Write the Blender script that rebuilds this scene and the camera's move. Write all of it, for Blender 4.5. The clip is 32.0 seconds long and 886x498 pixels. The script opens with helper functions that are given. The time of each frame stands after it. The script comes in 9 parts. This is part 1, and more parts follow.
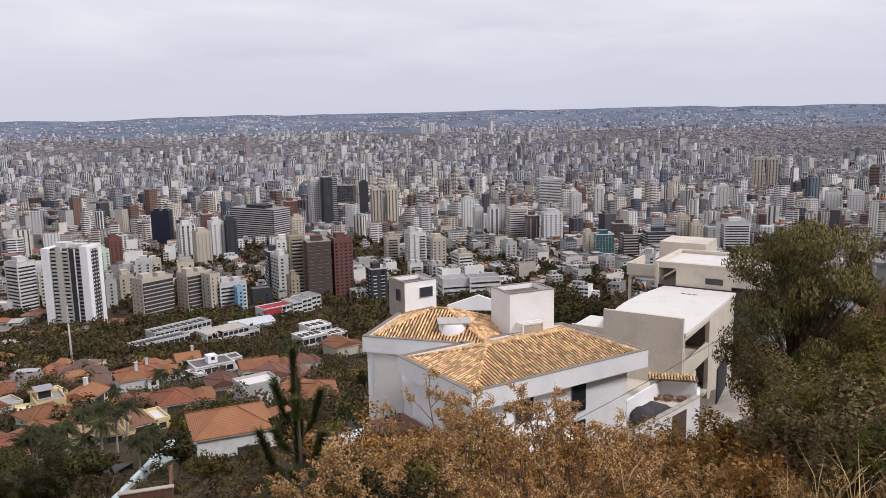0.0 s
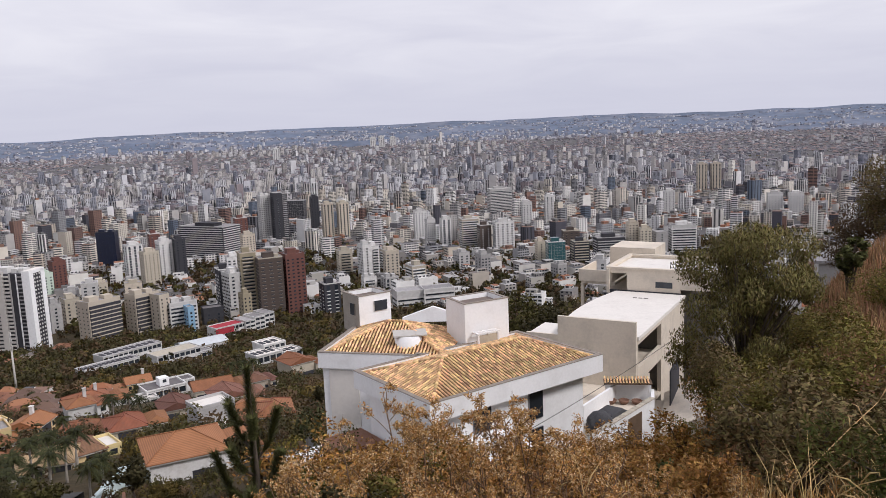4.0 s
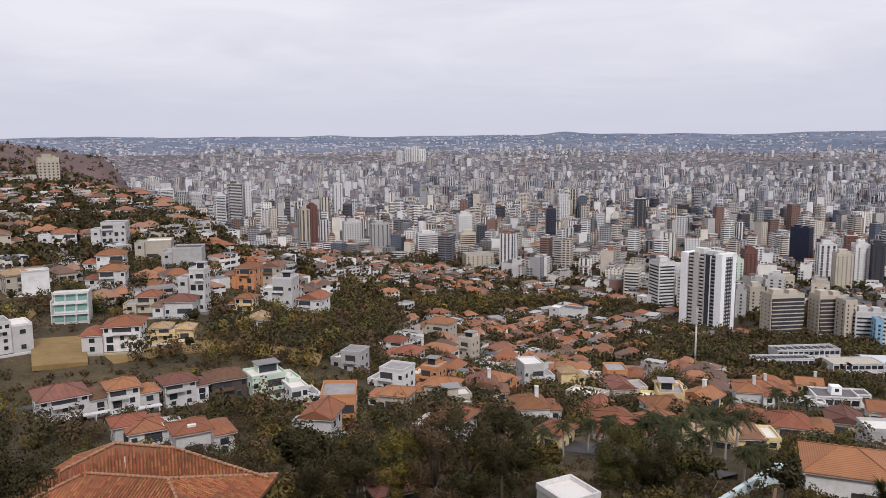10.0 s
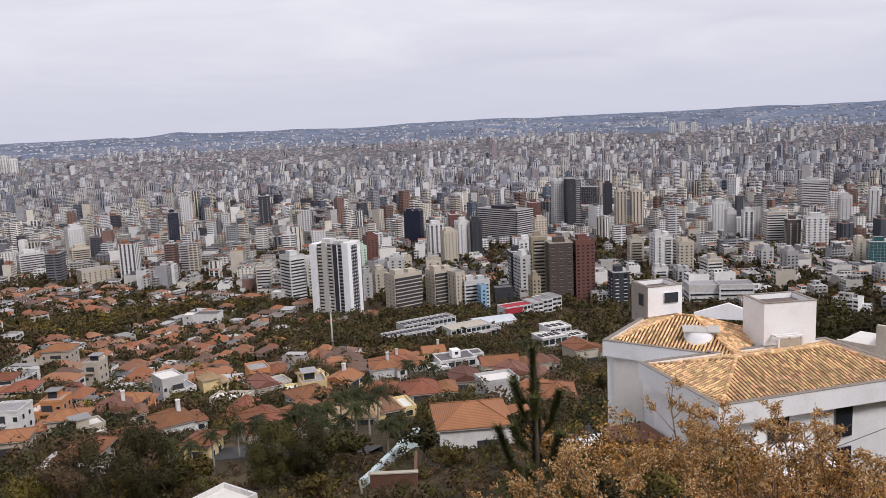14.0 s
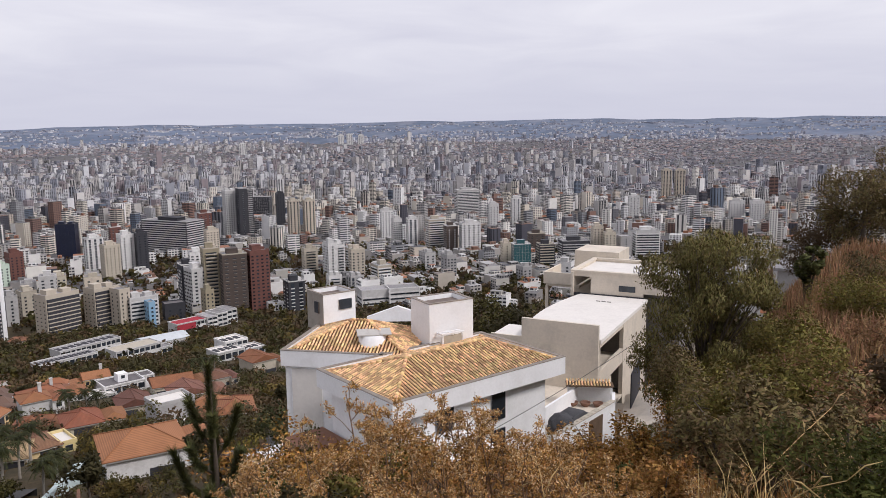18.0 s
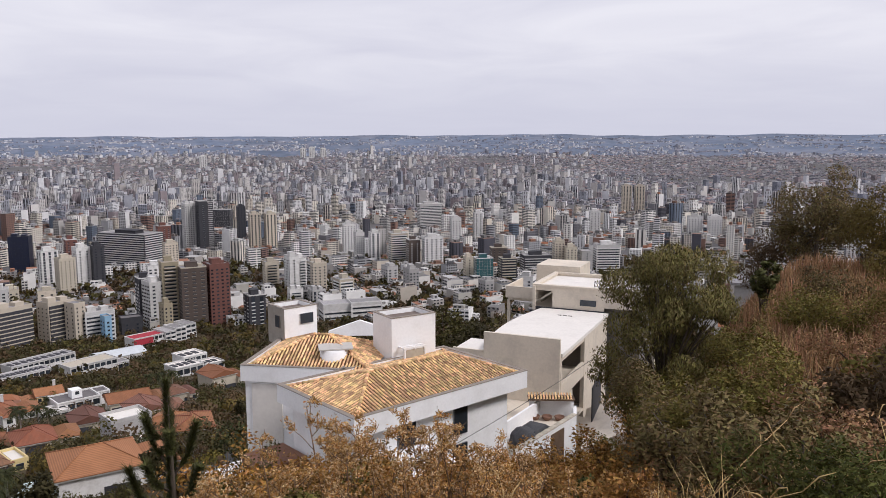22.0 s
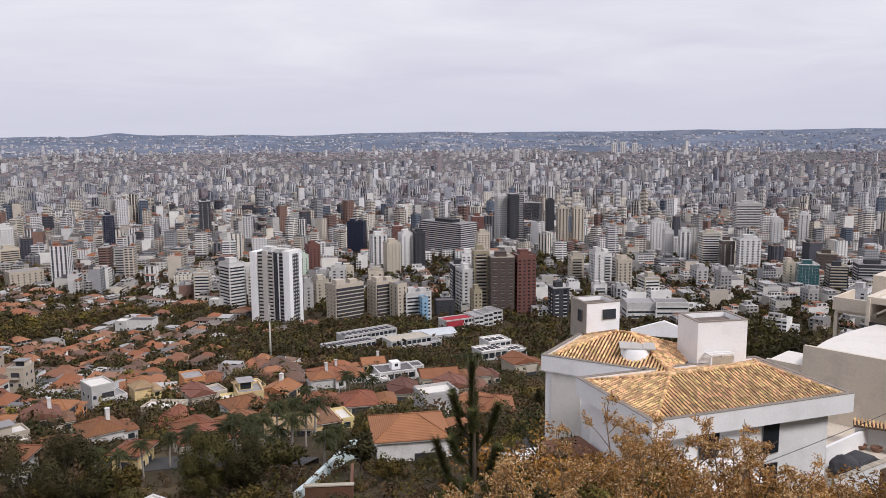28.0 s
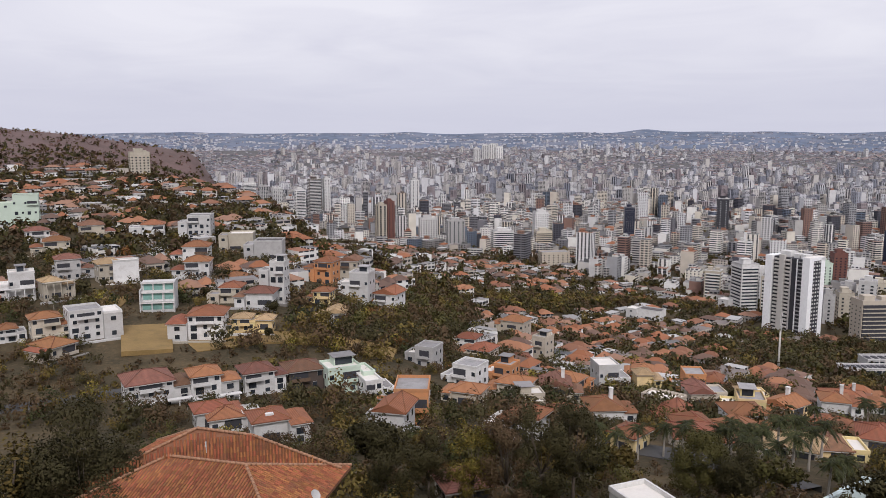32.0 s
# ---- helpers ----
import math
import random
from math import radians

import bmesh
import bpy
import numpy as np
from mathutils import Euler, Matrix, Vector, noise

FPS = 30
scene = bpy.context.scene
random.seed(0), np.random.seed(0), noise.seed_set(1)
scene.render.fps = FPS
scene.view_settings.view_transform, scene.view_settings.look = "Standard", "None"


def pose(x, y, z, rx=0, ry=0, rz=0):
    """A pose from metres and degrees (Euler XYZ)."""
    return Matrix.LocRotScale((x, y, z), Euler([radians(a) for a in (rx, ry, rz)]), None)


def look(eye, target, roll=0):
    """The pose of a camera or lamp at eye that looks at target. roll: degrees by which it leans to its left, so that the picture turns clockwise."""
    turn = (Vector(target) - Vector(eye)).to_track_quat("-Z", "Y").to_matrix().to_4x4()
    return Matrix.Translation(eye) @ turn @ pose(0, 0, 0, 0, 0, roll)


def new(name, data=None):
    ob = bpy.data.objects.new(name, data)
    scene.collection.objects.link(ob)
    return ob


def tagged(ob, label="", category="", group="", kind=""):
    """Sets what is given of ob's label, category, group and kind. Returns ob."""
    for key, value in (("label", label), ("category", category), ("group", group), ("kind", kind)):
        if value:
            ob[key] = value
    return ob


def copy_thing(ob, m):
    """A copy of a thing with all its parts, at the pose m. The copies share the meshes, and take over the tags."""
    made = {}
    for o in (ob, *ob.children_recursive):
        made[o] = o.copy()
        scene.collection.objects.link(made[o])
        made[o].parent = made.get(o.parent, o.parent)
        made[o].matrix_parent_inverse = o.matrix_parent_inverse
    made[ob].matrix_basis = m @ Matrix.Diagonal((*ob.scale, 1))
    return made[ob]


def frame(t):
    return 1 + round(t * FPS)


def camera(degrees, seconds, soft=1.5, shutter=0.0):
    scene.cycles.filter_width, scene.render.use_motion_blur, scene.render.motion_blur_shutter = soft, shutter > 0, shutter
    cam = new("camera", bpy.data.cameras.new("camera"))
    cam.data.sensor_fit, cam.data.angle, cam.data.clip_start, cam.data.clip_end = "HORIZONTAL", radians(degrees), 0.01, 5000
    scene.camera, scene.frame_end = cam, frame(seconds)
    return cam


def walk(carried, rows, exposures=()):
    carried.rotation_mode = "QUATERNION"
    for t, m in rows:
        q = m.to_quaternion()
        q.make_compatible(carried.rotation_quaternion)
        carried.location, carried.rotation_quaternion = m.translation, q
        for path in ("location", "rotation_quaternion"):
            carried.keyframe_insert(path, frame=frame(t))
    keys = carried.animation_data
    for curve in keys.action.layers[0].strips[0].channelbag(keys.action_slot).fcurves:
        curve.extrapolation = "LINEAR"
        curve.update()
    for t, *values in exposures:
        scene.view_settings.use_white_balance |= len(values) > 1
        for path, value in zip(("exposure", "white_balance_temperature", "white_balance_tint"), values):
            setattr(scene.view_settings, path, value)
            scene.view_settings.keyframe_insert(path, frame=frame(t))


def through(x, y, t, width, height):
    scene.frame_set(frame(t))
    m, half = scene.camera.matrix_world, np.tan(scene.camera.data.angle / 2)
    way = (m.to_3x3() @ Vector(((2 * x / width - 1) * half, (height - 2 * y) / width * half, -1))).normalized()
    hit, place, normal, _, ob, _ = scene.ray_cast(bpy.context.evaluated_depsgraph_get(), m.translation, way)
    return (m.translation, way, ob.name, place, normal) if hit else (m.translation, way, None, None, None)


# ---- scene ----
cam = camera(58.18, 32.0, soft=0.4)
EYE = (0.0, 0.0, 0.0)
# seconds, yaw, pitch, roll
TURNS = [
    (0.0, -0.20, -9.70, 1.03),
    (0.5, 0.83, -9.68, 0.99),
    (1.0, 0.25, -9.96, 0.79),
    (1.5, 0.80, -10.05, 0.91),
    (2.0, 0.24, -9.90, 0.55),
    (2.5, -0.45, -9.02, 0.90),
    (3.0, -0.83, -7.76, 1.88),
    (3.5, -2.78, -7.94, 2.01),
    (4.0, -3.83, -8.96, 2.29),
    (4.5, -2.87, -8.85, 2.10),
    (6.5, -2.21, -8.30, 2.13),
    (7.0, 3.54, -8.10, 1.83),
    (7.5, 14.73, -9.08, 1.51),
    (8.0, 25.74, -9.40, 0.67),
    (8.5, 31.65, -9.68, 0.81),
    (9.0, 36.31, -9.20, 0.75),
    (9.5, 40.32, -9.37, -0.24),
    (10.0, 43.90, -8.25, 0.27),
    (10.5, 44.89, -8.86, 0.63),
    (11.0, 47.14, -8.58, 1.00),
    (11.5, 47.63, -8.48, 1.05),
    (12.0, 42.93, -8.12, 0.84),
    (12.5, 40.81, -7.75, 1.52),
    (13.0, 36.21, -8.26, 1.60),
    (13.5, 27.20, -8.57, 2.58),
    (14.0, 17.07, -9.06, 2.50),
    (14.5, 12.23, -9.69, 1.62),
    (15.0, 9.12, -9.42, 1.22),
    (15.5, 5.01, -9.42, 0.79),
    (17.5, -5.80, -8.76, 0.55),
    (18.0, -6.05, -9.01, 0.70),
    (18.5, -7.90, -8.52, 0.38),
    (19.0, -11.29, -8.62, 0.70),
    (19.5, -12.56, -8.40, 0.63),
    (20.0, -11.11, -8.14, 0.01),
    (20.5, -11.17, -8.45, 0.15),
    (21.0, -9.13, -8.48, 0.47),
    (21.5, -9.16, -8.20, 0.14),
    (22.0, -8.69, -8.02, 0.14),
    (22.5, -8.50, -8.13, -0.04),
    (23.0, -6.43, -8.28, 0.23),
    (23.5, -5.00, -8.46, 0.45),
    (24.0, -4.21, -8.65, 0.04),
    (24.5, -2.86, -8.78, 0.12),
    (25.0, -0.97, -8.90, 0.17),
    (25.5, 1.85, -8.69, 0.53),
    (27.5, 11.09, -8.37, 0.64),
    (28.0, 13.25, -8.29, 0.30),
    (28.5, 17.61, -8.55, 0.44),
    (29.0, 21.25, -8.60, 0.25),
    (29.5, 26.57, -8.73, 0.20),
    (30.0, 31.92, -8.74, -0.22),
    (30.5, 38.25, -8.54, 0.02),
    (31.0, 43.28, -8.56, -0.53),
    (31.5, 46.10, -8.78, -0.31),
    (32.0, 49.42, -8.45, -0.01),
]
walk(cam, [(t, pose(*EYE, 90 + p, r, y)) for t, y, p, r in TURNS], exposures=[(0.0, 0.0, 6250, 15.0), (32.0, 0.0, 6250, 15.0)])

# ---- sky, sun ----
SUN_FROM = (-124.0, 44.0)  # bearing (degrees left of north) and height of the veiled sun
world = bpy.data.worlds.new("overcast_sky")
scene.world = world
world.use_nodes = True
wn, wl = world.node_tree.nodes, world.node_tree.links
wn.clear()
w_out = wn.new("ShaderNodeOutputWorld")
w_bg = wn.new("ShaderNodeBackground")
w_sky = wn.new("ShaderNodeTexSky")
w_sky.sky_type, w_sky.sun_disc = "NISHITA", False
w_sky.sun_elevation, w_sky.sun_rotation = radians(SUN_FROM[1]), radians(-SUN_FROM[0])
w_sky.air_density, w_sky.dust_density = 1.0, 3.0
w_scale = wn.new("ShaderNodeVectorMath")
w_scale.operation = "SCALE"
w_scale.inputs["Scale"].default_value = 0.07
wl.new(w_sky.outputs["Color"], w_scale.inputs[0])
w_tc = wn.new("ShaderNodeTexCoord")
w_sep = wn.new("ShaderNodeSeparateXYZ")
wl.new(w_tc.outputs["Generated"], w_sep.inputs[0])
# cloud deck: the direction is laid on a flat sheet overhead
w_abs = wn.new("ShaderNodeMath")
w_abs.operation = "ABSOLUTE"
wl.new(w_sep.outputs["Z"], w_abs.inputs[0])
w_add = wn.new("ShaderNodeMath")
w_add.operation, w_add.inputs[1].default_value = "ADD", 0.10
wl.new(w_abs.outputs[0], w_add.inputs[0])
w_div = wn.new("ShaderNodeVectorMath")
w_div.operation = "DIVIDE"
wl.new(w_tc.outputs["Generated"], w_div.inputs[0])
w_comb = wn.new("ShaderNodeCombineXYZ")
for k in "XYZ":
    wl.new(w_add.outputs[0], w_comb.inputs[k])
wl.new(w_comb.outputs[0], w_div.inputs[1])
w_noise = wn.new("ShaderNodeTexNoise")
w_noise.inputs["Scale"].default_value, w_noise.inputs["Detail"].default_value = 0.8, 4.5
w_noise.inputs["Roughness"].default_value, w_noise.inputs["Distortion"].default_value = 0.52, 0.6
wl.new(w_div.outputs[0], w_noise.inputs["Vector"])
w_cloud = wn.new("ShaderNodeValToRGB")
w_cloud.color_ramp.elements[0].position, w_cloud.color_ramp.elements[0].color = 0.28, (0.71, 0.71, 0.775, 1)
w_cloud.color_ramp.elements[1].position, w_cloud.color_ramp.elements[1].color = 0.66, (0.87, 0.865, 0.89, 1)
wl.new(w_noise.outputs["Fac"], w_cloud.inputs["Fac"])
# murk towards the skyline
w_low = wn.new("ShaderNodeMapRange")
w_low.inputs["From Min"].default_value, w_low.inputs["From Max"].default_value = 0.0, 0.14
w_low.inputs["To Min"].default_value, w_low.inputs["To Max"].default_value = 0.85, 0.0
w_low.interpolation_type = "SMOOTHERSTEP"
wl.new(w_abs.outputs[0], w_low.inputs["Value"])
w_murk = wn.new("ShaderNodeMix")
w_murk.data_type = "RGBA"
w_murk.inputs["B"].default_value = (0.655, 0.665, 0.745, 1)
wl.new(w_low.outputs["Result"], w_murk.inputs["Factor"])
wl.new(w_cloud.outputs["Color"], w_murk.inputs["A"])
w_mix = wn.new("ShaderNodeMix")
w_mix.data_type = "RGBA"
w_mix.inputs["Factor"].default_value = 0.93
wl.new(w_scale.outputs[0], w_mix.inputs["A"])
wl.new(w_murk.outputs["Result"], w_mix.inputs["B"])
wl.new(w_mix.outputs["Result"], w_bg.inputs["Color"])
w_bg.inputs["Strength"].default_value = 1.0
wl.new(w_bg.outputs[0], w_out.inputs["Surface"])

sun_data = bpy.data.lights.new("sun", "SUN")
sun_data.energy, sun_data.angle, sun_data.color = 2.1, radians(14), (1.0, 0.955, 0.90)
sun = new("sun", sun_data)
a, e = radians(SUN_FROM[0]), radians(SUN_FROM[1])
sun_at = Vector((-math.sin(a) * math.cos(e), math.cos(a) * math.cos(e), math.sin(e))) * 300
sun.matrix_world = look(sun_at, (0, 0, 0))

# ---- materials ----
def surface(name, base, rough=0.85, var=0.22, scale=0.6, fine=9.0, bump=0.08, rand=0.0, hue=0.0, metal=0.0, dirt=None, dirt_amount=0.45, gloss=0.35, island=False, courses=0.0):
    """A painted, mineral or leafy surface: broad stains, fine grain, a little relief, and a shift from object to object."""
    m = bpy.data.materials.new(name)
    m.use_nodes = True
    n, l = m.node_tree.nodes, m.node_tree.links
    b = n["Principled BSDF"]
    b.inputs["Roughness"].default_value, b.inputs["Metallic"].default_value = rough, metal
    b.inputs["Specular IOR Level"].default_value = gloss
    tc = n.new("ShaderNodeTexCoord")
    n1, n2 = n.new("ShaderNodeTexNoise"), n.new("ShaderNodeTexNoise")
    n1.inputs["Scale"].default_value, n1.inputs["Detail"].default_value = scale, 5
    n2.inputs["Scale"].default_value, n2.inputs["Detail"].default_value = fine, 4
    for k in (n1, n2):
        l.new(tc.outputs["Object"], k.inputs["Vector"])
    add = n.new("ShaderNodeMath")
    add.operation = "ADD"
    l.new(n1.outputs["Fac"], add.inputs[0])
    l.new(n2.outputs["Fac"], add.inputs[1])
    mr = n.new("ShaderNodeMapRange")
    mr.inputs["From Min"].default_value, mr.inputs["From Max"].default_value = 0.6, 1.4
    mr.inputs["To Min"].default_value, mr.inputs["To Max"].default_value = 1 - var, 1 + var
    l.new(add.outputs[0], mr.inputs["Value"])
    info = n.new("ShaderNodeObjectInfo")
    own = info.outputs["Random"]
    if island:  # joined pieces differ as well
        geo = n.new("ShaderNodeNewGeometry")
        plus, wrap = n.new("ShaderNodeMath"), n.new("ShaderNodeMath")
        plus.operation, wrap.operation = "ADD", "FRACT"
        l.new(own, plus.inputs[0])
        l.new(geo.outputs["Random Per Island"], plus.inputs[1])
        l.new(plus.outputs[0], wrap.inputs[0])
        own = wrap.outputs[0]
    hsv = n.new("ShaderNodeHueSaturation")
    hsv.inputs["Color"].default_value = (*base, 1)
    rv = n.new("ShaderNodeMapRange")
    rv.inputs["To Min"].default_value, rv.inputs["To Max"].default_value = 1 - rand, 1 + rand
    l.new(own, rv.inputs["Value"])
    mul = n.new("ShaderNodeMath")
    mul.operation = "MULTIPLY"
    l.new(rv.outputs[0], mul.inputs[0])
    l.new(mr.outputs[0], mul.inputs[1])
    l.new(mul.outputs[0], hsv.inputs["Value"])
    if hue:
        rh = n.new("ShaderNodeMapRange")
        rh.inputs["To Min"].default_value, rh.inputs["To Max"].default_value = 0.5 - hue, 0.5 + hue
        h2 = n.new("ShaderNodeMath")
        h2.operation, h2.inputs[1].default_value = "MULTIPLY", 7.31
        h3 = n.new("ShaderNodeMath")
        h3.operation = "FRACT"
        l.new(own, h2.inputs[0])
        l.new(h2.outputs[0], h3.inputs[0])
        l.new(h3.outputs[0], rh.inputs["Value"])
        l.new(rh.outputs[0], hsv.inputs["Hue"])
    out = hsv.outputs["Color"]
    if courses:  # rows of tiles: the shading of their steps put into the colour as bands
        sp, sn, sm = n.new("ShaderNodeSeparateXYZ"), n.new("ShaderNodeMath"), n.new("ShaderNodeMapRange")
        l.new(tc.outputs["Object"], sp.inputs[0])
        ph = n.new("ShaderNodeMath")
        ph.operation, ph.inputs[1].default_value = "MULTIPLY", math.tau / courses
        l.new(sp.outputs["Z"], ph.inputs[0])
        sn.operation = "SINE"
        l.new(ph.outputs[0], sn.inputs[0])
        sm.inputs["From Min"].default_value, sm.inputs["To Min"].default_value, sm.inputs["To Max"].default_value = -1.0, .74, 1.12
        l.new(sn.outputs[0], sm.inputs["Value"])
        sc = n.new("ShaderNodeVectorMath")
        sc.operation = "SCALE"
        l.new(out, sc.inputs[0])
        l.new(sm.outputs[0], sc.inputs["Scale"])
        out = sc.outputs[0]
    if dirt:
        n3 = n.new("ShaderNodeTexNoise")
        n3.inputs["Scale"].default_value, n3.inputs["Detail"].default_value, n3.inputs["Roughness"].default_value = scale * 2.3, 8, 0.65
        l.new(tc.outputs["Object"], n3.inputs["Vector"])
        r3 = n.new("ShaderNodeMapRange")
        r3.inputs["From Min"].default_value, r3.inputs["From Max"].default_value = 0.48, 0.72
        r3.inputs["To Max"].default_value = dirt_amount
        l.new(n3.outputs["Fac"], r3.inputs["Value"])
        mx = n.new("ShaderNodeMix")
        mx.data_type = "RGBA"
        mx.inputs["B"].default_value = (*dirt, 1)
        l.new(r3.outputs[0], mx.inputs["Factor"])
        l.new(out, mx.inputs["A"])
        out = mx.outputs["Result"]
    l.new(out, b.inputs["Base Color"])
    if bump:
        bp = n.new("ShaderNodeBump")
        bp.inputs["Strength"].default_value, bp.inputs["Distance"].default_value = bump, 0.05
        l.new(n2.outputs["Fac"], bp.inputs["Height"])
        l.new(bp.outputs[0], b.inputs["Normal"])
    return m


def leafy(name, base, rand=0.25, hue=0.03, rough=0.6, clump=0.9, spread=0.55, through=0.25):
    """Leaves: every clump its own shade, light through them."""
    base = (base[0] * 1.10, base[1] * .97, base[2] * .85)
    m = bpy.data.materials.new(name)
    m.use_nodes = True
    n, l = m.node_tree.nodes, m.node_tree.links
    b = n["Principled BSDF"]
    b.inputs["Roughness"].default_value = rough
    b.inputs["Specular IOR Level"].default_value = 0.12
    geo, info = n.new("ShaderNodeNewGeometry"), n.new("ShaderNodeObjectInfo")
    r1 = n.new("ShaderNodeMapRange")
    r1.inputs["To Min"].default_value, r1.inputs["To Max"].default_value = 1 - spread, 1 + spread
    l.new(geo.outputs["Random Per Island"], r1.inputs["Value"])
    r2 = n.new("ShaderNodeMapRange")
    r2.inputs["To Min"].default_value, r2.inputs["To Max"].default_value = 1 - rand, 1 + rand
    l.new(info.outputs["Random"], r2.inputs["Value"])
    mul = n.new("ShaderNodeMath")
    mul.operation = "MULTIPLY"
    l.new(r1.outputs[0], mul.inputs[0])
    l.new(r2.outputs[0], mul.inputs[1])
    r3 = n.new("ShaderNodeMapRange")
    r3.inputs["To Min"].default_value, r3.inputs["To Max"].default_value = 0.5 - hue, 0.5 + hue
    f = n.new("ShaderNodeMath")
    f.operation, f.inputs[1].default_value = "MULTIPLY", 5.7
    g = n.new("ShaderNodeMath")
    g.operation = "FRACT"
    ad = n.new("ShaderNodeMath")
    ad.operation = "ADD"
    l.new(geo.outputs["Random Per Island"], ad.inputs[0])
    l.new(info.outputs["Random"], ad.inputs[1])
    l.new(ad.outputs[0], f.inputs[0])
    l.new(f.outputs[0], g.inputs[0])
    l.new(g.outputs[0], r3.inputs["Value"])
    hsv = n.new("ShaderNodeHueSaturation")
    hsv.inputs["Color"].default_value = (*base, 1)
    l.new(mul.outputs[0], hsv.inputs["Value"])
    l.new(r3.outputs[0], hsv.inputs["Hue"])
    l.new(hsv.outputs["Color"], b.inputs["Base Color"])
    if through:
        tr = n.new("ShaderNodeBsdfTranslucent")
        l.new(hsv.outputs["Color"], tr.inputs["Color"])
        mx = n.new("ShaderNodeMixShader")
        mx.inputs["Fac"].default_value = through
        l.new(b.outputs[0], mx.inputs[1])
        l.new(tr.outputs[0], mx.inputs[2])
        l.new(mx.outputs[0], n["Material Output"].inputs["Surface"])
    return m


def facade(name, palette, win=(0.022, 0.024, 0.03), pitch=3.0, share=0.45, tall=0.5, bands=False, rough=0.8):
    """Far facades: floors and window rows by metres along the wall (UV), each house its own paint."""
    m = bpy.data.materials.new(name)
    m.use_nodes = True
    n, l = m.node_tree.nodes, m.node_tree.links
    b = n["Principled BSDF"]
    b.inputs["Roughness"].default_value = rough
    b.inputs["Specular IOR Level"].default_value = 0.3
    geo = n.new("ShaderNodeNewGeometry")
    uv = n.new("ShaderNodeUVMap")
    sep = n.new("ShaderNodeSeparateXYZ")
    l.new(uv.outputs[0], sep.inputs[0])
    ramp_n = n.new("ShaderNodeValToRGB")
    cr = ramp_n.color_ramp
    cr.interpolation = "CONSTANT"
    while len(cr.elements) < len(palette):
        cr.elements.new(0.5)
    for i, c in enumerate(palette):
        cr.elements[i].position = i / len(palette)
        cr.elements[i].color = (*c, 1)

    def math_node(op, a, bb=None):
        k = n.new("ShaderNodeMath")
        k.operation = op
        for i, v in enumerate((a, bb)):
            if v is None:
                continue
            if isinstance(v, (int, float)):
                k.inputs[i].default_value = v
            else:
                l.new(v, k.inputs[i])
        return k.outputs[0]
    info = n.new("ShaderNodeObjectInfo")
    own = math_node("FRACT", math_node("ADD", geo.outputs["Random Per Island"], info.outputs["Random"]))
    l.new(own, ramp_n.inputs["Fac"])
    r7 = math_node("FRACT", math_node("MULTIPLY", own, 37.7))
    fv = math_node("FRACT", math_node("DIVIDE", sep.outputs["Y"], 3.0))
    pu = math_node("ADD", math_node("MULTIPLY", r7, 2.2), pitch)
    fu = math_node("FRACT", math_node("DIVIDE", sep.outputs["X"], pu))
    mv = math_node("MULTIPLY", math_node("GREATER_THAN", fv, 0.30), math_node("LESS_THAN", fv, 0.30 + tall))
    r9 = math_node("FRACT", math_node("MULTIPLY", own, 91.3))
    half = math_node("ADD", math_node("MULTIPLY", r9, 0.22), share / 2 - 0.14)
    mu = math_node("LESS_THAN", math_node("ABSOLUTE", math_node("SUBTRACT", fu, 0.5)), half)
    if bands == "rows":
        mask = math_node("MULTIPLY", mv, math_node("LESS_THAN", math_node("FRACT", math_node("DIVIDE", sep.outputs["X"], 11.0)), 0.86))
    elif bands == "columns":
        mask = math_node("MULTIPLY", mu, math_node("GREATER_THAN", fv, 0.12))
    else:
        mask = math_node("MULTIPLY", mv, mu)
    mask = math_node("MULTIPLY", mask, math_node("GREATER_THAN", sep.outputs["Y"], 0.01))
    nz = n.new("ShaderNodeTexNoise")
    nz.inputs["Scale"].default_value, nz.inputs["Detail"].default_value = 0.12, 5
    tc = n.new("ShaderNodeTexCoord")
    l.new(tc.outputs["Object"], nz.inputs["Vector"])
    hsv = n.new("ShaderNodeHueSaturation")
    l.new(ramp_n.outputs["Color"], hsv.inputs["Color"])
    vr = n.new("ShaderNodeMapRange")
    vr.inputs["From Min"].default_value, vr.inputs["From Max"].default_value = 0.3, 0.7
    vr.inputs["To Min"].default_value, vr.inputs["To Max"].default_value = 0.90, 1.07
    l.new(nz.outputs["Fac"], vr.inputs["Value"])
    l.new(vr.outputs[0], hsv.inputs["Value"])
    mx = n.new("ShaderNodeMix")
    mx.data_type = "RGBA"
    mx.inputs["B"].default_value = (*win, 1)
    l.new(mask, mx.inputs["Factor"])
    l.new(hsv.outputs["Color"], mx.inputs["A"])
    l.new(mx.outputs["Result"], b.inputs["Base Color"])
    return m


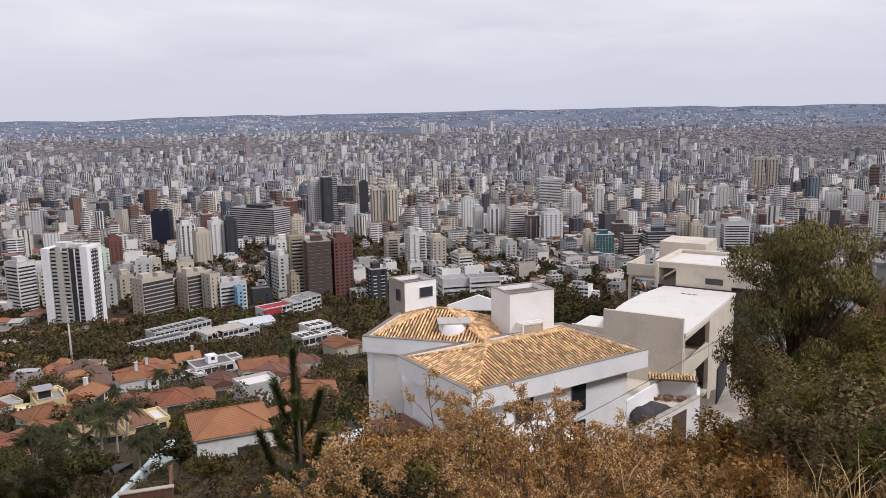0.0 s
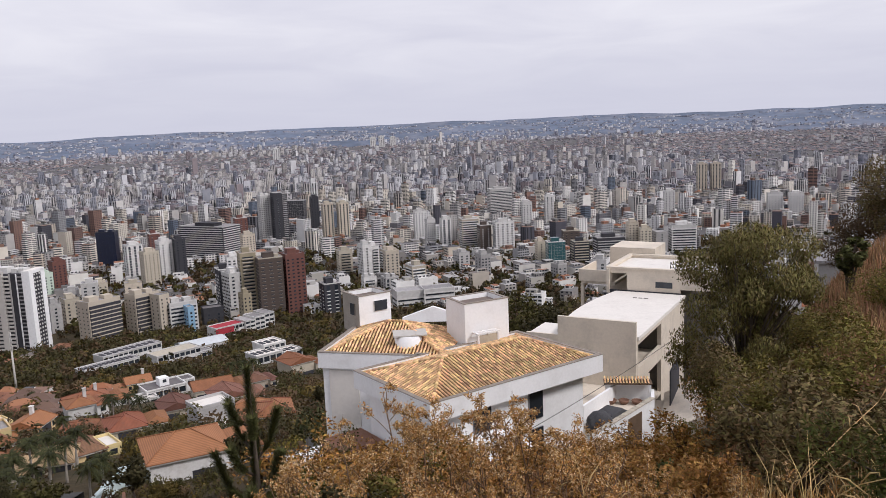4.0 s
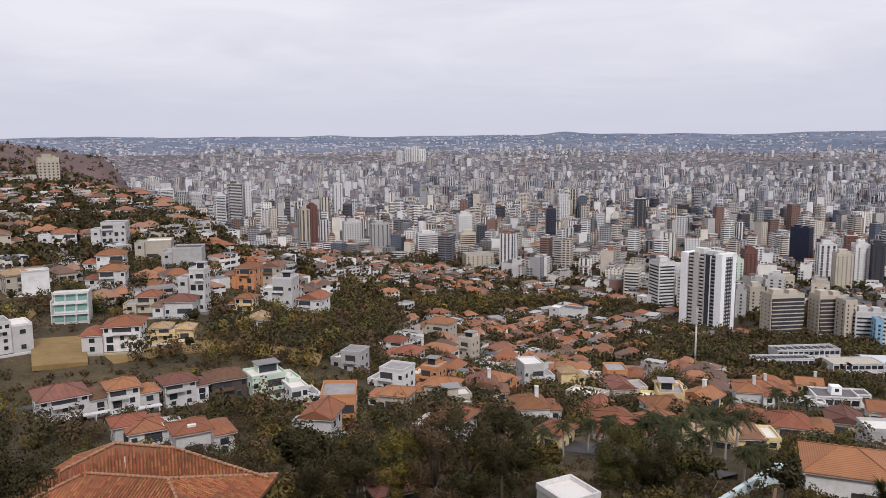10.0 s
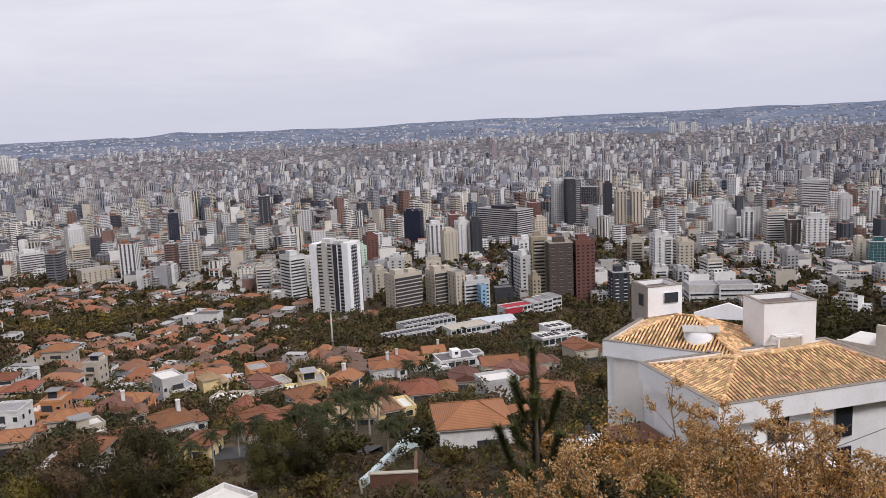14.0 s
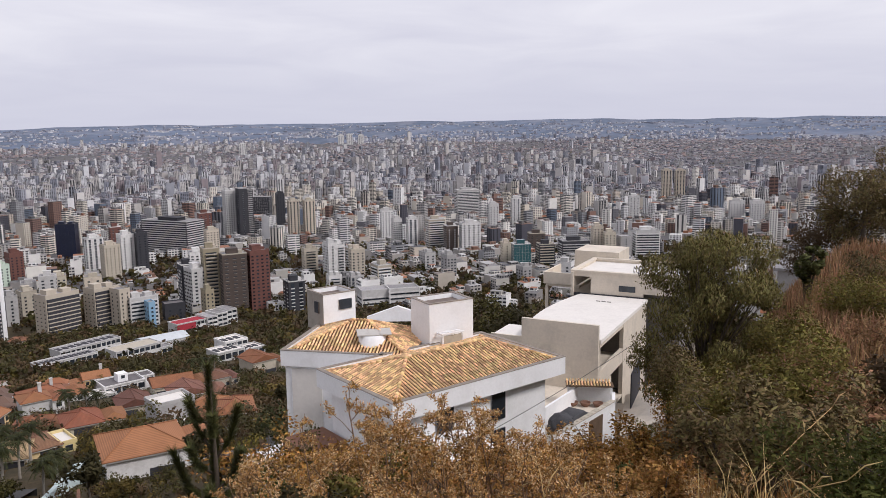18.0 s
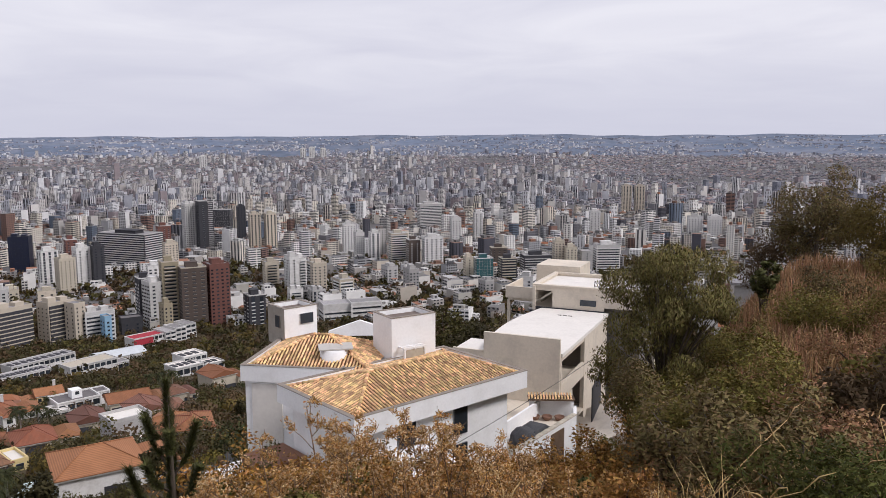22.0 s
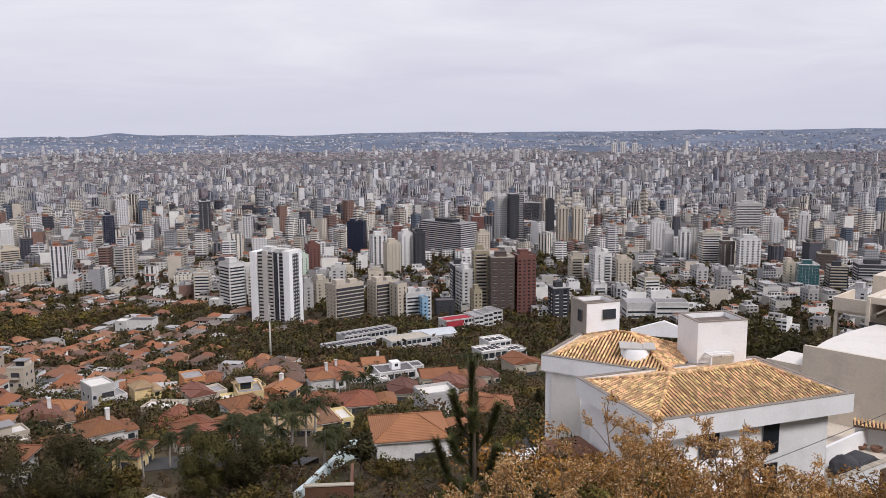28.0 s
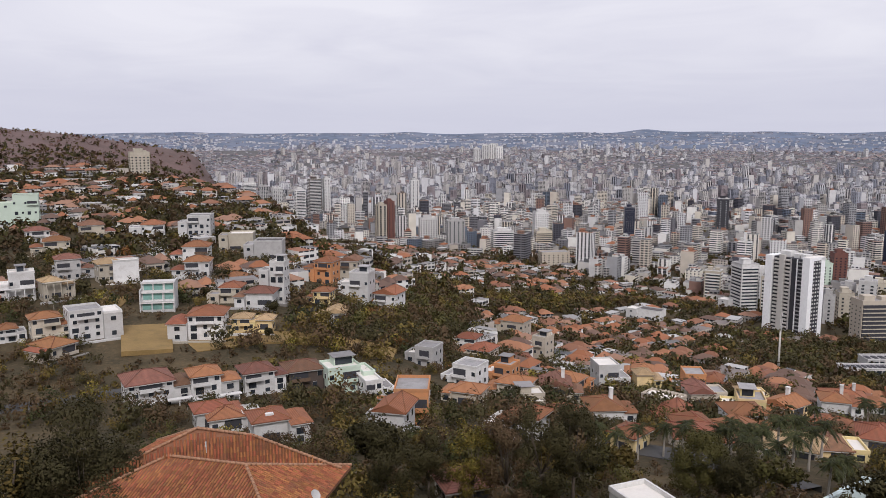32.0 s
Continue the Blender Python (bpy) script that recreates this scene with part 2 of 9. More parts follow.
CITY = [(0.736, 0.718, 0.690), (0.607, 0.561, 0.488), (0.699, 0.690, 0.681), (0.524, 0.469, 0.396), (0.331, 0.331, 0.340), (0.754, 0.736, 0.699), (0.626, 0.570, 0.478),
        (0.166, 0.161, 0.175), (0.699, 0.653, 0.580), (0.230, 0.138, 0.110), (0.644, 0.635, 0.635), (0.129, 0.156, 0.202), (0.745, 0.718, 0.662), (0.423, 0.405, 0.386),
        (0.681, 0.635, 0.552), (0.078, 0.076, 0.092), (0.736, 0.718, 0.690), (0.589, 0.580, 0.570)]
# CITYFAR and LOWFAR: greyer, bluer paints with the distance haze mixed in
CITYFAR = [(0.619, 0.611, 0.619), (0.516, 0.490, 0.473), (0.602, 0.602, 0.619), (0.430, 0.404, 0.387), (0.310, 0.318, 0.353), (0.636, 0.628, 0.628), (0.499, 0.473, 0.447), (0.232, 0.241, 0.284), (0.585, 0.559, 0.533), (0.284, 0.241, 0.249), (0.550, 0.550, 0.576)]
LOWRISE = [(0.76, 0.75, 0.73), (0.70, 0.69, 0.66), (0.66, 0.63, 0.58), (0.55, 0.53, 0.50), (0.43, 0.41, 0.37), (0.66, 0.64, 0.61), (0.33, 0.315, 0.29), (0.47, 0.42, 0.36), (0.25, 0.236, 0.226), (0.58, 0.56, 0.52), (0.38, 0.355, 0.33)]
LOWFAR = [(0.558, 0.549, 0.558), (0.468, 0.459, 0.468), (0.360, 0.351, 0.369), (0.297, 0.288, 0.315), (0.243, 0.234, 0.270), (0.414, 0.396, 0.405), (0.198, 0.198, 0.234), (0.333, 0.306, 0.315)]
ROOFS = [(0.48, 0.47, 0.45), (0.30, 0.14, 0.085), (0.10, 0.10, 0.105), (0.23, 0.22, 0.215), (0.28, 0.27, 0.26), (0.17, 0.165, 0.165), (0.36, 0.35, 0.34), (0.21, 0.18, 0.165), (0.16, 0.155, 0.15), (0.22, 0.13, 0.095), (0.42, 0.41, 0.40)]
M_GRID = facade("facade_windows", CITY, share=0.58, tall=0.54)
M_ROWS = facade("facade_window_rows", CITY, bands="rows", tall=0.48)
M_COLS = facade("facade_window_columns", CITY, bands="columns", pitch=4.6, share=0.56)
M_LOW = facade("facade_low_houses", LOWRISE, pitch=2.8, share=0.74, tall=0.50)
M_ROOFTOP = facade("rooftops", ROOFS)
M_FARTILE = facade("far_tile_roofs", [(0.30, 0.125, 0.065), (0.33, 0.155, 0.085), (0.22, 0.10, 0.062), (0.29, 0.165, 0.11), (0.16, 0.10, 0.075), (0.24, 0.115, 0.07), (0.27, 0.11, 0.055), (0.14, 0.09, 0.07)])
# far facades and roofs: haze is part of their colours
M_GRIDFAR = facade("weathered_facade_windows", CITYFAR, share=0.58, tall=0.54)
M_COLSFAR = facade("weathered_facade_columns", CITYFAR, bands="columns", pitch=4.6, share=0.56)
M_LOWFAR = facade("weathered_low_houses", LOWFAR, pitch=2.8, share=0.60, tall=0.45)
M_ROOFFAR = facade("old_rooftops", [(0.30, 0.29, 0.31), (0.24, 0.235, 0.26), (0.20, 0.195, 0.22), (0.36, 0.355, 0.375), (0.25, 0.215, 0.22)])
# hill houses and roofs: distance haze mixed into the paint
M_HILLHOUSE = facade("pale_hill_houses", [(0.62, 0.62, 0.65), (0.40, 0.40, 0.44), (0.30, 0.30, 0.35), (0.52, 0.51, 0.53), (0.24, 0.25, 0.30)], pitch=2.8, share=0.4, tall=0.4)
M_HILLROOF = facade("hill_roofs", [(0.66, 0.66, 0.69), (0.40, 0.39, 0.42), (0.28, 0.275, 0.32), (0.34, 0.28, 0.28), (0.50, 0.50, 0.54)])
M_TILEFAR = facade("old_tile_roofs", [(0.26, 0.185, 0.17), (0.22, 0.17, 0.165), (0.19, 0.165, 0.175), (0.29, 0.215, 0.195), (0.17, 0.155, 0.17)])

M_WHITE = surface("white_render", (0.87, 0.87, 0.87), var=0.06, scale=0.25, fine=6, dirt=(0.45, 0.43, 0.40), dirt_amount=0.22)
M_WHITE2 = surface("white_paint", (0.60, 0.59, 0.575), var=0.12, scale=0.15, fine=3, rand=0.2, dirt=(0.34, 0.31, 0.275), dirt_amount=0.5)
M_CREAM = surface("cream_render", (0.52, 0.46, 0.37), var=0.12, scale=0.2, fine=4, rand=0.15, hue=0.01, dirt=(0.30, 0.27, 0.22))
M_YELLOW = surface("yellow_render", (0.68, 0.53, 0.27), var=0.12, scale=0.2, fine=4, rand=0.12, hue=0.015, dirt=(0.35, 0.29, 0.20))
M_ORANGE = surface("orange_render", (0.55, 0.25, 0.11), var=0.14, scale=0.2, fine=4, rand=0.1, dirt=(0.3, 0.2, 0.12))
M_GREY = surface("grey_render", (0.40, 0.39, 0.38), var=0.14, scale=0.2, fine=4, rand=0.15, dirt=(0.22, 0.21, 0.20))
M_BEIGE = surface("beige_render", (0.43, 0.385, 0.31), var=0.12, scale=0.2, fine=4, rand=0.12, dirt=(0.28, 0.25, 0.21))
M_WARMGREY = surface("warm_grey_render", (0.50, 0.475, 0.44), var=0.10, scale=0.2, fine=4)
M_TAN = surface("tan_render", (0.49, 0.43, 0.35), var=0.10, scale=0.2, fine=4)
M_MINT = surface("mint_render", (0.52, 0.61, 0.51), var=0.10, scale=0.2, fine=4)
M_BROWN = surface("dark_brown_cladding", (0.085, 0.065, 0.055), var=0.2, scale=0.3, fine=5, rough=0.7)
M_REDBROWN = surface("red_brown_cladding", (0.15, 0.065, 0.052), var=0.2, scale=0.3, fine=5, rough=0.75)
M_OLIVE = surface("olive_cladding", (0.30, 0.26, 0.18), var=0.15, scale=0.3, fine=5)
# dark cladding; also the flat shade colour of loggias and terrace openings
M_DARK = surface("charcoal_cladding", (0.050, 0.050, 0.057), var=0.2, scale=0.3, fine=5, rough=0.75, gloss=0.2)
M_RED = surface("red_paint", (0.36, 0.035, 0.05), var=0.12, scale=0.3, fine=5)
M_NAVY = surface("navy_glass", (0.010, 0.014, 0.035), rough=0.30, var=0.25, scale=0.05, fine=0.4, bump=0.0, gloss=0.5)
M_GLASS = surface("window_glass", (0.030, 0.036, 0.045), rough=0.22, var=0.4, scale=0.2, fine=1.0, bump=0.0, gloss=0.5, rand=0.4)
M_TEAL = surface("teal_glass", (0.035, 0.10, 0.11), rough=0.25, var=0.25, scale=0.2, fine=1.0, bump=0.0, gloss=0.5)
M_AQUA = surface("pale_green_glass", (0.20, 0.36, 0.32), rough=0.2, var=0.2, scale=0.3, fine=1.0, bump=0.0, gloss=0.5)
M_SKYBLUE = surface("pale_blue_panel", (0.24, 0.40, 0.55), var=0.12, scale=0.3, fine=5)
M_CONC = surface("raw_concrete", (0.66, 0.585, 0.485), var=0.10, scale=0.22, fine=5, dirt=(0.27, 0.25, 0.22), dirt_amount=0.35)
M_CONCD = surface("dark_concrete", (0.20, 0.185, 0.17), var=0.16, scale=0.3, fine=5)
M_SLAB = surface("whitish_screed", (0.74, 0.705, 0.655), var=0.07, scale=0.3, fine=4, dirt=(0.50, 0.46, 0.42), dirt_amount=0.3)
M_METAL = surface("dull_metal", (0.33, 0.33, 0.34), rough=0.45, metal=0.6, var=0.15, scale=1, fine=20)
M_DARKROOF = surface("dark_sheet_roof", (0.12, 0.11, 0.11), var=0.25, scale=0.4, fine=6, rand=0.3)
M_GREYROOF = surface("fibre_cement_roof", (0.30, 0.29, 0.29), var=0.22, scale=0.3, fine=6, rand=0.25, dirt=(0.14, 0.13, 0.12))
M_ASPHALT = surface("asphalt", (0.075, 0.073, 0.072), var=0.2, scale=0.3, fine=12)
M_WOOD = surface("weathered_wood", (0.13, 0.085, 0.055), var=0.25, scale=1.5, fine=20)
M_BARK = surface("bark", (0.085, 0.066, 0.05), var=0.3, scale=2, fine=25, bump=0.3)
M_PALEBARK = surface("pale_bark", (0.30, 0.27, 0.23), var=0.25, scale=2, fine=25, bump=0.2)
# near black that stands for the shade inside the concrete house
M_ROOMSHADE = surface("black_tarpaulin", (0.014, 0.014, 0.016), rough=0.7, var=0.4, scale=1.2, fine=8, gloss=0.08)
M_STREETS = surface("city_streets_and_yards", (0.105, 0.10, 0.102), var=0.35, scale=0.02, fine=0.2, bump=0.0, dirt=(0.075, 0.072, 0.06), dirt_amount=0.8)
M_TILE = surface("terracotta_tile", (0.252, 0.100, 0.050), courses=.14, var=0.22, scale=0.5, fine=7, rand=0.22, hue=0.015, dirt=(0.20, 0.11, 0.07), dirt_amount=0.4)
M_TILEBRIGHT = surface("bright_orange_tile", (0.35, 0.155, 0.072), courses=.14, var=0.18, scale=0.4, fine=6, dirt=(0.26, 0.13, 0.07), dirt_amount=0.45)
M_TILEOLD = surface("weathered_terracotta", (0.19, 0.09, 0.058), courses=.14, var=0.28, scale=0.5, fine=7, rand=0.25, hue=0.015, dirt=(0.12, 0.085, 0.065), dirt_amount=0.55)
M_STRAW = surface("straw_clay_tile", (0.76, 0.50, 0.265), var=0.30, scale=1.1, fine=7, rand=0.42, hue=0.02, dirt=(0.34, 0.17, 0.075), dirt_amount=0.6, island=True)
M_SAND = surface("sand_coloured_tile", (0.40, 0.28, 0.155), courses=.14, var=0.2, scale=0.5, fine=7, rand=0.15, dirt=(0.22, 0.15, 0.09))
# channel clay darkened for the shade between cover tiles, with dirt over it
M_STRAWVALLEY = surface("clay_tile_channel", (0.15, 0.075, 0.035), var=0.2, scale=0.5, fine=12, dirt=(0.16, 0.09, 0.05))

L_DARK = leafy("dark_green_leaves", (0.056, 0.055, 0.028), hue=0.010, spread=.11)
L_MID = leafy("green_leaves", (0.078, 0.079, 0.030), hue=0.012, spread=.11)
L_OLIVE = leafy("olive_leaves", (0.122, 0.102, 0.036), hue=0.012, spread=.2)
L_RUST = leafy("rusty_dry_leaves", (0.16, 0.088, 0.038), hue=0.012, spread=.2)
L_PALM = leafy("palm_leaves", (0.042, 0.052, 0.024), hue=0.02)
L_YELLOWISH = leafy("yellowish_green_leaves", (0.15, 0.135, 0.035), hue=0.02)
L_HILL = leafy("mauve_brown_scrub", (0.185, 0.128, 0.122), hue=0.008, spread=.14, rand=.05)
L_BRUSH = leafy("dusky_brush", (0.090, 0.068, 0.042), hue=0.010, spread=.11)

# ---- the lie of the land: height of the ground by bearing (degrees left of north) and distance ----
FRONT = [(0, -1.6), (8, -5), (20, -10.5), (40, -18.5), (55, -23), (90, -37), (130, -54), (200, -75), (300, -97), (420, -120), (600, -150),
         (900, -165), (1300, -178), (2000, -174), (3000, -146), (3700, -120), (4200, -104), (4900, -66), (5200, -50)]
STEEP = [(0, 0), (8, -0.5), (20, -3), (40, -9), (60, -12.5), (90, -9), (130, -2), (160, 0), (5200, 0)]
LEFT = [(0, -1.6), (8, -5.5), (20, -13.5), (40, -27.5), (60, -37), (100, -50), (150, -61), (210, -67), (260, -65), (330, -62), (420, -60),
        (600, -56), (800, -52), (1000, -48), (1600, -60), (5200, -60)]
RIGHT = [(0, -1.6), (10, -4.9), (25, -9.0), (45, -13.5), (70, -22), (110, -42), (200, -78), (300, -100), (420, -120), (600, -150), (5200, -150)]


def ramp(a, b, v):
    k = min(1.0, max(0.0, (v - a) / (b - a)))
    return k * k * (3 - 2 * k)


def along(table, d):
    return float(np.interp(d, [p[0] for p in table], [p[1] for p in table]))


def bearing(x, y):
    return math.degrees(math.atan2(-x, y))


def ground_z(x, y):
    d, az = math.hypot(x, y), bearing(x, y)
    z = along(FRONT, d)
    z += ramp(5, 17, az) * along(STEEP, d)
    reach = float(np.interp(az, (50, 58, 66, 75), (600, 420, 750, 1000)))
    wl = ramp(38, 64, az) * (1 - ramp(reach, reach + 500, d))
    z += wl * (along(LEFT, d) - z)
    wr = ramp(18, 30, -az) * (1 - ramp(200, 420, d))
    z += wr * (along(RIGHT, d) - z)
    z += ramp(24, 34, -az) * float(np.interp(d, (0, 12, 25, 40, 70, 130), (0, 0, 3, 6.5, 7, 0)))
    back = ramp(85, 115, abs(az))
    z += back * (-1.6 + 0.02 * min(d, 400) - z) * (1 - ramp(500, 3000, d))
    # brown hill at the far left
    if az > 62:
        crest = 1250 * math.tan(radians(float(np.interp(az, (64, 67, 70, 74, 79, 90), (-2.6, -1.4, -0.8, -0.28, 0.1, 0.8)))))
        z += max(0.0, crest - z) * math.exp(-((d - 1250) / 270) ** 2) * ramp(62, 67, az)
    if d > 25:
        k = min(1.0, d / 900)
        z += k * 9 * (1 - ramp(3400, 4000, d)) * noise.noise((x / 420, y / 420, 3.1)) + min(1.0, d / 200) * 1.2 * noise.noise((x / 45, y / 45, 7.7))
    if d > 3600:
        z += ramp(4000, 4800, d) * 7 * (noise.noise((x / 700, y / 700, 1.3)) + 0.4 * noise.noise((x / 240, y / 240, 5.0)))
    return z


def at(az, d, up=0.0):
    x, y = -d * math.sin(radians(az)), d * math.cos(radians(az))
    return Vector((x, y, ground_z(x, y) + up))

# wooded belts between the built-up slopes: bearing, distance of both ends, half width
BELTS = [(62, 247, 53, 280, 16), (53, 285, 50, 380, 19), (50, 380, 49.4, 510, 17), (48.5, 560, 43, 650, 19), (43, 650, 39, 750, 22), (39, 755, 31.5, 745, 18),
         (28.5, 545, 25.0, 560, 34), (25.0, 500, 19.0, 480, 24), (23.5, 604, 15.5, 606, 22), (20.0, 405, 13.0, 395, 20), (12.5, 470, 8.5, 500, 24), (37.5, 290, 35.0, 262, 9)]


def xy_of(az, d):
    return Vector((-d * math.sin(radians(az)), d * math.cos(radians(az))))


BELT_LINES = [(xy_of(a, d), xy_of(a2, d2), r) for a, d, a2, d2, r in BELTS]


def in_belt(x, y, grow=0.0):
    p = Vector((x, y))
    for a, b, r in BELT_LINES:
        k = min(1.0, max(0.0, (p - a).dot(b - a) / (b - a).length_squared))
        if (p - a.lerp(b, k)).length < r + grow:
            return True
    return False


# ---- helpers for things ----
def part(name, bm, material, parent=None, label="", smooth=False):
    """One bmesh as one mesh object, under a thing or a part."""
    me = bpy.data.meshes.new(name)
    bm.to_mesh(me)
    bm.free()
    for m in material if isinstance(material, (list, tuple)) else [material]:
        me.materials.append(m)
    if smooth:
        me.polygons.foreach_set("use_smooth", [True] * len(me.polygons))
    ob = new(name, me)
    ob.parent = parent
    if label:
        ob["label"] = label
    return ob


def share(name, mesh, parent, m=None):
    ob = new(name, mesh)
    ob.parent = parent
    if m is not None:
        ob.matrix_basis = m
    return ob


def mesh_of(name, verts, faces, material, idx=None, smooth=False):
    me = bpy.data.meshes.new(name)
    me.from_pydata(verts, [], faces)
    for m in material if isinstance(material, (list, tuple)) else [material]:
        me.materials.append(m)
    if idx is not None:
        me.polygons.foreach_set("material_index", idx)
    if smooth:
        me.polygons.foreach_set("use_smooth", [True] * len(me.polygons))
    me.update()
    return me


def quads_mesh(name, verts, materials, idx=None, normals=None):
    """A mesh of loose quads from an array of their corners; normals: one for each quad, for softly rounded crowns."""
    n = len(verts) // 4
    if normals is not None:  # turn every quad's face outwards
        q = np.asarray(verts, float).reshape(n, 4, 3).copy()
        inward = (np.cross(q[:, 1] - q[:, 0], q[:, 2] - q[:, 0]) * normals).sum(1) < 0
        q[inward] = q[inward][:, ::-1]
        verts = q.reshape(-1, 3)
    me = bpy.data.meshes.new(name)
    me.vertices.add(n * 4)
    me.vertices.foreach_set("co", np.ascontiguousarray(verts, np.float32).ravel())
    me.loops.add(n * 4)
    me.loops.foreach_set("vertex_index", np.arange(n * 4, dtype=np.int32))
    me.polygons.add(n)
    me.polygons.foreach_set("loop_start", np.arange(0, n * 4, 4, dtype=np.int32))
    for m in materials:
        me.materials.append(m)
    if idx is not None:
        me.polygons.foreach_set("material_index", np.asarray(idx, np.int32))
    me.update(calc_edges=True)
    if normals is not None:
        me.polygons.foreach_set("use_smooth", [True] * n)
        me.normals_split_custom_set_from_vertices(np.repeat(normals / np.linalg.norm(normals, axis=1)[:, None], 4, axis=0).tolist())
    return me


def box(bm, x0, x1, y0, y1, z0, z1, mi=0, bevel=0.0):
    v = [bm.verts.new(p) for p in ((x0, y0, z0), (x1, y0, z0), (x1, y1, z0), (x0, y1, z0), (x0, y0, z1), (x1, y0, z1), (x1, y1, z1), (x0, y1, z1))]
    fs = [bm.faces.new([v[i] for i in f]) for f in ((3, 2, 1, 0), (4, 5, 6, 7), (0, 1, 5, 4), (1, 2, 6, 5), (2, 3, 7, 6), (3, 0, 4, 7))]
    for f in fs:
        f.material_index = mi
    if bevel:
        es = {e for f in fs for e in f.edges}
        bmesh.ops.bevel(bm, geom=list(es), offset=bevel, segments=1, affect="EDGES")
    return v


def boxed(*spans, bevel=0.0):
    bm = bmesh.new()
    for s in spans:
        box(bm, *s, bevel=bevel)
    return bm


def coping(x0, x1, y0, y1, z0, z1, t=0.3, floor=None):
    bm = bmesh.new()
    for s in ((x0, x1, y0, y0 + t), (x0, x1, y1 - t, y1), (x0, x0 + t, y0 + t, y1 - t), (x1 - t, x1, y0 + t, y1 - t)):
        box(bm, *s, z0, z1)
    if floor is not None:
        box(bm, x0 + t, x1 - t, y0 + t, y1 - t, z0, floor)
    return bm


def thing(name, m, label, category, group="", kind=""):
    ob = new(name)
    ob.empty_display_size = 0.5
    ob.matrix_basis = m
    return tagged(ob, label, category, group, kind)


def tube(bm, pts, radii, sides=6, mi=0):
    """A tapered limb along a line of points."""
    rings = []
    for i, p in enumerate(pts):
        p = Vector(p)
        d = (Vector(pts[min(i + 1, len(pts) - 1)]) - Vector(pts[max(i - 1, 0)])).normalized()
        s = d.cross(Vector((0.3, 0.2, 1)) if abs(d.z) < 0.9 else Vector((1, 0.1, 0))).normalized()
        u = s.cross(d)
        rings.append([bm.verts.new(p + radii[i] * (math.cos(k * math.tau / sides) * s + math.sin(k * math.tau / sides) * u)) for k in range(sides)])
    for a, b in zip(rings, rings[1:]):
        for k in range(sides):
            f = bm.faces.new((a[k], a[(k + 1) % sides], b[(k + 1) % sides], b[k]))
            f.material_index, f.smooth = mi, True
    bm.faces.new(rings[0][::-1]).material_index = mi
    bm.faces.new(rings[-1]).material_index = mi


# ---- ground: one sheet to the skyline ----
def make_ground():
    rings = [0.0] + list(np.geomspace(1.5, 4960, 150))
    azs = np.concatenate([np.arange(-50, 84, 0.75), np.arange(84, 310, 5.0)])
    verts, faces = [], []
    for r in rings[1:]:
        for a in azs:
            x, y = -r * math.sin(radians(a)), r * math.cos(radians(a))
            verts.append((x, y, ground_z(x, y)))
    n = len(azs)
    for i in range(len(rings) - 2):
        for j in range(n):
            a, b = i * n + j, i * n + (j + 1) % n
            faces.append((a, a + n, b + n, b))
    verts.append((0, 0, -1.6))
    for j in range(n):
        faces.append((len(verts) - 1, j, (j + 1) % n))
    return mesh_of("ground", verts, faces, M_GROUND, smooth=True)


def ground_material():
    m = bpy.data.materials.new("scrub_and_soil")
    m.use_nodes = True
    n, l = m.node_tree.nodes, m.node_tree.links
    b = n["Principled BSDF"]
    b.inputs["Roughness"].default_value = 0.95
    b.inputs["Specular IOR Level"].default_value = 0.1
    tc = n.new("ShaderNodeTexCoord")
    cols = []
    for sc, stops in ((0.05, ((0.35, (0.035, 0.036, 0.022)), (0.5, (0.075, 0.060, 0.036)), (0.68, (0.17, 0.125, 0.07)))),
                      (0.9, ((0.3, (0.030, 0.032, 0.020)), (0.55, (0.085, 0.065, 0.04)), (0.75, (0.20, 0.14, 0.075))))):
        nz = n.new("ShaderNodeTexNoise")
        nz.inputs["Scale"].default_value, nz.inputs["Detail"].default_value, nz.inputs["Roughness"].default_value = sc, 9, 0.65
        l.new(tc.outputs["Object"], nz.inputs["Vector"])
        r = n.new("ShaderNodeValToRGB")
        r.color_ramp.elements.new(0.5)
        for k, (p, c) in enumerate(stops):
            r.color_ramp.elements[k].position, r.color_ramp.elements[k].color = p, (*c, 1)
        l.new(nz.outputs["Fac"], r.inputs["Fac"])
        cols.append((r, nz))
    mx = n.new("ShaderNodeMix")
    mx.data_type = "RGBA"
    mx.inputs["Factor"].default_value = 0.5
    l.new(cols[0][0].outputs[0], mx.inputs["A"])
    l.new(cols[1][0].outputs[0], mx.inputs["B"])
    l.new(mx.outputs["Result"], b.inputs["Base Color"])
    bp = n.new("ShaderNodeBump")
    bp.inputs["Strength"].default_value, bp.inputs["Distance"].default_value = 0.5, 0.3
    l.new(cols[1][1].outputs["Fac"], bp.inputs["Height"])
    l.new(bp.outputs[0], b.inputs["Normal"])
    return m


M_GROUND = ground_material()
tagged(new("ground", make_ground()), "hillside of dry scrub, soil and city ground falling away", "ground", kind="structure")


def city_sheet():
    """Streets and yards under the dense city."""
    verts, faces = [], []
    azs = np.arange(-48, 85, 1.2)
    n = len(azs)
    rings = np.linspace(0.0, 1.0, 34)
    for k in rings:
        for a in azs:
            d0 = float(np.interp(a, (-48, 0, 26, 40, 55, 66, 84), (760, 760, 860, 1150, 1400, 1750, 2200)))
            p = at(float(a), d0 * (4225.0 / d0) ** float(k), 1.2)
            verts.append(tuple(p))
    for i in range(len(rings) - 1):
        for j in range(n - 1):
            k = i * n + j
            faces.append((k, k + n, k + n + 1, k + 1))
    return mesh_of("pavement", verts, faces, M_STREETS, smooth=True)


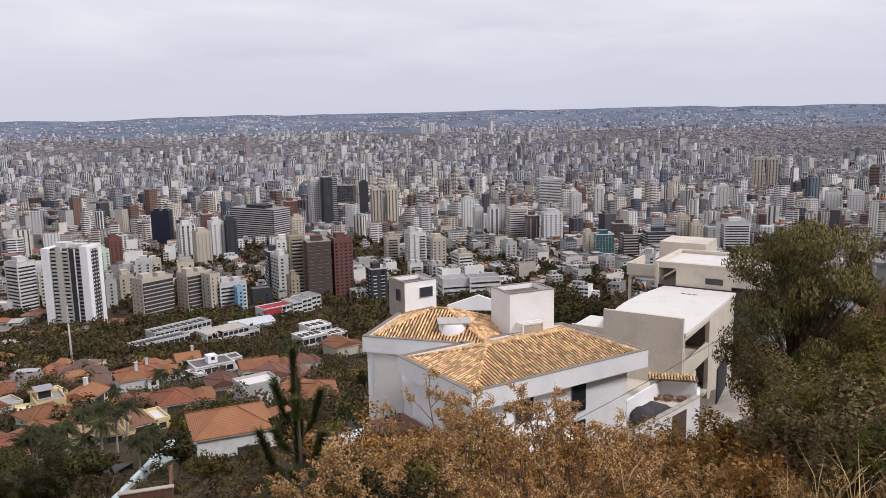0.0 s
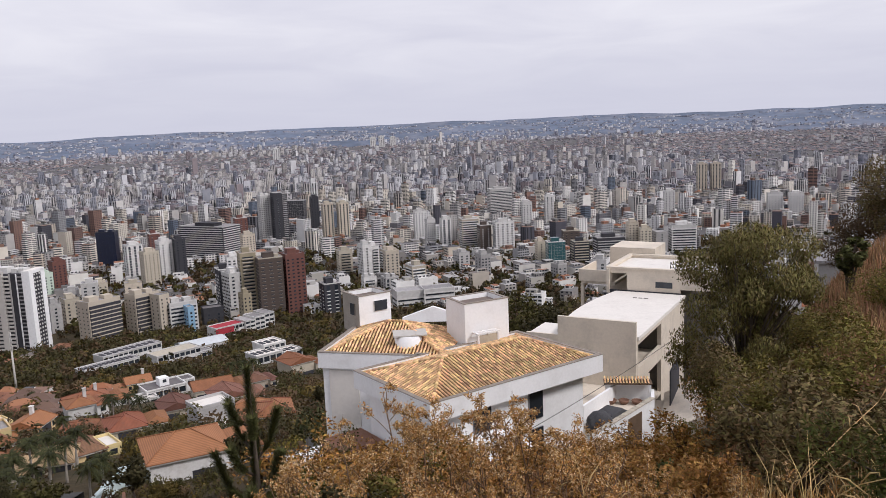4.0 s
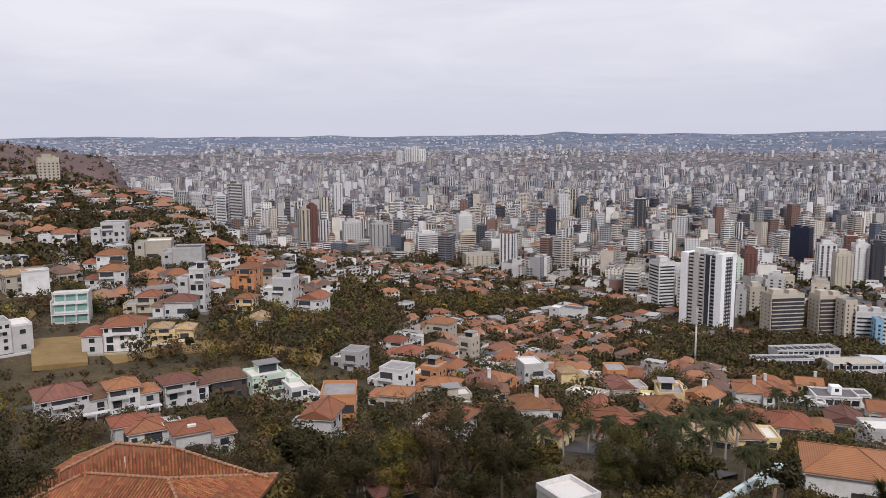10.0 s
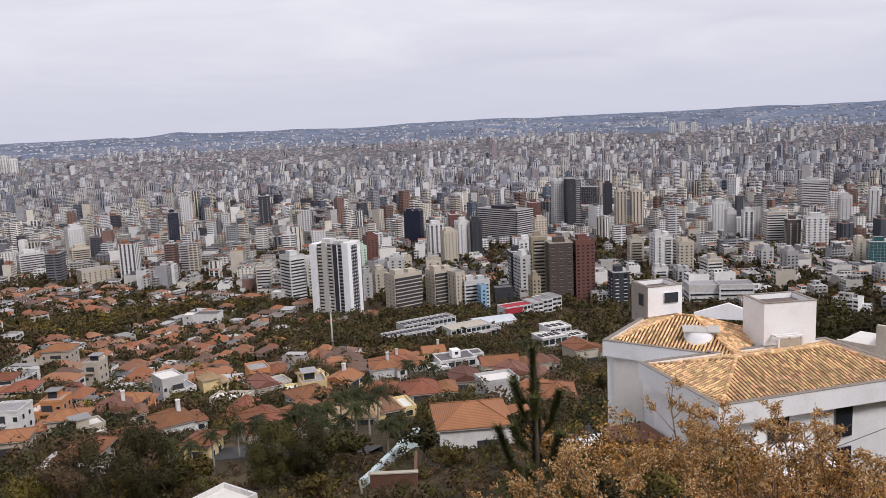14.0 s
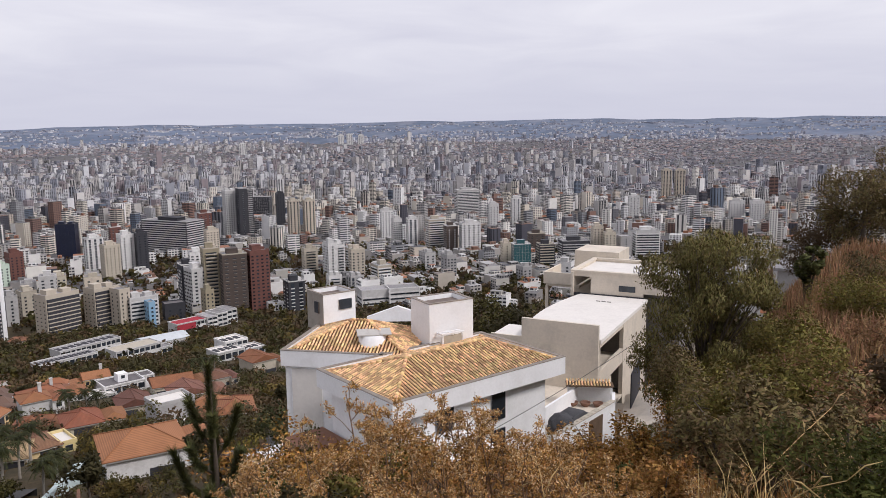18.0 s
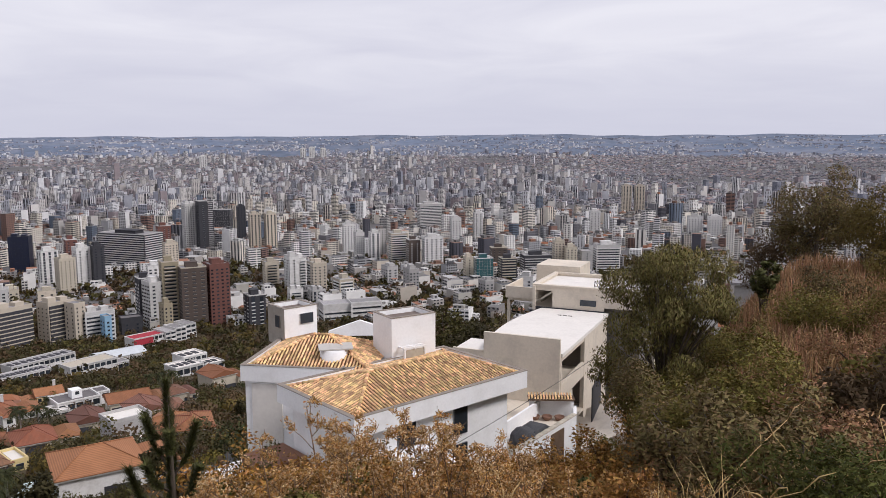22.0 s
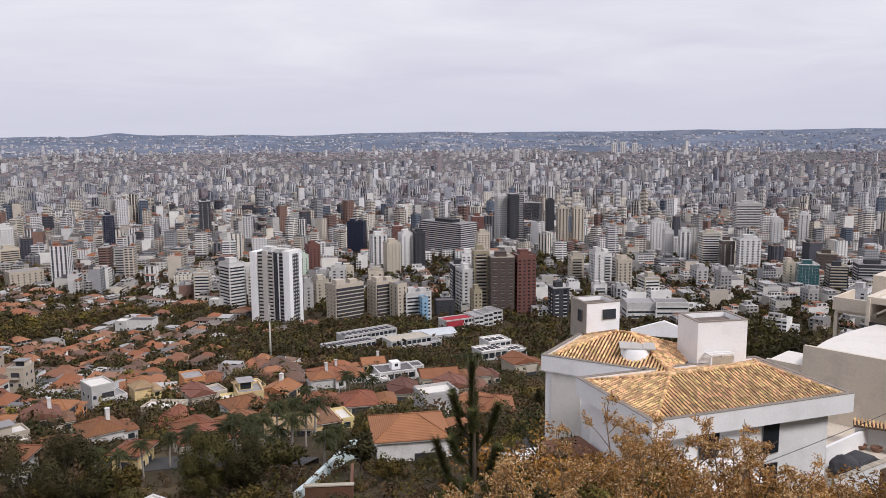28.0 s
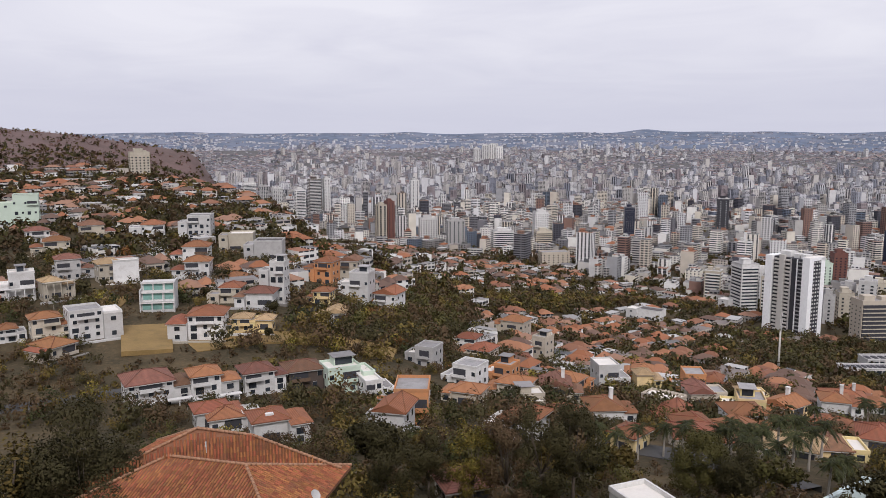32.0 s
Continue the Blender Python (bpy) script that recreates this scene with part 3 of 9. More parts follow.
tagged(new("pavement", city_sheet()), "grey streets and yards between the city blocks", "pavement", kind="structure")

def brown_hill():
    """Dry grass and scrub over the hill beyond the houses."""
    azs, ds = np.arange(62.0, 84.1, .5), np.arange(940.0, 1600.1, 20.0)
    verts = [tuple(at(float(a), float(d), 1.0)) for d in ds for a in azs]
    n = len(azs)
    faces = [(i * n + j, i * n + j + n, i * n + j + n + 1, i * n + j + 1) for i in range(len(ds) - 1) for j in range(n - 1)]
    return mesh_of("hillside", verts, faces, surface("mauve_brown_scrub_cover", (0.135, 0.088, 0.080), var=.22, scale=.02, fine=.25, bump=.4, dirt=(.085, .062, .05), dirt_amount=.6), smooth=True)


tagged(new("hillside", brown_hill()), "bare mauve-brown hillside of dry scrub", "hillside", kind="structure")

# distant hills on the skyline, blue haze put into their colour
HILL_RINGS = (4230, 4420, 4600, 4750, 4870, 4960)


def hill_z(a, i):
    h = 34 * noise.noise((a / 9, 2.0, 0)) + 16 * noise.noise((a / 3.1, 7.0, i * .7)) + 6 * noise.noise((a / 1.1, 3.0, i * 1.3))
    hump = 20 * math.exp(-((a - 35.4) / 1.3) ** 2) + 8 * math.exp(-((a - 32.0) / 3.5) ** 2) + 10 * math.exp(-((a - 51.8) / 1.8) ** 2)
    return (-104, -70, -44, -25, -9, 1)[i] + hump * (i / 5) ** 2 + h * (0.1, .3, .5, .55, .5, .42)[i] + 7 * ramp(20, -20, a) * (i / 5) - 17 * ramp(18, 36, a) * (i / 5)


def far_hills():
    verts, faces = [], []
    azs = np.arange(-60, 96, 0.4)
    rings = HILL_RINGS
    for i, r in enumerate(rings):
        for a in azs:
            verts.append((-r * math.sin(radians(a)), r * math.cos(radians(a)), hill_z(a, i)))
    n = len(azs)
    for i in range(len(rings) - 1):
        for j in range(n - 1):
            k = i * n + j
            faces.append((k, k + n, k + n + 1, k + 1))
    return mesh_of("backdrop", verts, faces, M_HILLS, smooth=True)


# base colour and patches both carry the blue haze of distance
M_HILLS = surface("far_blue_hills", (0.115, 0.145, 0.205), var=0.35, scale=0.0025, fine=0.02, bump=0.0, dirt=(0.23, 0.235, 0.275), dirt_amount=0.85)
tagged(new("backdrop", far_hills()), "far skyline hills with blue-grey haze in their colour", "hills", kind="structure")


# ---- tall buildings that stand out of the city ----
class Plan:
    """Ground taken up so far: circles in a grid of 40 m cells."""
    def __init__(self):
        self.cells, self.last = {}, []

    def append(self, c):
        x, y, r = c
        r = r + 20
        self.last = [(i, j) for i in range(int((x - r) // 40), int((x + r) // 40) + 1) for j in range(int((y - r) // 40), int((y + r) // 40) + 1)]
        for k in self.last:
            self.cells.setdefault(k, []).append(c)

    def pop(self):
        for k in self.last:
            self.cells[k].pop()

    def near(self, x, y):
        return self.cells.get((int(x // 40), int(y // 40)), ())


KEEP_CLEAR = Plan()  # x, y, radius of what stands already
VIEWS = []  # bearing, distance, half width in degrees, slope: what stands before these towers stays lower


def clear(x, y, r):
    return all((x - a) ** 2 + (y - b) ** 2 > (r + c) ** 2 for a, b, c in KEEP_CLEAR.near(x, y))


def free_height(az, d, w, z):
    """The height up to which a block may rise without standing before a landmark."""
    half = math.degrees(0.5 * w / d)
    return min([slope * d - z for a, dd, hw, slope in VIEWS if dd > d and abs(a - az) < hw + half] + [200.0])

def pane_column(n, w, floor, tall, lift, deep=0.12):
    """A column of window panes, one to a floor, with a thin sill each; in its own plane y = 0, looking to -y."""
    bm = bmesh.new()
    for i in range(n):
        z = lift + i * floor
        box(bm, -w / 2, w / 2, -deep, 0.05, z, z + tall, 0)
        box(bm, -w / 2 - 0.1, w / 2 + 0.1, -deep - 0.15, 0.05, z - 0.16, z - 0.02, 1)
    return bm


def on_side(side, w, d, u):
    """Pose of a piece on one of the four walls of a block w by d, u along that wall."""
    return (pose(u, -d / 2, 0), pose(w / 2, u, 0, 0, 0, 90), pose(-u, d / 2, 0, 0, 0, 180), pose(-w / 2, -u, 0, 0, 0, 270))[side]


def tower(az, d, w, dd, h, turn, label, wall=None, style="columns", glass=None, trim=None, floor=3.0, cols=(3, 3), colw=1.6, name="apartment_tower",
          top="lift", base=0.0, sink=6.0, group="", tall=1.35, roofmat=None, category="tower"):
    """A block of flats or offices: body, windows by columns or rows, slabs, parapet and lift house."""
    wall, glass, trim = wall or M_WHITE2, glass or M_GLASS, trim or wall or M_WHITE2
    p = at(az, d)
    KEEP_CLEAR.append((p.x, p.y, max(w, dd) * 0.55))
    VIEWS.append((az, d, math.degrees(0.55 * max(w, dd) / d), (p.z + base + 0.14 * h) / d))
    t = thing(name, Matrix.Translation(p) @ pose(0, 0, base, 0, 0, az + turn), label, category, group)
    n = max(2, int((h - 1.2) / floor))
    part("body", boxed((-w / 2, w / 2, -dd / 2, dd / 2, -sink, h)), wall, t)
    bm = bmesh.new()
    for s in ((-w / 2 - .1, w / 2 + .1, -dd / 2 - .1, -dd / 2 + .25), (-w / 2 - .1, w / 2 + .1, dd / 2 - .25, dd / 2 + .1), (-w / 2 - .1, -w / 2 + .25, -dd / 2 + .25, dd / 2 - .25), (w / 2 - .25, w / 2 + .1, -dd / 2 + .25, dd / 2 - .25)):
        box(bm, *s, h + 0.004, h + 0.9)
    part("parapet", bm, trim, t)
    part("roof_deck", boxed((-w / 2 + .26, w / 2 - .26, -dd / 2 + .26, dd / 2 - .26, h + .004, h + .12)), roofmat or M_GREYROOF, t)
    if top == "lift":
        part("lift_house", boxed((-w * .28, w * .18, -dd * .22, dd * .22, h + .12, h + 4.2), (-w * .30, w * .20, -dd * .24, dd * .24, h + 4.2, h + 4.5)), wall, t)
        part("water_tank", boxed((w * .22, w * .38, -dd * .15, dd * .15, h + .12, h + 2.4)), trim, t)
    elif top == "twin":
        part("lift_house", boxed((-w * .38, -w * .08, -dd * .25, dd * .25, h + .12, h + 3.6)), wall, t)
        part("stair_head", boxed((w * .10, w * .36, -dd * .25, dd * .2, h + .12, h + 2.8)), wall, t)
    if style == "columns":
        for k, (ln, c) in enumerate(((w, cols[0]), (dd, cols[1]))):
            me = None
            for i in range(c):
                u = ln * ((i + 0.5) / c - 0.5)
                for side in (k, k + 2):
                    if me is None:
                        ob = part("window_column", pane_column(n, colw, floor, tall, 1.1), [glass, trim], t)
                        me = ob.data
                        ob.matrix_basis = on_side(side, w, dd, u)
                    else:
                        share("window_column", me, t, on_side(side, w, dd, u))
    elif style == "rows":
        bm = bmesh.new()
        box(bm, -w / 2 - .12, w / 2 + .12, -dd / 2 - .12, dd / 2 + .12, 0, 1.45)
        band = part("window_band", bm, glass, t)
        band.matrix_basis = pose(0, 0, 1.0)
        for i in range(1, n):
            share("window_band", band.data, t, pose(0, 0, 1.0 + i * floor))
        pier = part("corner_pier", boxed((-.5, .5, -.5, .5, 0, h)), wall, t)
        for i, (sx, sy) in enumerate(((-1, -1), (1, -1), (1, 1), (-1, 1))):
            (pier if i == 0 else share("corner_pier", pier.data, t)).matrix_basis = pose(sx * w / 2, sy * dd / 2, 0)
        sl = part("floor_edge", boxed((-w / 2 - .45, w / 2 + .45, -dd / 2 - .45, dd / 2 + .45, 0, 1.15)), trim, t)
        sl.matrix_basis = pose(0, 0, 2.45)
        for i in range(1, n):
            share("floor_edge", sl.data, t, pose(0, 0, 2.45 + i * floor))
    elif style == "loggias":  # recess shade as long dark boxes behind solid rails on the broad sides, small windows on the ends
        for side in (0, 2):
            me = None
            for i in range(n):
                m = on_side(side, w, dd, 0) @ pose(0, 0, 1.0 + i * floor)
                if me is None:
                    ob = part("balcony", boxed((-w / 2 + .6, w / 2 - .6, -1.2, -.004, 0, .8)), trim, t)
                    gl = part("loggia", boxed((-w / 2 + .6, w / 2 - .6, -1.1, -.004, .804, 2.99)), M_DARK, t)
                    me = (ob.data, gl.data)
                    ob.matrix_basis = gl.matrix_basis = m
                else:
                    share("balcony", me[0], t, m)
                    share("loggia", me[1], t, m)
        me = None
        for i in range(cols[1]):
            for side in (1, 3):
                m = on_side(side, w, dd, dd * ((i + .5) / cols[1] - .5))
                if me is None:
                    ob = part("window_column", pane_column(n, colw, floor, .9, 1.3), [glass, trim], t)
                    me = ob.data
                    ob.matrix_basis = m
                else:
                    share("window_column", me, t, m)
    elif style == "balconies":
        b = bmesh.new()
        box(b, -w * .36, w * .36, -1.5, 0.1, 0, 0.16)
        box(b, -w * .36, w * .36, -1.5, -1.38, 0.16, 1.05)
        box(b, -w * .36, -w * .36 + .12, -1.38, 0.1, 0.16, 1.05)
        box(b, w * .36 - .12, w * .36, -1.38, 0.1, 0.16, 1.05)
        bal = part("balcony", b, trim, t)
        bal.matrix_basis = on_side(0, w, dd, 0) @ pose(0, 0, 0.9)
        for i in range(1, n):
            share("balcony", bal.data, t, on_side(0, w, dd, 0) @ pose(0, 0, 0.9 + i * floor))
        op = part("balcony_opening", pane_column(n, w * .68, floor, 1.7, 1.2, 0.06), [glass, trim], t)
        op.matrix_basis = on_side(0, w, dd, 0)
        me = None
        for i in range(cols[1]):
            u = dd * ((i + 0.5) / cols[1] - 0.5)
            for side in (1, 3):
                if me is None:
                    ob = part("window_column", pane_column(n, colw, floor, tall, 1.1), [glass, trim], t)
                    me = ob.data
                    ob.matrix_basis = on_side(side, w, dd, u)
                else:
                    share("window_column", me, t, on_side(side, w, dd, u))
    elif style == "fins":  # dark glass strips from top to bottom between pale piers
        for k, (ln, c) in enumerate(((w, cols[0]), (dd, cols[1]))):
            bm = bmesh.new()
            box(bm, -colw / 2, colw / 2, -0.15, 0.05, 1.0, h - 1.0, 0)
            for i in range(n):
                box(bm, -colw / 2 - .02, colw / 2 + .02, -0.32, 0.0, 1.0 + i * floor, 1.75 + i * floor, 1)
            me = None
            for i in range(c):
                u = ln * ((i + 0.5) / c - 0.5)
                for side in (k, k + 2):
                    if me is None:
                        ob = part("glazed_strip", bm, [glass, trim], t)
                        me = ob.data
                        ob.matrix_basis = on_side(side, w, dd, u)
                    else:
                        share("glazed_strip", me, t, on_side(side, w, dd, u))
    elif style == "curtain":
        cw = colw
        for k, (ln, ht) in enumerate(((w, h), (dd, h))):
            bm = bmesh.new()
            c = int(ln / cw)
            for i in range(1, c):
                u = ln * (i / c - 0.5)
                box(bm, u - .06, u + .06, -.1, 0, 0.5, h - .3)
            for i in range(1, n + 1):
                box(bm, -ln / 2, ln / 2, -.08, 0, i * floor - .05, i * floor + .05)
            ob = part("mullions", bm, trim, t)
            ob.matrix_basis = on_side(k, w, dd, 0)
            share("mullions", ob.data, t, on_side(k + 2, w, dd, 0))
    for o in t.children:
        if o.name.split(".")[0] in ("window_column", "glazed_strip", "balcony_opening", "mullions"):
            o["kind"] = "stuff"
    return t

# ---- the far city: joined blocks, district by district ----
CITY_MATS = [M_GRID, M_ROWS, M_COLS, M_LOW, M_ROOFTOP, M_FARTILE]
# for districts past some 1850 m, haze put into the paint
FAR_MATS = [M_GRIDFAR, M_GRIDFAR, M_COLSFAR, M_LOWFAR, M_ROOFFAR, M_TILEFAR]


def blocks_mesh(name, rows, mats=CITY_MATS):
    """rows: x, y, z0, w, d, h, turn, wall material index, roof index, cap. Walls carry metres as UV."""
    verts, faces, idx, uvs = [], [], [], []
    for x, y, z0, w, d, h, turn, mi, ri, cap in rows:
        c, s = math.cos(turn), math.sin(turn)
        blank = int(x * 7.3 + y * 3.1) % 7

        def solid(ox, oy, ww, dd, za, zb, wall, roof):
            o = len(verts)
            for zz in (za, zb):
                for px, py in ((-ww / 2, -dd / 2), (ww / 2, -dd / 2), (ww / 2, dd / 2), (-ww / 2, dd / 2)):
                    px, py = px + ox, py + oy
                    verts.append((x + c * px - s * py, y + s * px + c * py, zz))
            for k, ln in enumerate((ww, dd, ww, dd)):
                a, b = o + k, o + (k + 1) % 4
                faces.append((a, b, b + 4, a + 4))
                idx.append(wall)
                if blank == k % 2:
                    uvs.extend((0, 0) * 4)
                else:
                    uvs.extend((0, 0.02, ln, 0.02, ln, zb - za, 0, zb - za))
            faces.append((o + 4, o + 5, o + 6, o + 7))
            idx.append(roof)
            uvs.extend((0, 0) * 4)
        solid(0, 0, w, d, z0, z0 + h, mi, ri)
        if cap == 1:
            solid(w * 0.08, d * 0.05, w * 0.42, d * 0.42, z0 + h, z0 + h + 3.2, 4, 4)
        elif cap == 2:  # hipped tile roof
            o = len(verts)
            for px, py, pz in ((-w / 2 - .5, -d / 2 - .5, 0), (w / 2 + .5, -d / 2 - .5, 0), (w / 2 + .5, d / 2 + .5, 0), (-w / 2 - .5, d / 2 + .5, 0), (-w * .2, 0, 2.4), (w * .2, 0, 2.4)):
                verts.append((x + c * px - s * py, y + s * px + c * py, z0 + h + .05 + pz))
            for f in ((o, o + 1, o + 5, o + 4), (o + 1, o + 2, o + 5), (o + 2, o + 3, o + 4, o + 5), (o + 3, o, o + 4)):
                faces.append(f)
                idx.append(5)
                uvs.extend((0, 0) * len(f))
        elif cap == 3:  # twin stair heads
            solid(-w * 0.25, 0, w * 0.25, d * 0.5, z0 + h, z0 + h + 4, 4, 4)
            solid(w * 0.28, 0, w * 0.22, d * 0.4, z0 + h, z0 + h + 2.8, 4, 4)
    me = mesh_of(name, verts, faces, mats, idx)
    layer = me.uv_layers.new(name="UVMap")
    layer.data.foreach_set("uv", uvs)
    return me


def tower_share(x, y, d, az):
    """How much of the ground carries towers, how much low houses, and how much is green."""
    n1 = noise.noise((x / 520, y / 520, 11.0))
    n2 = noise.noise((x / 260, y / 260, 23.0))
    t = 0.58 + 0.45 * n1 - 0.44 * ramp(2200, 3400, d) - 0.20 * (1 - ramp(750, 1500, d))
    if az < -12:
        t -= 0.35 * ramp(12, 26, -az) * ramp(1100, 1700, d)
    if az > 62:
        t -= 0.25
    t = min(t, 0.62) * 0.80
    green = 0.20 + 0.05 * ramp(2000, 3200, d) + (0.5 if n2 > 0.34 else 0.0) + (0.55 if n1 < -0.42 and d > 2200 else 0)
    return t, green


def city_edge(az):
    """Distance at which the dense city begins."""
    return float(np.interp(az, (-45, -20, 0, 14, 26, 34, 40, 48, 55, 60, 66, 72, 84), (560, 600, 640, 660, 720, 850, 950, 1080, 1180, 1230, 1500, 1750, 2000)))


NEAR = {}
NEAR_STYLES = [("white apartment tower with columns of dark windows", "M_WHITE2", "columns"), ("cream apartment tower with window columns", "M_CREAM", "columns"), ("beige apartment tower with long balconies", "M_BEIGE", "rows"),
               ("grey apartment tower with narrow windows", "M_GREY", "columns"), ("white apartment tower with glazed strips", "M_WHITE2", "fins"), ("pale apartment tower with stacked balconies", "M_WHITE2", "balconies"),
               ("grey apartment tower with dark glazed strips", "M_GREY", "fins")]


def near_tower(rnd, az, d, w, dd, h, turn):
    """Blocks of the nearer city, each a thing; alike ones share their meshes."""
    s = rnd.randrange(len(NEAR_STYLES))
    label, wall, style = NEAR_STYLES[s]
    tall = int(h / 6)
    key = (s, tall)
    p = at(az, d)
    if key not in NEAR:
        NEAR[key] = tower(az, d, w, dd, tall * 6 + 3, 0, label, {"M_WHITE2": M_WHITE2, "M_CREAM": M_CREAM, "M_BEIGE": M_BEIGE, "M_GREY": M_GREY, "M_REDBROWN": M_REDBROWN}[wall], style,
                          cols=(3, 2), colw=rnd.uniform(1.4, 2.4), group="apartment towers", top=rnd.choice(("lift", "twin")), trim=M_WHITE2 if style in ("rows", "balconies") else None)
        NEAR[key].matrix_basis = Matrix.Translation(p) @ pose(0, 0, 0, 0, 0, math.degrees(turn))
        VIEWS.pop()
        KEEP_CLEAR.pop()
    else:
        copy_thing(NEAR[key], Matrix.Translation(p) @ pose(0, 0, 0, 0, 0, math.degrees(turn)))


def stepped_block(rnd, w, dd, h, mi, ri, cap):
    """A city block with a lower wing, a set-back top and sheds on its roof."""
    rows = [(0, 0, -3, w, dd, h + 3, 0, mi, ri, cap)]
    sx, sy = rnd.choice((-1, 1)), rnd.choice((-1, 1))
    if rnd.random() < .75:
        rows.append((sx * w * .42, -dd * .3, -3, w * rnd.uniform(.4, .7), dd * rnd.uniform(.7, 1.1), h * rnd.uniform(.35, .75) + 3, 0, 3, ri, rnd.choice((0, 0, 2))))
    if rnd.random() < .6:
        rows.append((-sx * w * .2, sy * dd * .1, h - .2, w * rnd.uniform(.35, .55), dd * .6, rnd.uniform(2.2, 3.4), 0, 3, ri, 0))
    for _ in range(rnd.randrange(3)):
        rows.append((rnd.uniform(-.35, .35) * w, rnd.uniform(-.4, .4) * dd, h, rnd.uniform(1.5, 3), rnd.uniform(1.5, 2.5), rnd.uniform(1.2, 2.4), 0, 4, 4, 0))
    return rows


def make_city():
    rnd = random.Random(41)
    singles = 0
    districts = {}
    r = 620.0
    while r < 4330:
        step = 22 if r < 1500 else 20.5 if r < 2500 else 22 if r < 3300 else 24
        n = int(radians(132) * r / step)
        for k in range(n):
            az = -48 + 132 * (k + rnd.random() * 0.7) / n
            d = r + rnd.uniform(-0.45, 0.45) * step
            if d < city_edge(az):
                continue
            x, y = -d * math.sin(radians(az)), d * math.cos(radians(az))
            t, green = tower_share(x, y, d, az)
            if rnd.random() < green or d < 800 and in_belt(x, y, 6):
                continue
            turn = (0.35 if noise.noise((x / 600, y / 600, 2.0)) > 0 else 1.05) + rnd.choice((0, 0, math.pi / 2)) + rnd.uniform(-0.06, 0.06)
            z = ground_z(x, y)
            if rnd.random() < t:
                w, dd = rnd.uniform(9, 19), rnd.uniform(9, 17)
                h = max(10, rnd.gauss(28 - 11 * ramp(1800, 3400, d), 11) * (.82 + .75 * max(-.2, noise.noise((x / 170, y / 170, 40.0)))))
                if rnd.random() < 0.07 and d < 3000:
                    h += 17
                mi, ri, cap = rnd.choice((0, 0, 0, 1, 1, 2)), 4, rnd.choice((1, 1, 3, 0))
            elif rnd.random() < 0.62 - 0.08 * ramp(1700, 2800, d):
                w, dd, h = rnd.uniform(10, 21), rnd.uniform(9, 16), rnd.uniform(5, 16 - 8 * ramp(1300, 2400, d))
                mi, ri, cap = 3, 4, rnd.choice((0, 0, 1, 2)) if h < 8 else rnd.choice((0, 1))
            else:
                w, dd, h = rnd.uniform(8, 15), rnd.uniform(8, 13), rnd.uniform(4, 8)
                mi, ri, cap = 3, 4, rnd.choice((2, 2, 0))
            room = free_height(az, d, max(w, dd), z)
            if room < 5:
                continue
            if h > room:
                h = room * rnd.uniform(0.75, 1.0)
                if mi < 3 and h < 14:
                    mi = 3
            if d > 3000 and mi == 3:
                h *= .75
            if d < 1500 and not clear(x, y, max(w, dd) * 0.6):
                continue
            if d < 1130 and mi >= 3:
                cap = rnd.choice((0, 0, 1))
            if d < 1130:
                KEEP_CLEAR.append((x, y, max(w, dd) * 0.5))
                if h > 15 and mi < 3 and d < 900:
                    near_tower(rnd, az, d, w, dd, h, turn)
                    continue
                if d < 1000 and singles < 380:
                    singles += 1
                    ob = new("apartment_block", blocks_mesh("apartment_block", stepped_block(rnd, w, dd, h, mi, ri, cap)))
                    ob.matrix_basis = Matrix.Translation((x, y, z)) @ pose(0, 0, 0, 0, 0, math.degrees(turn))
                    tagged(ob, "mid-rise apartment block with rows of small windows" if h > 15 else "low city block with a flat roof", "building", "city blocks")
                    continue
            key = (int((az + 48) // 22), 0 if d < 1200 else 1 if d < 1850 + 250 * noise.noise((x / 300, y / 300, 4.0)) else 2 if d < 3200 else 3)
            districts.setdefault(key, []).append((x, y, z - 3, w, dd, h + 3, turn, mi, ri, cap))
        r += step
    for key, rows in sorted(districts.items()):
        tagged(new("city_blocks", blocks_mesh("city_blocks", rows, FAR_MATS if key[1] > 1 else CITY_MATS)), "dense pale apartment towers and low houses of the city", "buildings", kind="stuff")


def hill_specks():
    """Far houses, sheds and a few towers on the skyline hills, thinning out with distance."""
    rnd = random.Random(17)
    rows = []
    for _ in range(13000):
        a, k = rnd.uniform(-46, 82), rnd.random() ** 2.0 * 4.2
        if noise.noise((a / 5, k * 2.3, 9.0)) + .5 * noise.noise((a / 1.6, k * 5, 2.0)) < -0.16 + .07 * k:
            continue
        i = int(k)
        r = HILL_RINGS[i] + (HILL_RINGS[i + 1] - HILL_RINGS[i]) * (k - i)
        z = hill_z(a, i) + (hill_z(a, i + 1) - hill_z(a, i)) * (k - i)
        kind = rnd.random()
        w, h = (rnd.uniform(30, 75), rnd.uniform(3, 6)) if kind < .05 else (rnd.uniform(7, 11), rnd.uniform(8, 19)) if kind < .16 and k < 1.6 else (rnd.uniform(7, 16), rnd.uniform(3, 6))
        rows.append((-r * math.sin(radians(a)), r * math.cos(radians(a)), z - 3, w, rnd.uniform(7, 14), h + 3, rnd.uniform(0, 3), 3, 4, 0))
    # bluish palettes stand in for haze over these houses
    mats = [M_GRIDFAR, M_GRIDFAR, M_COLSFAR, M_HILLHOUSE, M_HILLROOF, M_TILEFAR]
    tagged(new("far_suburb", blocks_mesh("far_suburb", rows, mats)), "scattered skyline hill houses, paled by haze in their paint", "houses", kind="stuff")


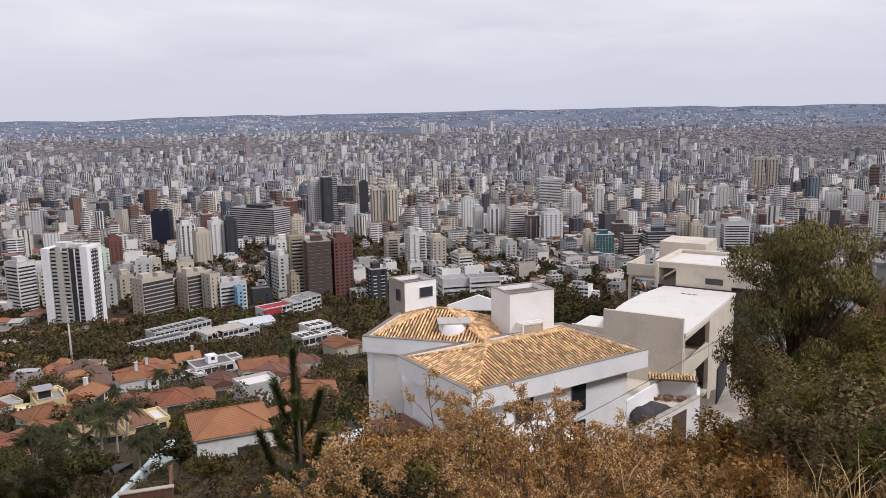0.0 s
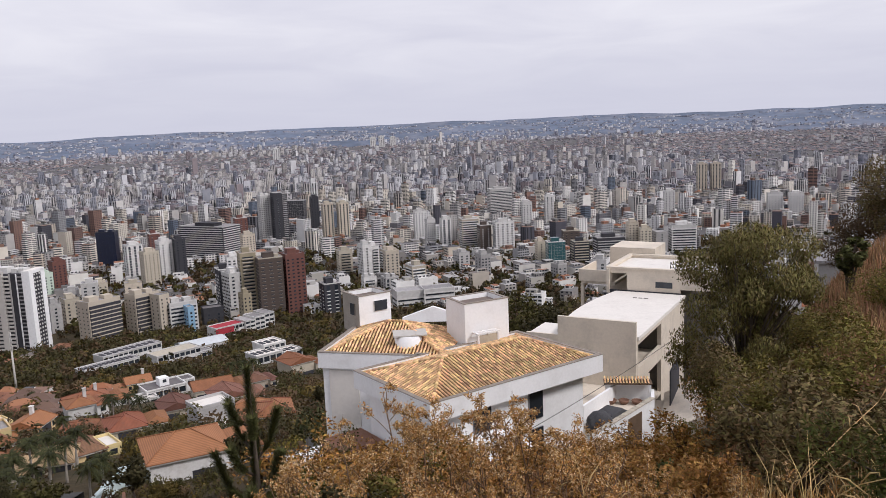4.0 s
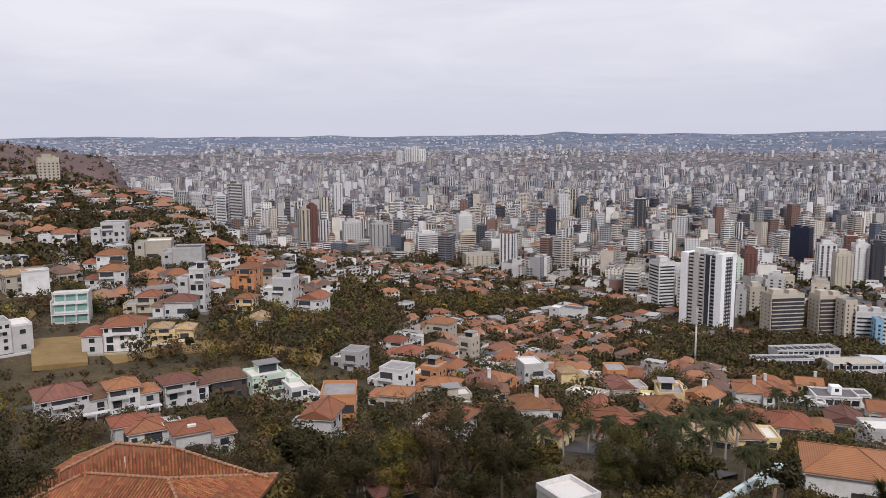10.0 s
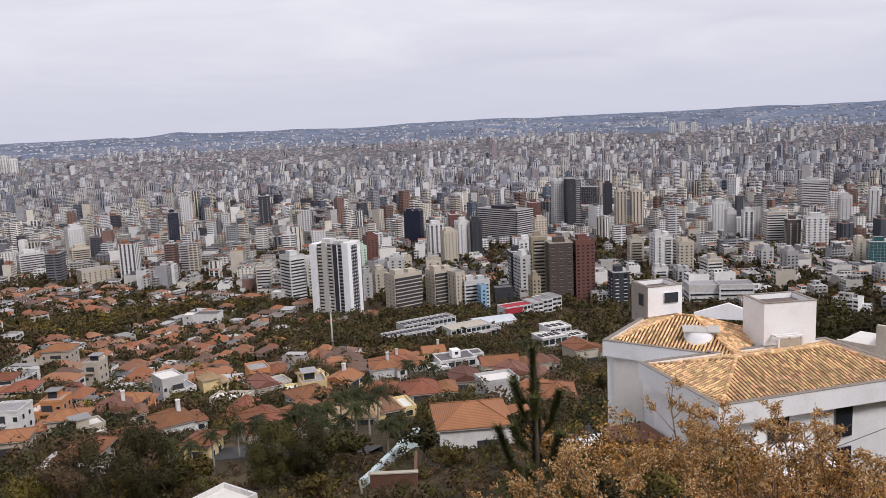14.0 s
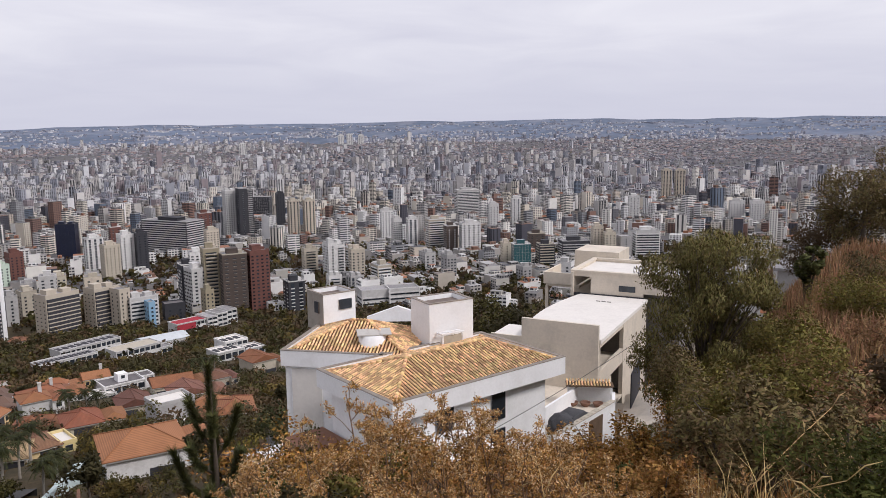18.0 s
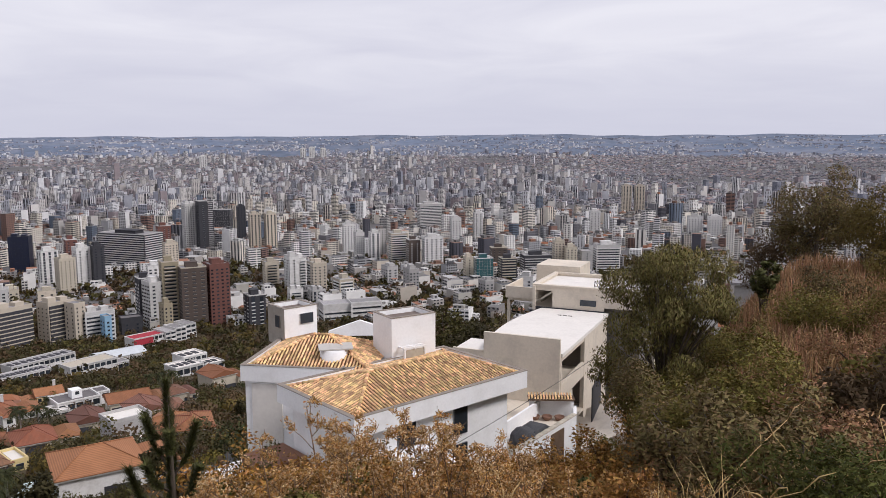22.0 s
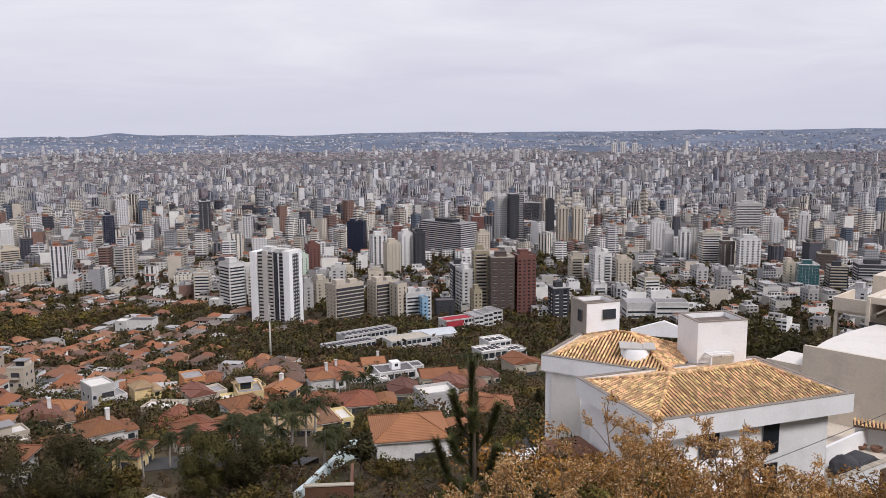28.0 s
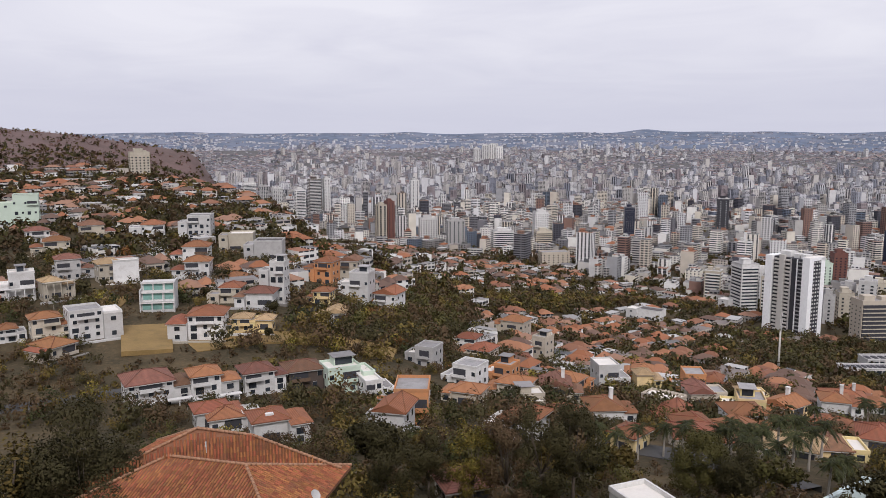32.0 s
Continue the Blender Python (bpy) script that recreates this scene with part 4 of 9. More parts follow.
# ---- landmarks of the city, near ones first ----
# white twin tower with dark balcony recesses
def twin_tower():
    az, d = 25.3, 668
    p = at(az, d)
    KEEP_CLEAR.append((p.x, p.y, 34))
    VIEWS.append((az, d, 2.2, (p.z + 3) / d))
    t = thing("apartment_tower", Matrix.Translation(p) @ pose(0, 0, 1, 0, 0, az - 36) @ Matrix.Diagonal((.82, .82, 1, 1)),
              "tall white apartment tower with dark glazed strips and cream balconies", "tower")
    h, n = 60, 20
    part("core", boxed((-22, 23, -8, 9.5, -8, h - 1)), M_DARK, t)
    for x0, x1, y0, top, mat, nm in ((-24, -16.5, -11, h - .5, M_WHITE, "white_slab"), (-9.2, -3.6, -10.5, h + 1, M_WARMGREY, "pier"), (16.5, 24, -11.5, h + 1.5, M_WHITE, "white_slab")):
        part(nm, boxed((x0, x1, y0, -7.5 if nm == "pier" else 10.5 if x0 < 0 else -8.5, -8, top)), mat, t)
    part("white_slab", boxed((20.5, 24, 5.5, 11, -8, h + 1)), M_WHITE, t)
    part("roof_edge", boxed((16.5, 24, -8.496, 11, h - 1, h + 1.5)), M_WHITE, t)
    bays = [part("balcony", boxed((-14.6, -9.2, -10.2, -7.9, 0, 1.25)), M_WARMGREY, t), part("balcony", boxed((-3.6, 2.2, -10.0, -7.9, 0, 1.25)), M_WARMGREY, t), part("spandrel", boxed((10.2, 15.4, -8.8, -7.9, 0, 0.9)), M_GREY, t)]
    for i in range(n):
        for b in bays:
            m = pose(0, 0, 1.0 + 2.92 * i)
            if i == 0:
                b.matrix_basis = m
            else:
                share(b.name.split(".")[0], b.data, t, m)
    part("mullion", boxed((8.6, 9.4, -9.0, -7.9, -6, h - 1)), M_WHITE, t)
    part("mullion", boxed((2.2, 2.9, -9.6, -7.9, -6, h - 1)), M_GREY, t)
    part("glazed_strip", boxed((23.0, 23.6, -5.6, 5.4, -6, h - 1)), M_DARK, t, "dark glazed strip")
    part("white_slab", boxed((22.9, 24.0, -8.496, -5.604, -8, h - 1.004)), M_WHITE, t)
    w1 = part("window", boxed((23.5, 23.75, -.9, .9, 0, 1.3)), M_WHITE2, t)
    for i in range(n):
        for k, y in enumerate((-3.7, 0, 3.7)):
            (w1 if i + k == 0 else share("window", w1.data, t)).matrix_basis = pose(0, y, 1.8 + 2.92 * i)
    part("penthouse", boxed((-13, -2, -4, 6, h - 1, h + 3.4), (1, 7, -3, 5, h - 1, h + 2.2), (9, 14, -4, 5, h - 1, h + 2.6)), M_WHITE2, t)
    part("roof_deck", boxed((16.9, 23.6, -11.1, 10.6, h + 1.504, h + 1.6)), M_SLAB, t)


twin_tower()
tower(28.35, 760, 16, 18, 42, 30, "pale apartment tower ringed by rounded balconies beside the twin tower", M_WHITE2, "rows", trim=M_WHITE2, floor=3.0)
# navy glass slab
tower(19.5, 1135, 24, 18, 47, -16, "office tower sheathed in navy blue mirror glass", M_NAVY, "curtain", trim=M_DARK, colw=4.0, top="twin", name="office_tower")
# pale and dark pair
tower(9.08, 1275, 17, 22, 79, 14, "tall white tower with close rows of small windows", M_WHITE2, "columns", cols=(5, 4), colw=1.7, top="twin")
tower(8.24, 1258, 13, 20, 82, 14, "tall charcoal tower with a pale grid of balconies", M_DARK, "columns", cols=(1, 3), colw=2.4, trim=M_GREY, top="none")
tower(7.76, 1262, 8, 18, 80, 14, "charcoal tower side wing with stacked grey balconies", M_DARK, "rows", trim=M_GREY, top="none")
# long banded office block
tower(12.9, 1125, 34, 78, 46, 46, "long dark office block with white floor bands", M_DARK, "rows", floor=2.9, trim=M_WHITE2, top="lift", name="office_block", category="office")
# cream apartment row
for az, d, w, h in ((20.45, 652, 27, 33.5), (17.75, 664, 21, 33)):
    tower(az, d, w, 15, h, 32, "cream apartment block with balcony recesses coloured dark on one side", M_TAN, "loggias", trim=M_TAN, cols=(3, 3), colw=1.2, group="cream apartment row", top="twin")
tower(16.6, 652, 9, 13, 32, 32, "cream stair tower at the end of the apartment row", M_TAN, "columns", cols=(2, 2), colw=1.0, group="cream apartment row", top="none")
# brown cluster
tower(10.6, 690, 13, 14, 54, 10, "olive tower with cream balcony fronts", M_OLIVE, "balconies", trim=M_TAN, cols=(2, 3))
tower(9.05, 676, 20, 16, 50, 10, "dark brown apartment tower with stepped balconies", M_BROWN, "columns", cols=(3, 3), colw=3.0, tall=1.0, trim=M_BEIGE, glass=M_DARK)
tower(7.45, 684, 17, 17, 51, 20, "red-brown brick apartment tower with rows of dark windows", M_REDBROWN, "columns", cols=(4, 4), colw=1.9, tall=1.2, trim=M_REDBROWN)
tower(11.6, 690, 14, 17, 38, 22, "slim white tower with dark window bands on one side", M_WHITE2, "columns", cols=(2, 5), colw=2.2)
tower(10.9, 640, 7, 10, 26, 22, "grey-green slim block with small windows", M_OLIVE, "columns", cols=(2, 2), colw=1.2)
tower(15.3, 655, 21, 15, 24, 18, "low white block with curved balconies and pale blue panels", M_WHITE2, "rows", trim=M_WHITE2, top="twin")
tower(14.75, 640, 5, 10, 21, 18, "pale blue panelled stair block", M_SKYBLUE, "columns", cols=(1, 2), top="none")
tower(13.2, 672, 16, 12, 13, 10, "low block with a dark sheet wall", M_DARK, "columns", cols=(2, 2), top="none", roofmat=M_DARKROOF)
tower(12.2, 705, 12, 14, 40, 14, "white and charcoal tower with slit windows", M_DARK, "columns", cols=(2, 3), trim=M_WHITE2, glass=M_WHITE2)
# behind
tower(15.05, 955, 12, 16, 47, 14, "dark grey slim tower with small windows", M_DARK, "columns", cols=(2, 3), trim=M_DARK)
tower(16.0, 962, 15, 16, 45, 18, "pale grey tower with small windows", M_WHITE2, "columns", cols=(2, 4))
tower(17.0, 930, 17, 15, 38, 18, "beige tower with narrow window columns", M_CREAM, "columns", cols=(4, 3), colw=1.0)
tower(18.0, 975, 18, 15, 42, 18, "white tower with black window strips", M_WHITE2, "fins", cols=(3, 2), colw=2.4)
tower(16.6, 1010, 12, 12, 50, 10, "maroon tower with white window frames", M_REDBROWN, "columns", cols=(2, 3), trim=M_WHITE2)
tower(4.72, 1260, 16, 20, 60, 10, "cream tower with vertical brown window strips", M_CREAM, "fins", cols=(3, 3), colw=2.0, group="cream twin towers")
tower(3.62, 1256, 16, 20, 60, 10, "cream tower with vertical brown window strips", M_CREAM, "fins", cols=(3, 3), colw=2.0, group="cream twin towers")
tower(6.85, 1590, 34, 20, 40, -20, "wide dark glass office slab", M_DARK, "curtain", trim=M_GREY, colw=3.5, top="none", name="office_block", category="office")
tower(5.6, 1420, 14, 14, 62, 6, "dark slate tower with narrow windows", M_DARK, "columns", cols=(3, 3), trim=M_DARK)
tower(10.8, 1230, 18, 16, 48, 12, "brick red and white tower", M_REDBROWN, "columns", cols=(3, 3), trim=M_WHITE2)
tower(10.4, 1050, 16, 14, 38, 15, "cream tower with window grid", M_CREAM, "columns", cols=(4, 3))
tower(2.25, 845, 10, 16, 39, 22, "grey and white tower with a blank end wall", M_WHITE2, "columns", cols=(1, 4), colw=1.8)
tower(1.65, 850, 9, 15, 36, 22, "white tower with stacked balconies", M_WHITE2, "balconies", cols=(1, 3))
tower(3.7, 880, 15, 14, 30, 14, "beige tower with deep balconies", M_BEIGE, "balconies", cols=(2, 3))
tower(4.9, 665, 14, 15, 25, 18, "small black and white tower with glazed corner", M_DARK, "fins", cols=(2, 2), colw=3.0, trim=M_WHITE2)
tower(-0.8, 670, 24, 18, 13, 14, "low white office block with long terraces", M_WHITE2, "rows", floor=4.0, top="none", name="office_block", category="office")
tower(-2.9, 672, 26, 18, 14, 14, "low white office block with long terraces", M_WHITE2, "rows", floor=4.0, top="none", name="office_block", category="office")
tower(-2.6, 1100, 12, 15, 40, 14, "white tower with window grid", M_WHITE2, "columns", cols=(4, 3))
tower(-3.7, 1085, 13, 15, 41, 14, "white tower with black glazed strips", M_WHITE2, "fins", cols=(2, 2), colw=3.0)
tower(-1.9, 1180, 18, 15, 47, 10, "white tower with a crowned roof", M_WHITE2, "columns", cols=(4, 3))
tower(-5.4, 1055, 22, 16, 42, 16, "cream tower with white balcony rows", M_BEIGE, "rows", trim=M_WHITE2)
tower(-6.5, 1035, 15, 15, 34, 16, "dark red-brown tower with pale windows", M_BROWN, "columns", cols=(2, 3), trim=M_WHITE2, glass=M_WHITE2)
tower(-7.9, 1027, 25, 16, 38, 16, "white tower with brown window strips", M_WHITE2, "columns", cols=(4, 4), colw=2.4)
tower(-7.7, 1560, 44, 20, 52, 18, "wide grey-green tower with pale horizontal bands", M_GREY, "rows", trim=M_WHITE2)
tower(-9.6, 1350, 16, 16, 46, 12, "white tower with a round water tank", M_WHITE2, "columns", cols=(3, 3))
tower(-11.2, 1420, 15, 15, 48, 12, "white slim tower with grey strips", M_WHITE2, "fins", cols=(2, 2))
tower(-11.6, 880, 19, 15, 27, 14, "teal glass office with a dark frame", M_TEAL, "curtain", trim=M_WHITE2, colw=3.0, name="office_block", category="office")
tower(-10.5, 900, 9, 14, 26, 14, "cream tower with blank wall", M_CREAM, "columns", cols=(1, 3))
tower(-13.35, 886, 17, 15, 26, 16, "dark tower with heavy balconies", M_DARK, "rows", trim=M_BEIGE)
tower(-15.4, 960, 33, 18, 22, 16, "dark low office with pale bands", M_DARK, "rows", trim=M_GREY, name="office_block", category="office")
tower(-12.7, 1000, 20, 14, 26, 12, "brown block with pale front", M_BROWN, "columns", cols=(3, 3), trim=M_CREAM)
tower(-17.0, 968, 12, 15, 38, 14, "cream tower with window grid", M_CREAM, "columns", cols=(3, 3))
tower(-17.85, 960, 13, 15, 32, 14, "cream lower tower with window grid", M_CREAM, "columns", cols=(3, 3))
tower(-20.4, 985, 28, 18, 34, 14, "white apartment block with pale blue end wall", M_WHITE2, "rows", trim=M_WHITE2)
tower(-18.9, 975, 14, 15, 26, 20, "grey block with a blank gable", M_GREY, "columns", cols=(1, 3), top="none")
tower(-21.65, 1873, 20, 22, 64, 10, "tall tan tower with vertical strips", M_TAN, "fins", cols=(3, 3), colw=2.4, group="tan twin towers")
tower(-22.55, 1880, 20, 22, 64, 10, "tall tan tower with vertical strips", M_TAN, "fins", cols=(3, 3), colw=2.4, group="tan twin towers")
tower(-19.5, 1450, 18, 16, 44, 10, "white tower with a stepped crown", M_WHITE2, "columns", cols=(3, 3))
tower(-26.3, 1450, 24, 16, 34, 10, "white apartment slab with grey columns", M_WHITE2, "columns", cols=(5, 3), group="white slabs")
tower(-27.6, 1440, 22, 16, 34, 10, "white apartment slab with grey columns", M_WHITE2, "columns", cols=(5, 3), group="white slabs")
# seen to the left
tower(58.6, 1650, 24, 22, 80, 12, "dark brown tower with stacked white balconies", M_BROWN, "rows", trim=M_WHITE2)
tower(57.75, 1652, 12, 20, 80, 12, "white tower with brown window strips", M_WHITE2, "columns", cols=(2, 3))
tower(59.6, 1600, 18, 18, 62, 12, "white tower with balcony bands", M_WHITE2, "rows", trim=M_WHITE2)
tower(53.9, 1275, 14, 18, 57, 20, "beige tower with dark strips", M_BEIGE, "fins", cols=(2, 2), colw=3.0)
tower(53.3, 1282, 12, 18, 62, 20, "brick brown tower with pale windows", M_REDBROWN, "columns", cols=(2, 3))
tower(42.4, 1320, 22, 20, 48, 14, "white tower with a grid of small windows and roof mast", M_WHITE2, "columns", cols=(6, 4), colw=1.3)
tower(42.2, 1240, 24, 18, 24, 14, "cream apartment block with long bands", M_CREAM, "rows", trim=M_CREAM)
tower(41.4, 1008, 36, 20, 17, 16, "low ochre block with dark windows", M_TAN, "columns", cols=(6, 3), top="none")
tower(45.1, 1185, 30, 18, 26, 12, "white rounded block with long balconies", M_WHITE2, "rows", trim=M_WHITE2)
tower(70.2, 930, 20, 15, 25, 8, "tall beige block standing before the brown hill", M_BEIGE, "columns", cols=(5, 3))
tower(51.45, 1750, 18, 18, 68, 8, "tall white slab tower over the roofs", M_WHITE2, "fins", cols=(2, 2))
tower(48.5, 1180, 26, 16, 40, 10, "grey glass tower with white frame", M_GREY, "fins", cols=(4, 3))
tower(50.5, 1260, 28, 16, 38, 10, "white wide tower with window rows", M_WHITE2, "columns", cols=(7, 3))
tower(36.2, 1330, 16, 16, 56, 8, "navy glass and grey tower", M_NAVY, "curtain", trim=M_GREY, colw=3.0)
tower(30.0, 1450, 18, 16, 60, 8, "dark slate tower with pale edges", M_DARK, "fins", cols=(2, 2), trim=M_WHITE2)
tower(23.6, 900, 15, 14, 30, 20, "mint green block with window rows", M_MINT, "columns", cols=(3, 3))
tower(22.7, 960, 14, 14, 34, 20, "brick red tower with blue-grey corner", M_REDBROWN, "columns", cols=(3, 3))
tower(22.2, 740, 12, 14, 24, 16, "beige block with narrow windows", M_BEIGE, "columns", cols=(2, 3))
tower(23.2, 720, 9, 12, 24, 16, "grey block with blank side", M_GREY, "columns", cols=(1, 2))
for az, d, w, h, turn, wall, style in ((68.1, 1720, 22, 44, 20, M_WHITE2, "columns"), (66.9, 1760, 26, 50, 14, M_CREAM, "rows"), (65.9, 1730, 18, 54, 24, M_WHITE2, "fins"), (64.9, 1780, 24, 52, 10, M_WHITE2, "columns"), (64.0, 1740, 20, 46, 18, M_BEIGE, "columns"),
                                       (63.1, 1800, 26, 60, 14, M_WHITE2, "rows"), (62.1, 1750, 18, 58, 8, M_GREY, "fins"), (61.2, 1790, 22, 50, 20, M_WHITE2, "columns")):
    tower(az, d, w, 16, h, turn, "pale apartment slab at the foot of the brown hill", wall, style, trim=M_WHITE2 if style == "rows" else None, cols=(5, 3), colw=1.8, group="towers by the hill", top="twin")
    VIEWS.pop()
# skyline slabs
for az, d, h in ((46.4, 3500, 64), (45.9, 3520, 68), (45.4, 3500, 58), (1.2, 4100, 52), (0.6, 4110, 56), (-0.2, 4120, 50), (47.0, 3400, 56), (8.0, 3500, 50)):
    tower(az, d, 28, 22, h, 6, "distant pale slab tower on the skyline", M_WHITE2, "columns", cols=(3, 2), colw=4, group="skyline slabs")

# ---- trees ----
def leaf_mesh(name, centres, radii, count, size, material, seed, droop=0.0, long=1.6):
    """Many small leaf sprays scattered in clumps."""
    r = np.random.RandomState(seed)
    which = r.randint(0, len(centres), count)
    c = np.array(centres, float)[which]
    rad = np.array(radii, float)[which]
    off = r.normal(size=(count, 3))
    off /= np.linalg.norm(off, axis=1)[:, None]
    off *= (rad * r.uniform(0.25, 1.0, count) ** 0.6)[:, None]
    p = c + off
    a = r.normal(size=(count, 3))
    a[:, 2] = a[:, 2] * 0.5 - droop
    a /= np.linalg.norm(a, axis=1)[:, None]
    b = np.cross(a, r.normal(size=(count, 3)))
    b /= np.linalg.norm(b, axis=1)[:, None]
    s = size * r.uniform(0.6, 1.35, count)
    a *= (s * long / 2)[:, None]
    b *= (s / 2)[:, None]
    v = np.stack([p - a, p + b * 0.9, p + a, p - b * 0.9], 1).reshape(-1, 3)
    mid = np.array(centres, float).mean(0)
    return quads_mesh(name, v, [material], normals=off / rad[:, None] + (p - mid) / (np.abs(p - mid).max() + .01) + r.normal(size=(count, 3)) * .3 + .001)


def broad_tree(rnd, h, spread, material, bark, n_leaves, size, open_crown=0.0, lean=0.3):
    """Trunk and limbs as one mesh, and clump centres at their ends."""
    bm = bmesh.new()
    th = h * rnd.uniform(0.28, 0.42)
    top = Vector((rnd.uniform(-lean, lean), rnd.uniform(-lean, lean), th))
    r0 = h * 0.022 + 0.05
    tube(bm, [(0, 0, -0.8), (0, 0, th * 0.4), top], [r0 * 1.25, r0, r0 * 0.8], 7)
    centres, radii = [], []
    k = rnd.randint(5, 8)
    for i in range(k):
        az = math.tau * (i + rnd.random() * 0.7) / k
        out = spread * rnd.uniform(0.45, 0.95)
        tip = top + Vector((math.cos(az) * out, math.sin(az) * out, (h - th) * rnd.uniform(0.35, 0.95)))
        mid = top.lerp(tip, 0.5) + Vector((rnd.uniform(-.3, .3), rnd.uniform(-.3, .3), h * 0.04))
        tube(bm, [top, mid, tip], [r0 * 0.55, r0 * 0.35, r0 * 0.12], 5)
        for j in range(3):
            centres.append(tuple(top.lerp(tip, 0.55 + 0.22 * j) + Vector((rnd.gauss(0, .14), rnd.gauss(0, .14), rnd.gauss(0, .1))) * spread))
            radii.append(spread * rnd.uniform(0.22, 0.40) * (1 - open_crown))
    for i in range(5):
        az = rnd.random() * math.tau
        q = rnd.random() ** 0.5 * spread * 0.5
        centres.append((math.cos(az) * q + top.x, math.sin(az) * q + top.y, h * rnd.uniform(0.7, 0.95)))
        radii.append(spread * rnd.uniform(0.25, 0.38) * (1 - open_crown))
    me = bpy.data.meshes.new("trunk")
    bm.to_mesh(me)
    bm.free()
    me.materials.append(bark)
    return me, leaf_mesh("crown", centres, radii, n_leaves, size, material, rnd.randrange(9999))


def palm_meshes(rnd, h):
    bm = bmesh.new()
    bend = rnd.uniform(-.4, .4)
    pts = [(bend * (z / h) ** 2, 0, z) for z in np.linspace(-0.6, h, 6)]
    tube(bm, pts, [0.24, 0.20, 0.17, 0.16, 0.15, 0.17], 7)
    trunk = bpy.data.meshes.new("trunk")
    bm.to_mesh(trunk)
    bm.free()
    trunk.materials.append(M_PALEBARK)
    verts, faces = [], []
    for i in range(26):
        az, up = math.tau * (i + rnd.random() * .6) / 13, rnd.uniform(-0.35, 1.2)
        ln = rnd.uniform(1.9, 2.7)
        pts = []
        for k in range(7):
            s = k / 6
            r = ln * s * math.cos(up * (1 - s * .5))
            z = ln * (math.sin(up) * s - 0.75 * s * s)
            pts.append(Vector((bend + r * math.cos(az), r * math.sin(az), h + z)))
        side = Vector((-math.sin(az), math.cos(az), 0))
        for k in range(6):  # leaflets hang from the rib
            for sgn in (-1, 1):
                for q in (0.0, 0.33, 0.66):
                    a = pts[k].lerp(pts[k + 1], q)
                    w = 0.62 * (1 - abs(2 * (k + q) / 6 - 0.8) * 0.7)
                    tip = a + side * sgn * w + Vector((0, 0, -w * 0.55)) + (pts[k + 1] - pts[k]) * 0.6
                    o = len(verts)
                    along_rib = (pts[k + 1] - pts[k]) * 0.34
                    verts += [tuple(a), tuple(a + along_rib), tuple(tip)]
                    faces.append((o, o + 1, o + 2))
    me = mesh_of("crown", verts, faces, L_PALM)
    return trunk, me


TREES = {}


def tree_kinds():
    rnd = random.Random(7)
    TREES["dark"] = [broad_tree(rnd, rnd.uniform(7, 10), rnd.uniform(3.2, 4.4), L_DARK, M_BARK, 1500, 0.42) for _ in range(3)]
    TREES["green"] = [broad_tree(rnd, rnd.uniform(5.5, 8), rnd.uniform(2.8, 3.8), L_MID, M_BARK, 1300, 0.38) for _ in range(3)]
    TREES["olive"] = [broad_tree(rnd, rnd.uniform(4.5, 7), rnd.uniform(2.4, 3.4), L_OLIVE, M_BARK, 1100, 0.34, 0.15) for _ in range(2)]
    TREES["dry"] = [broad_tree(rnd, rnd.uniform(5, 8), rnd.uniform(2.6, 3.4), L_BRUSH, M_PALEBARK, 650, 0.26, 0.25) for _ in range(2)]
    TREES["rust"] = [broad_tree(rnd, rnd.uniform(4, 6), rnd.uniform(2.0, 2.8), L_RUST, M_BARK, 900, 0.28, 0.2)]
    TREES["palm"] = [palm_meshes(rnd, h) for h in (6.0, 8.0)]
    TREES["bush"] = [broad_tree(rnd, 2.6, 1.9, L_BRUSH, M_BARK, 700, 0.26) for _ in range(2)] + [broad_tree(rnd, 2.4, 1.8, L_MID, M_BARK, 700, 0.25)]


TREE_LABELS = {"dark": "dense dark green broadleaf tree in the gardens", "green": "rounded green garden tree", "olive": "olive green tree with a loose crown", "dry": "dusky half-bare tree of the dry season",
               "rust": "small tree with rusty dry leaves", "palm": "garden palm with drooping fronds", "bush": "low dusky shrub on the slope"}


def tree(kind, p, size=1.0, turn=0.0, variant=0):
    trunk, crown = TREES[kind][variant % len(TREES[kind])]
    name = {"palm": "palm_tree", "bush": "shrub"}.get(kind, "tree")
    label = TREE_LABELS[kind] if len(TREE_LABELS[kind].split()) > 3 else TREE_LABELS[kind] + " between the houses"
    t = thing(name, Matrix.Translation(p) @ pose(0, 0, 0, 0, 0, turn) @ Matrix.Scale(size, 4), label, "shrub" if kind == "bush" else "palm" if kind == "palm" else "tree")
    share("trunk", trunk, t)
    share("crown", crown, t)
    return t


tree_kinds()

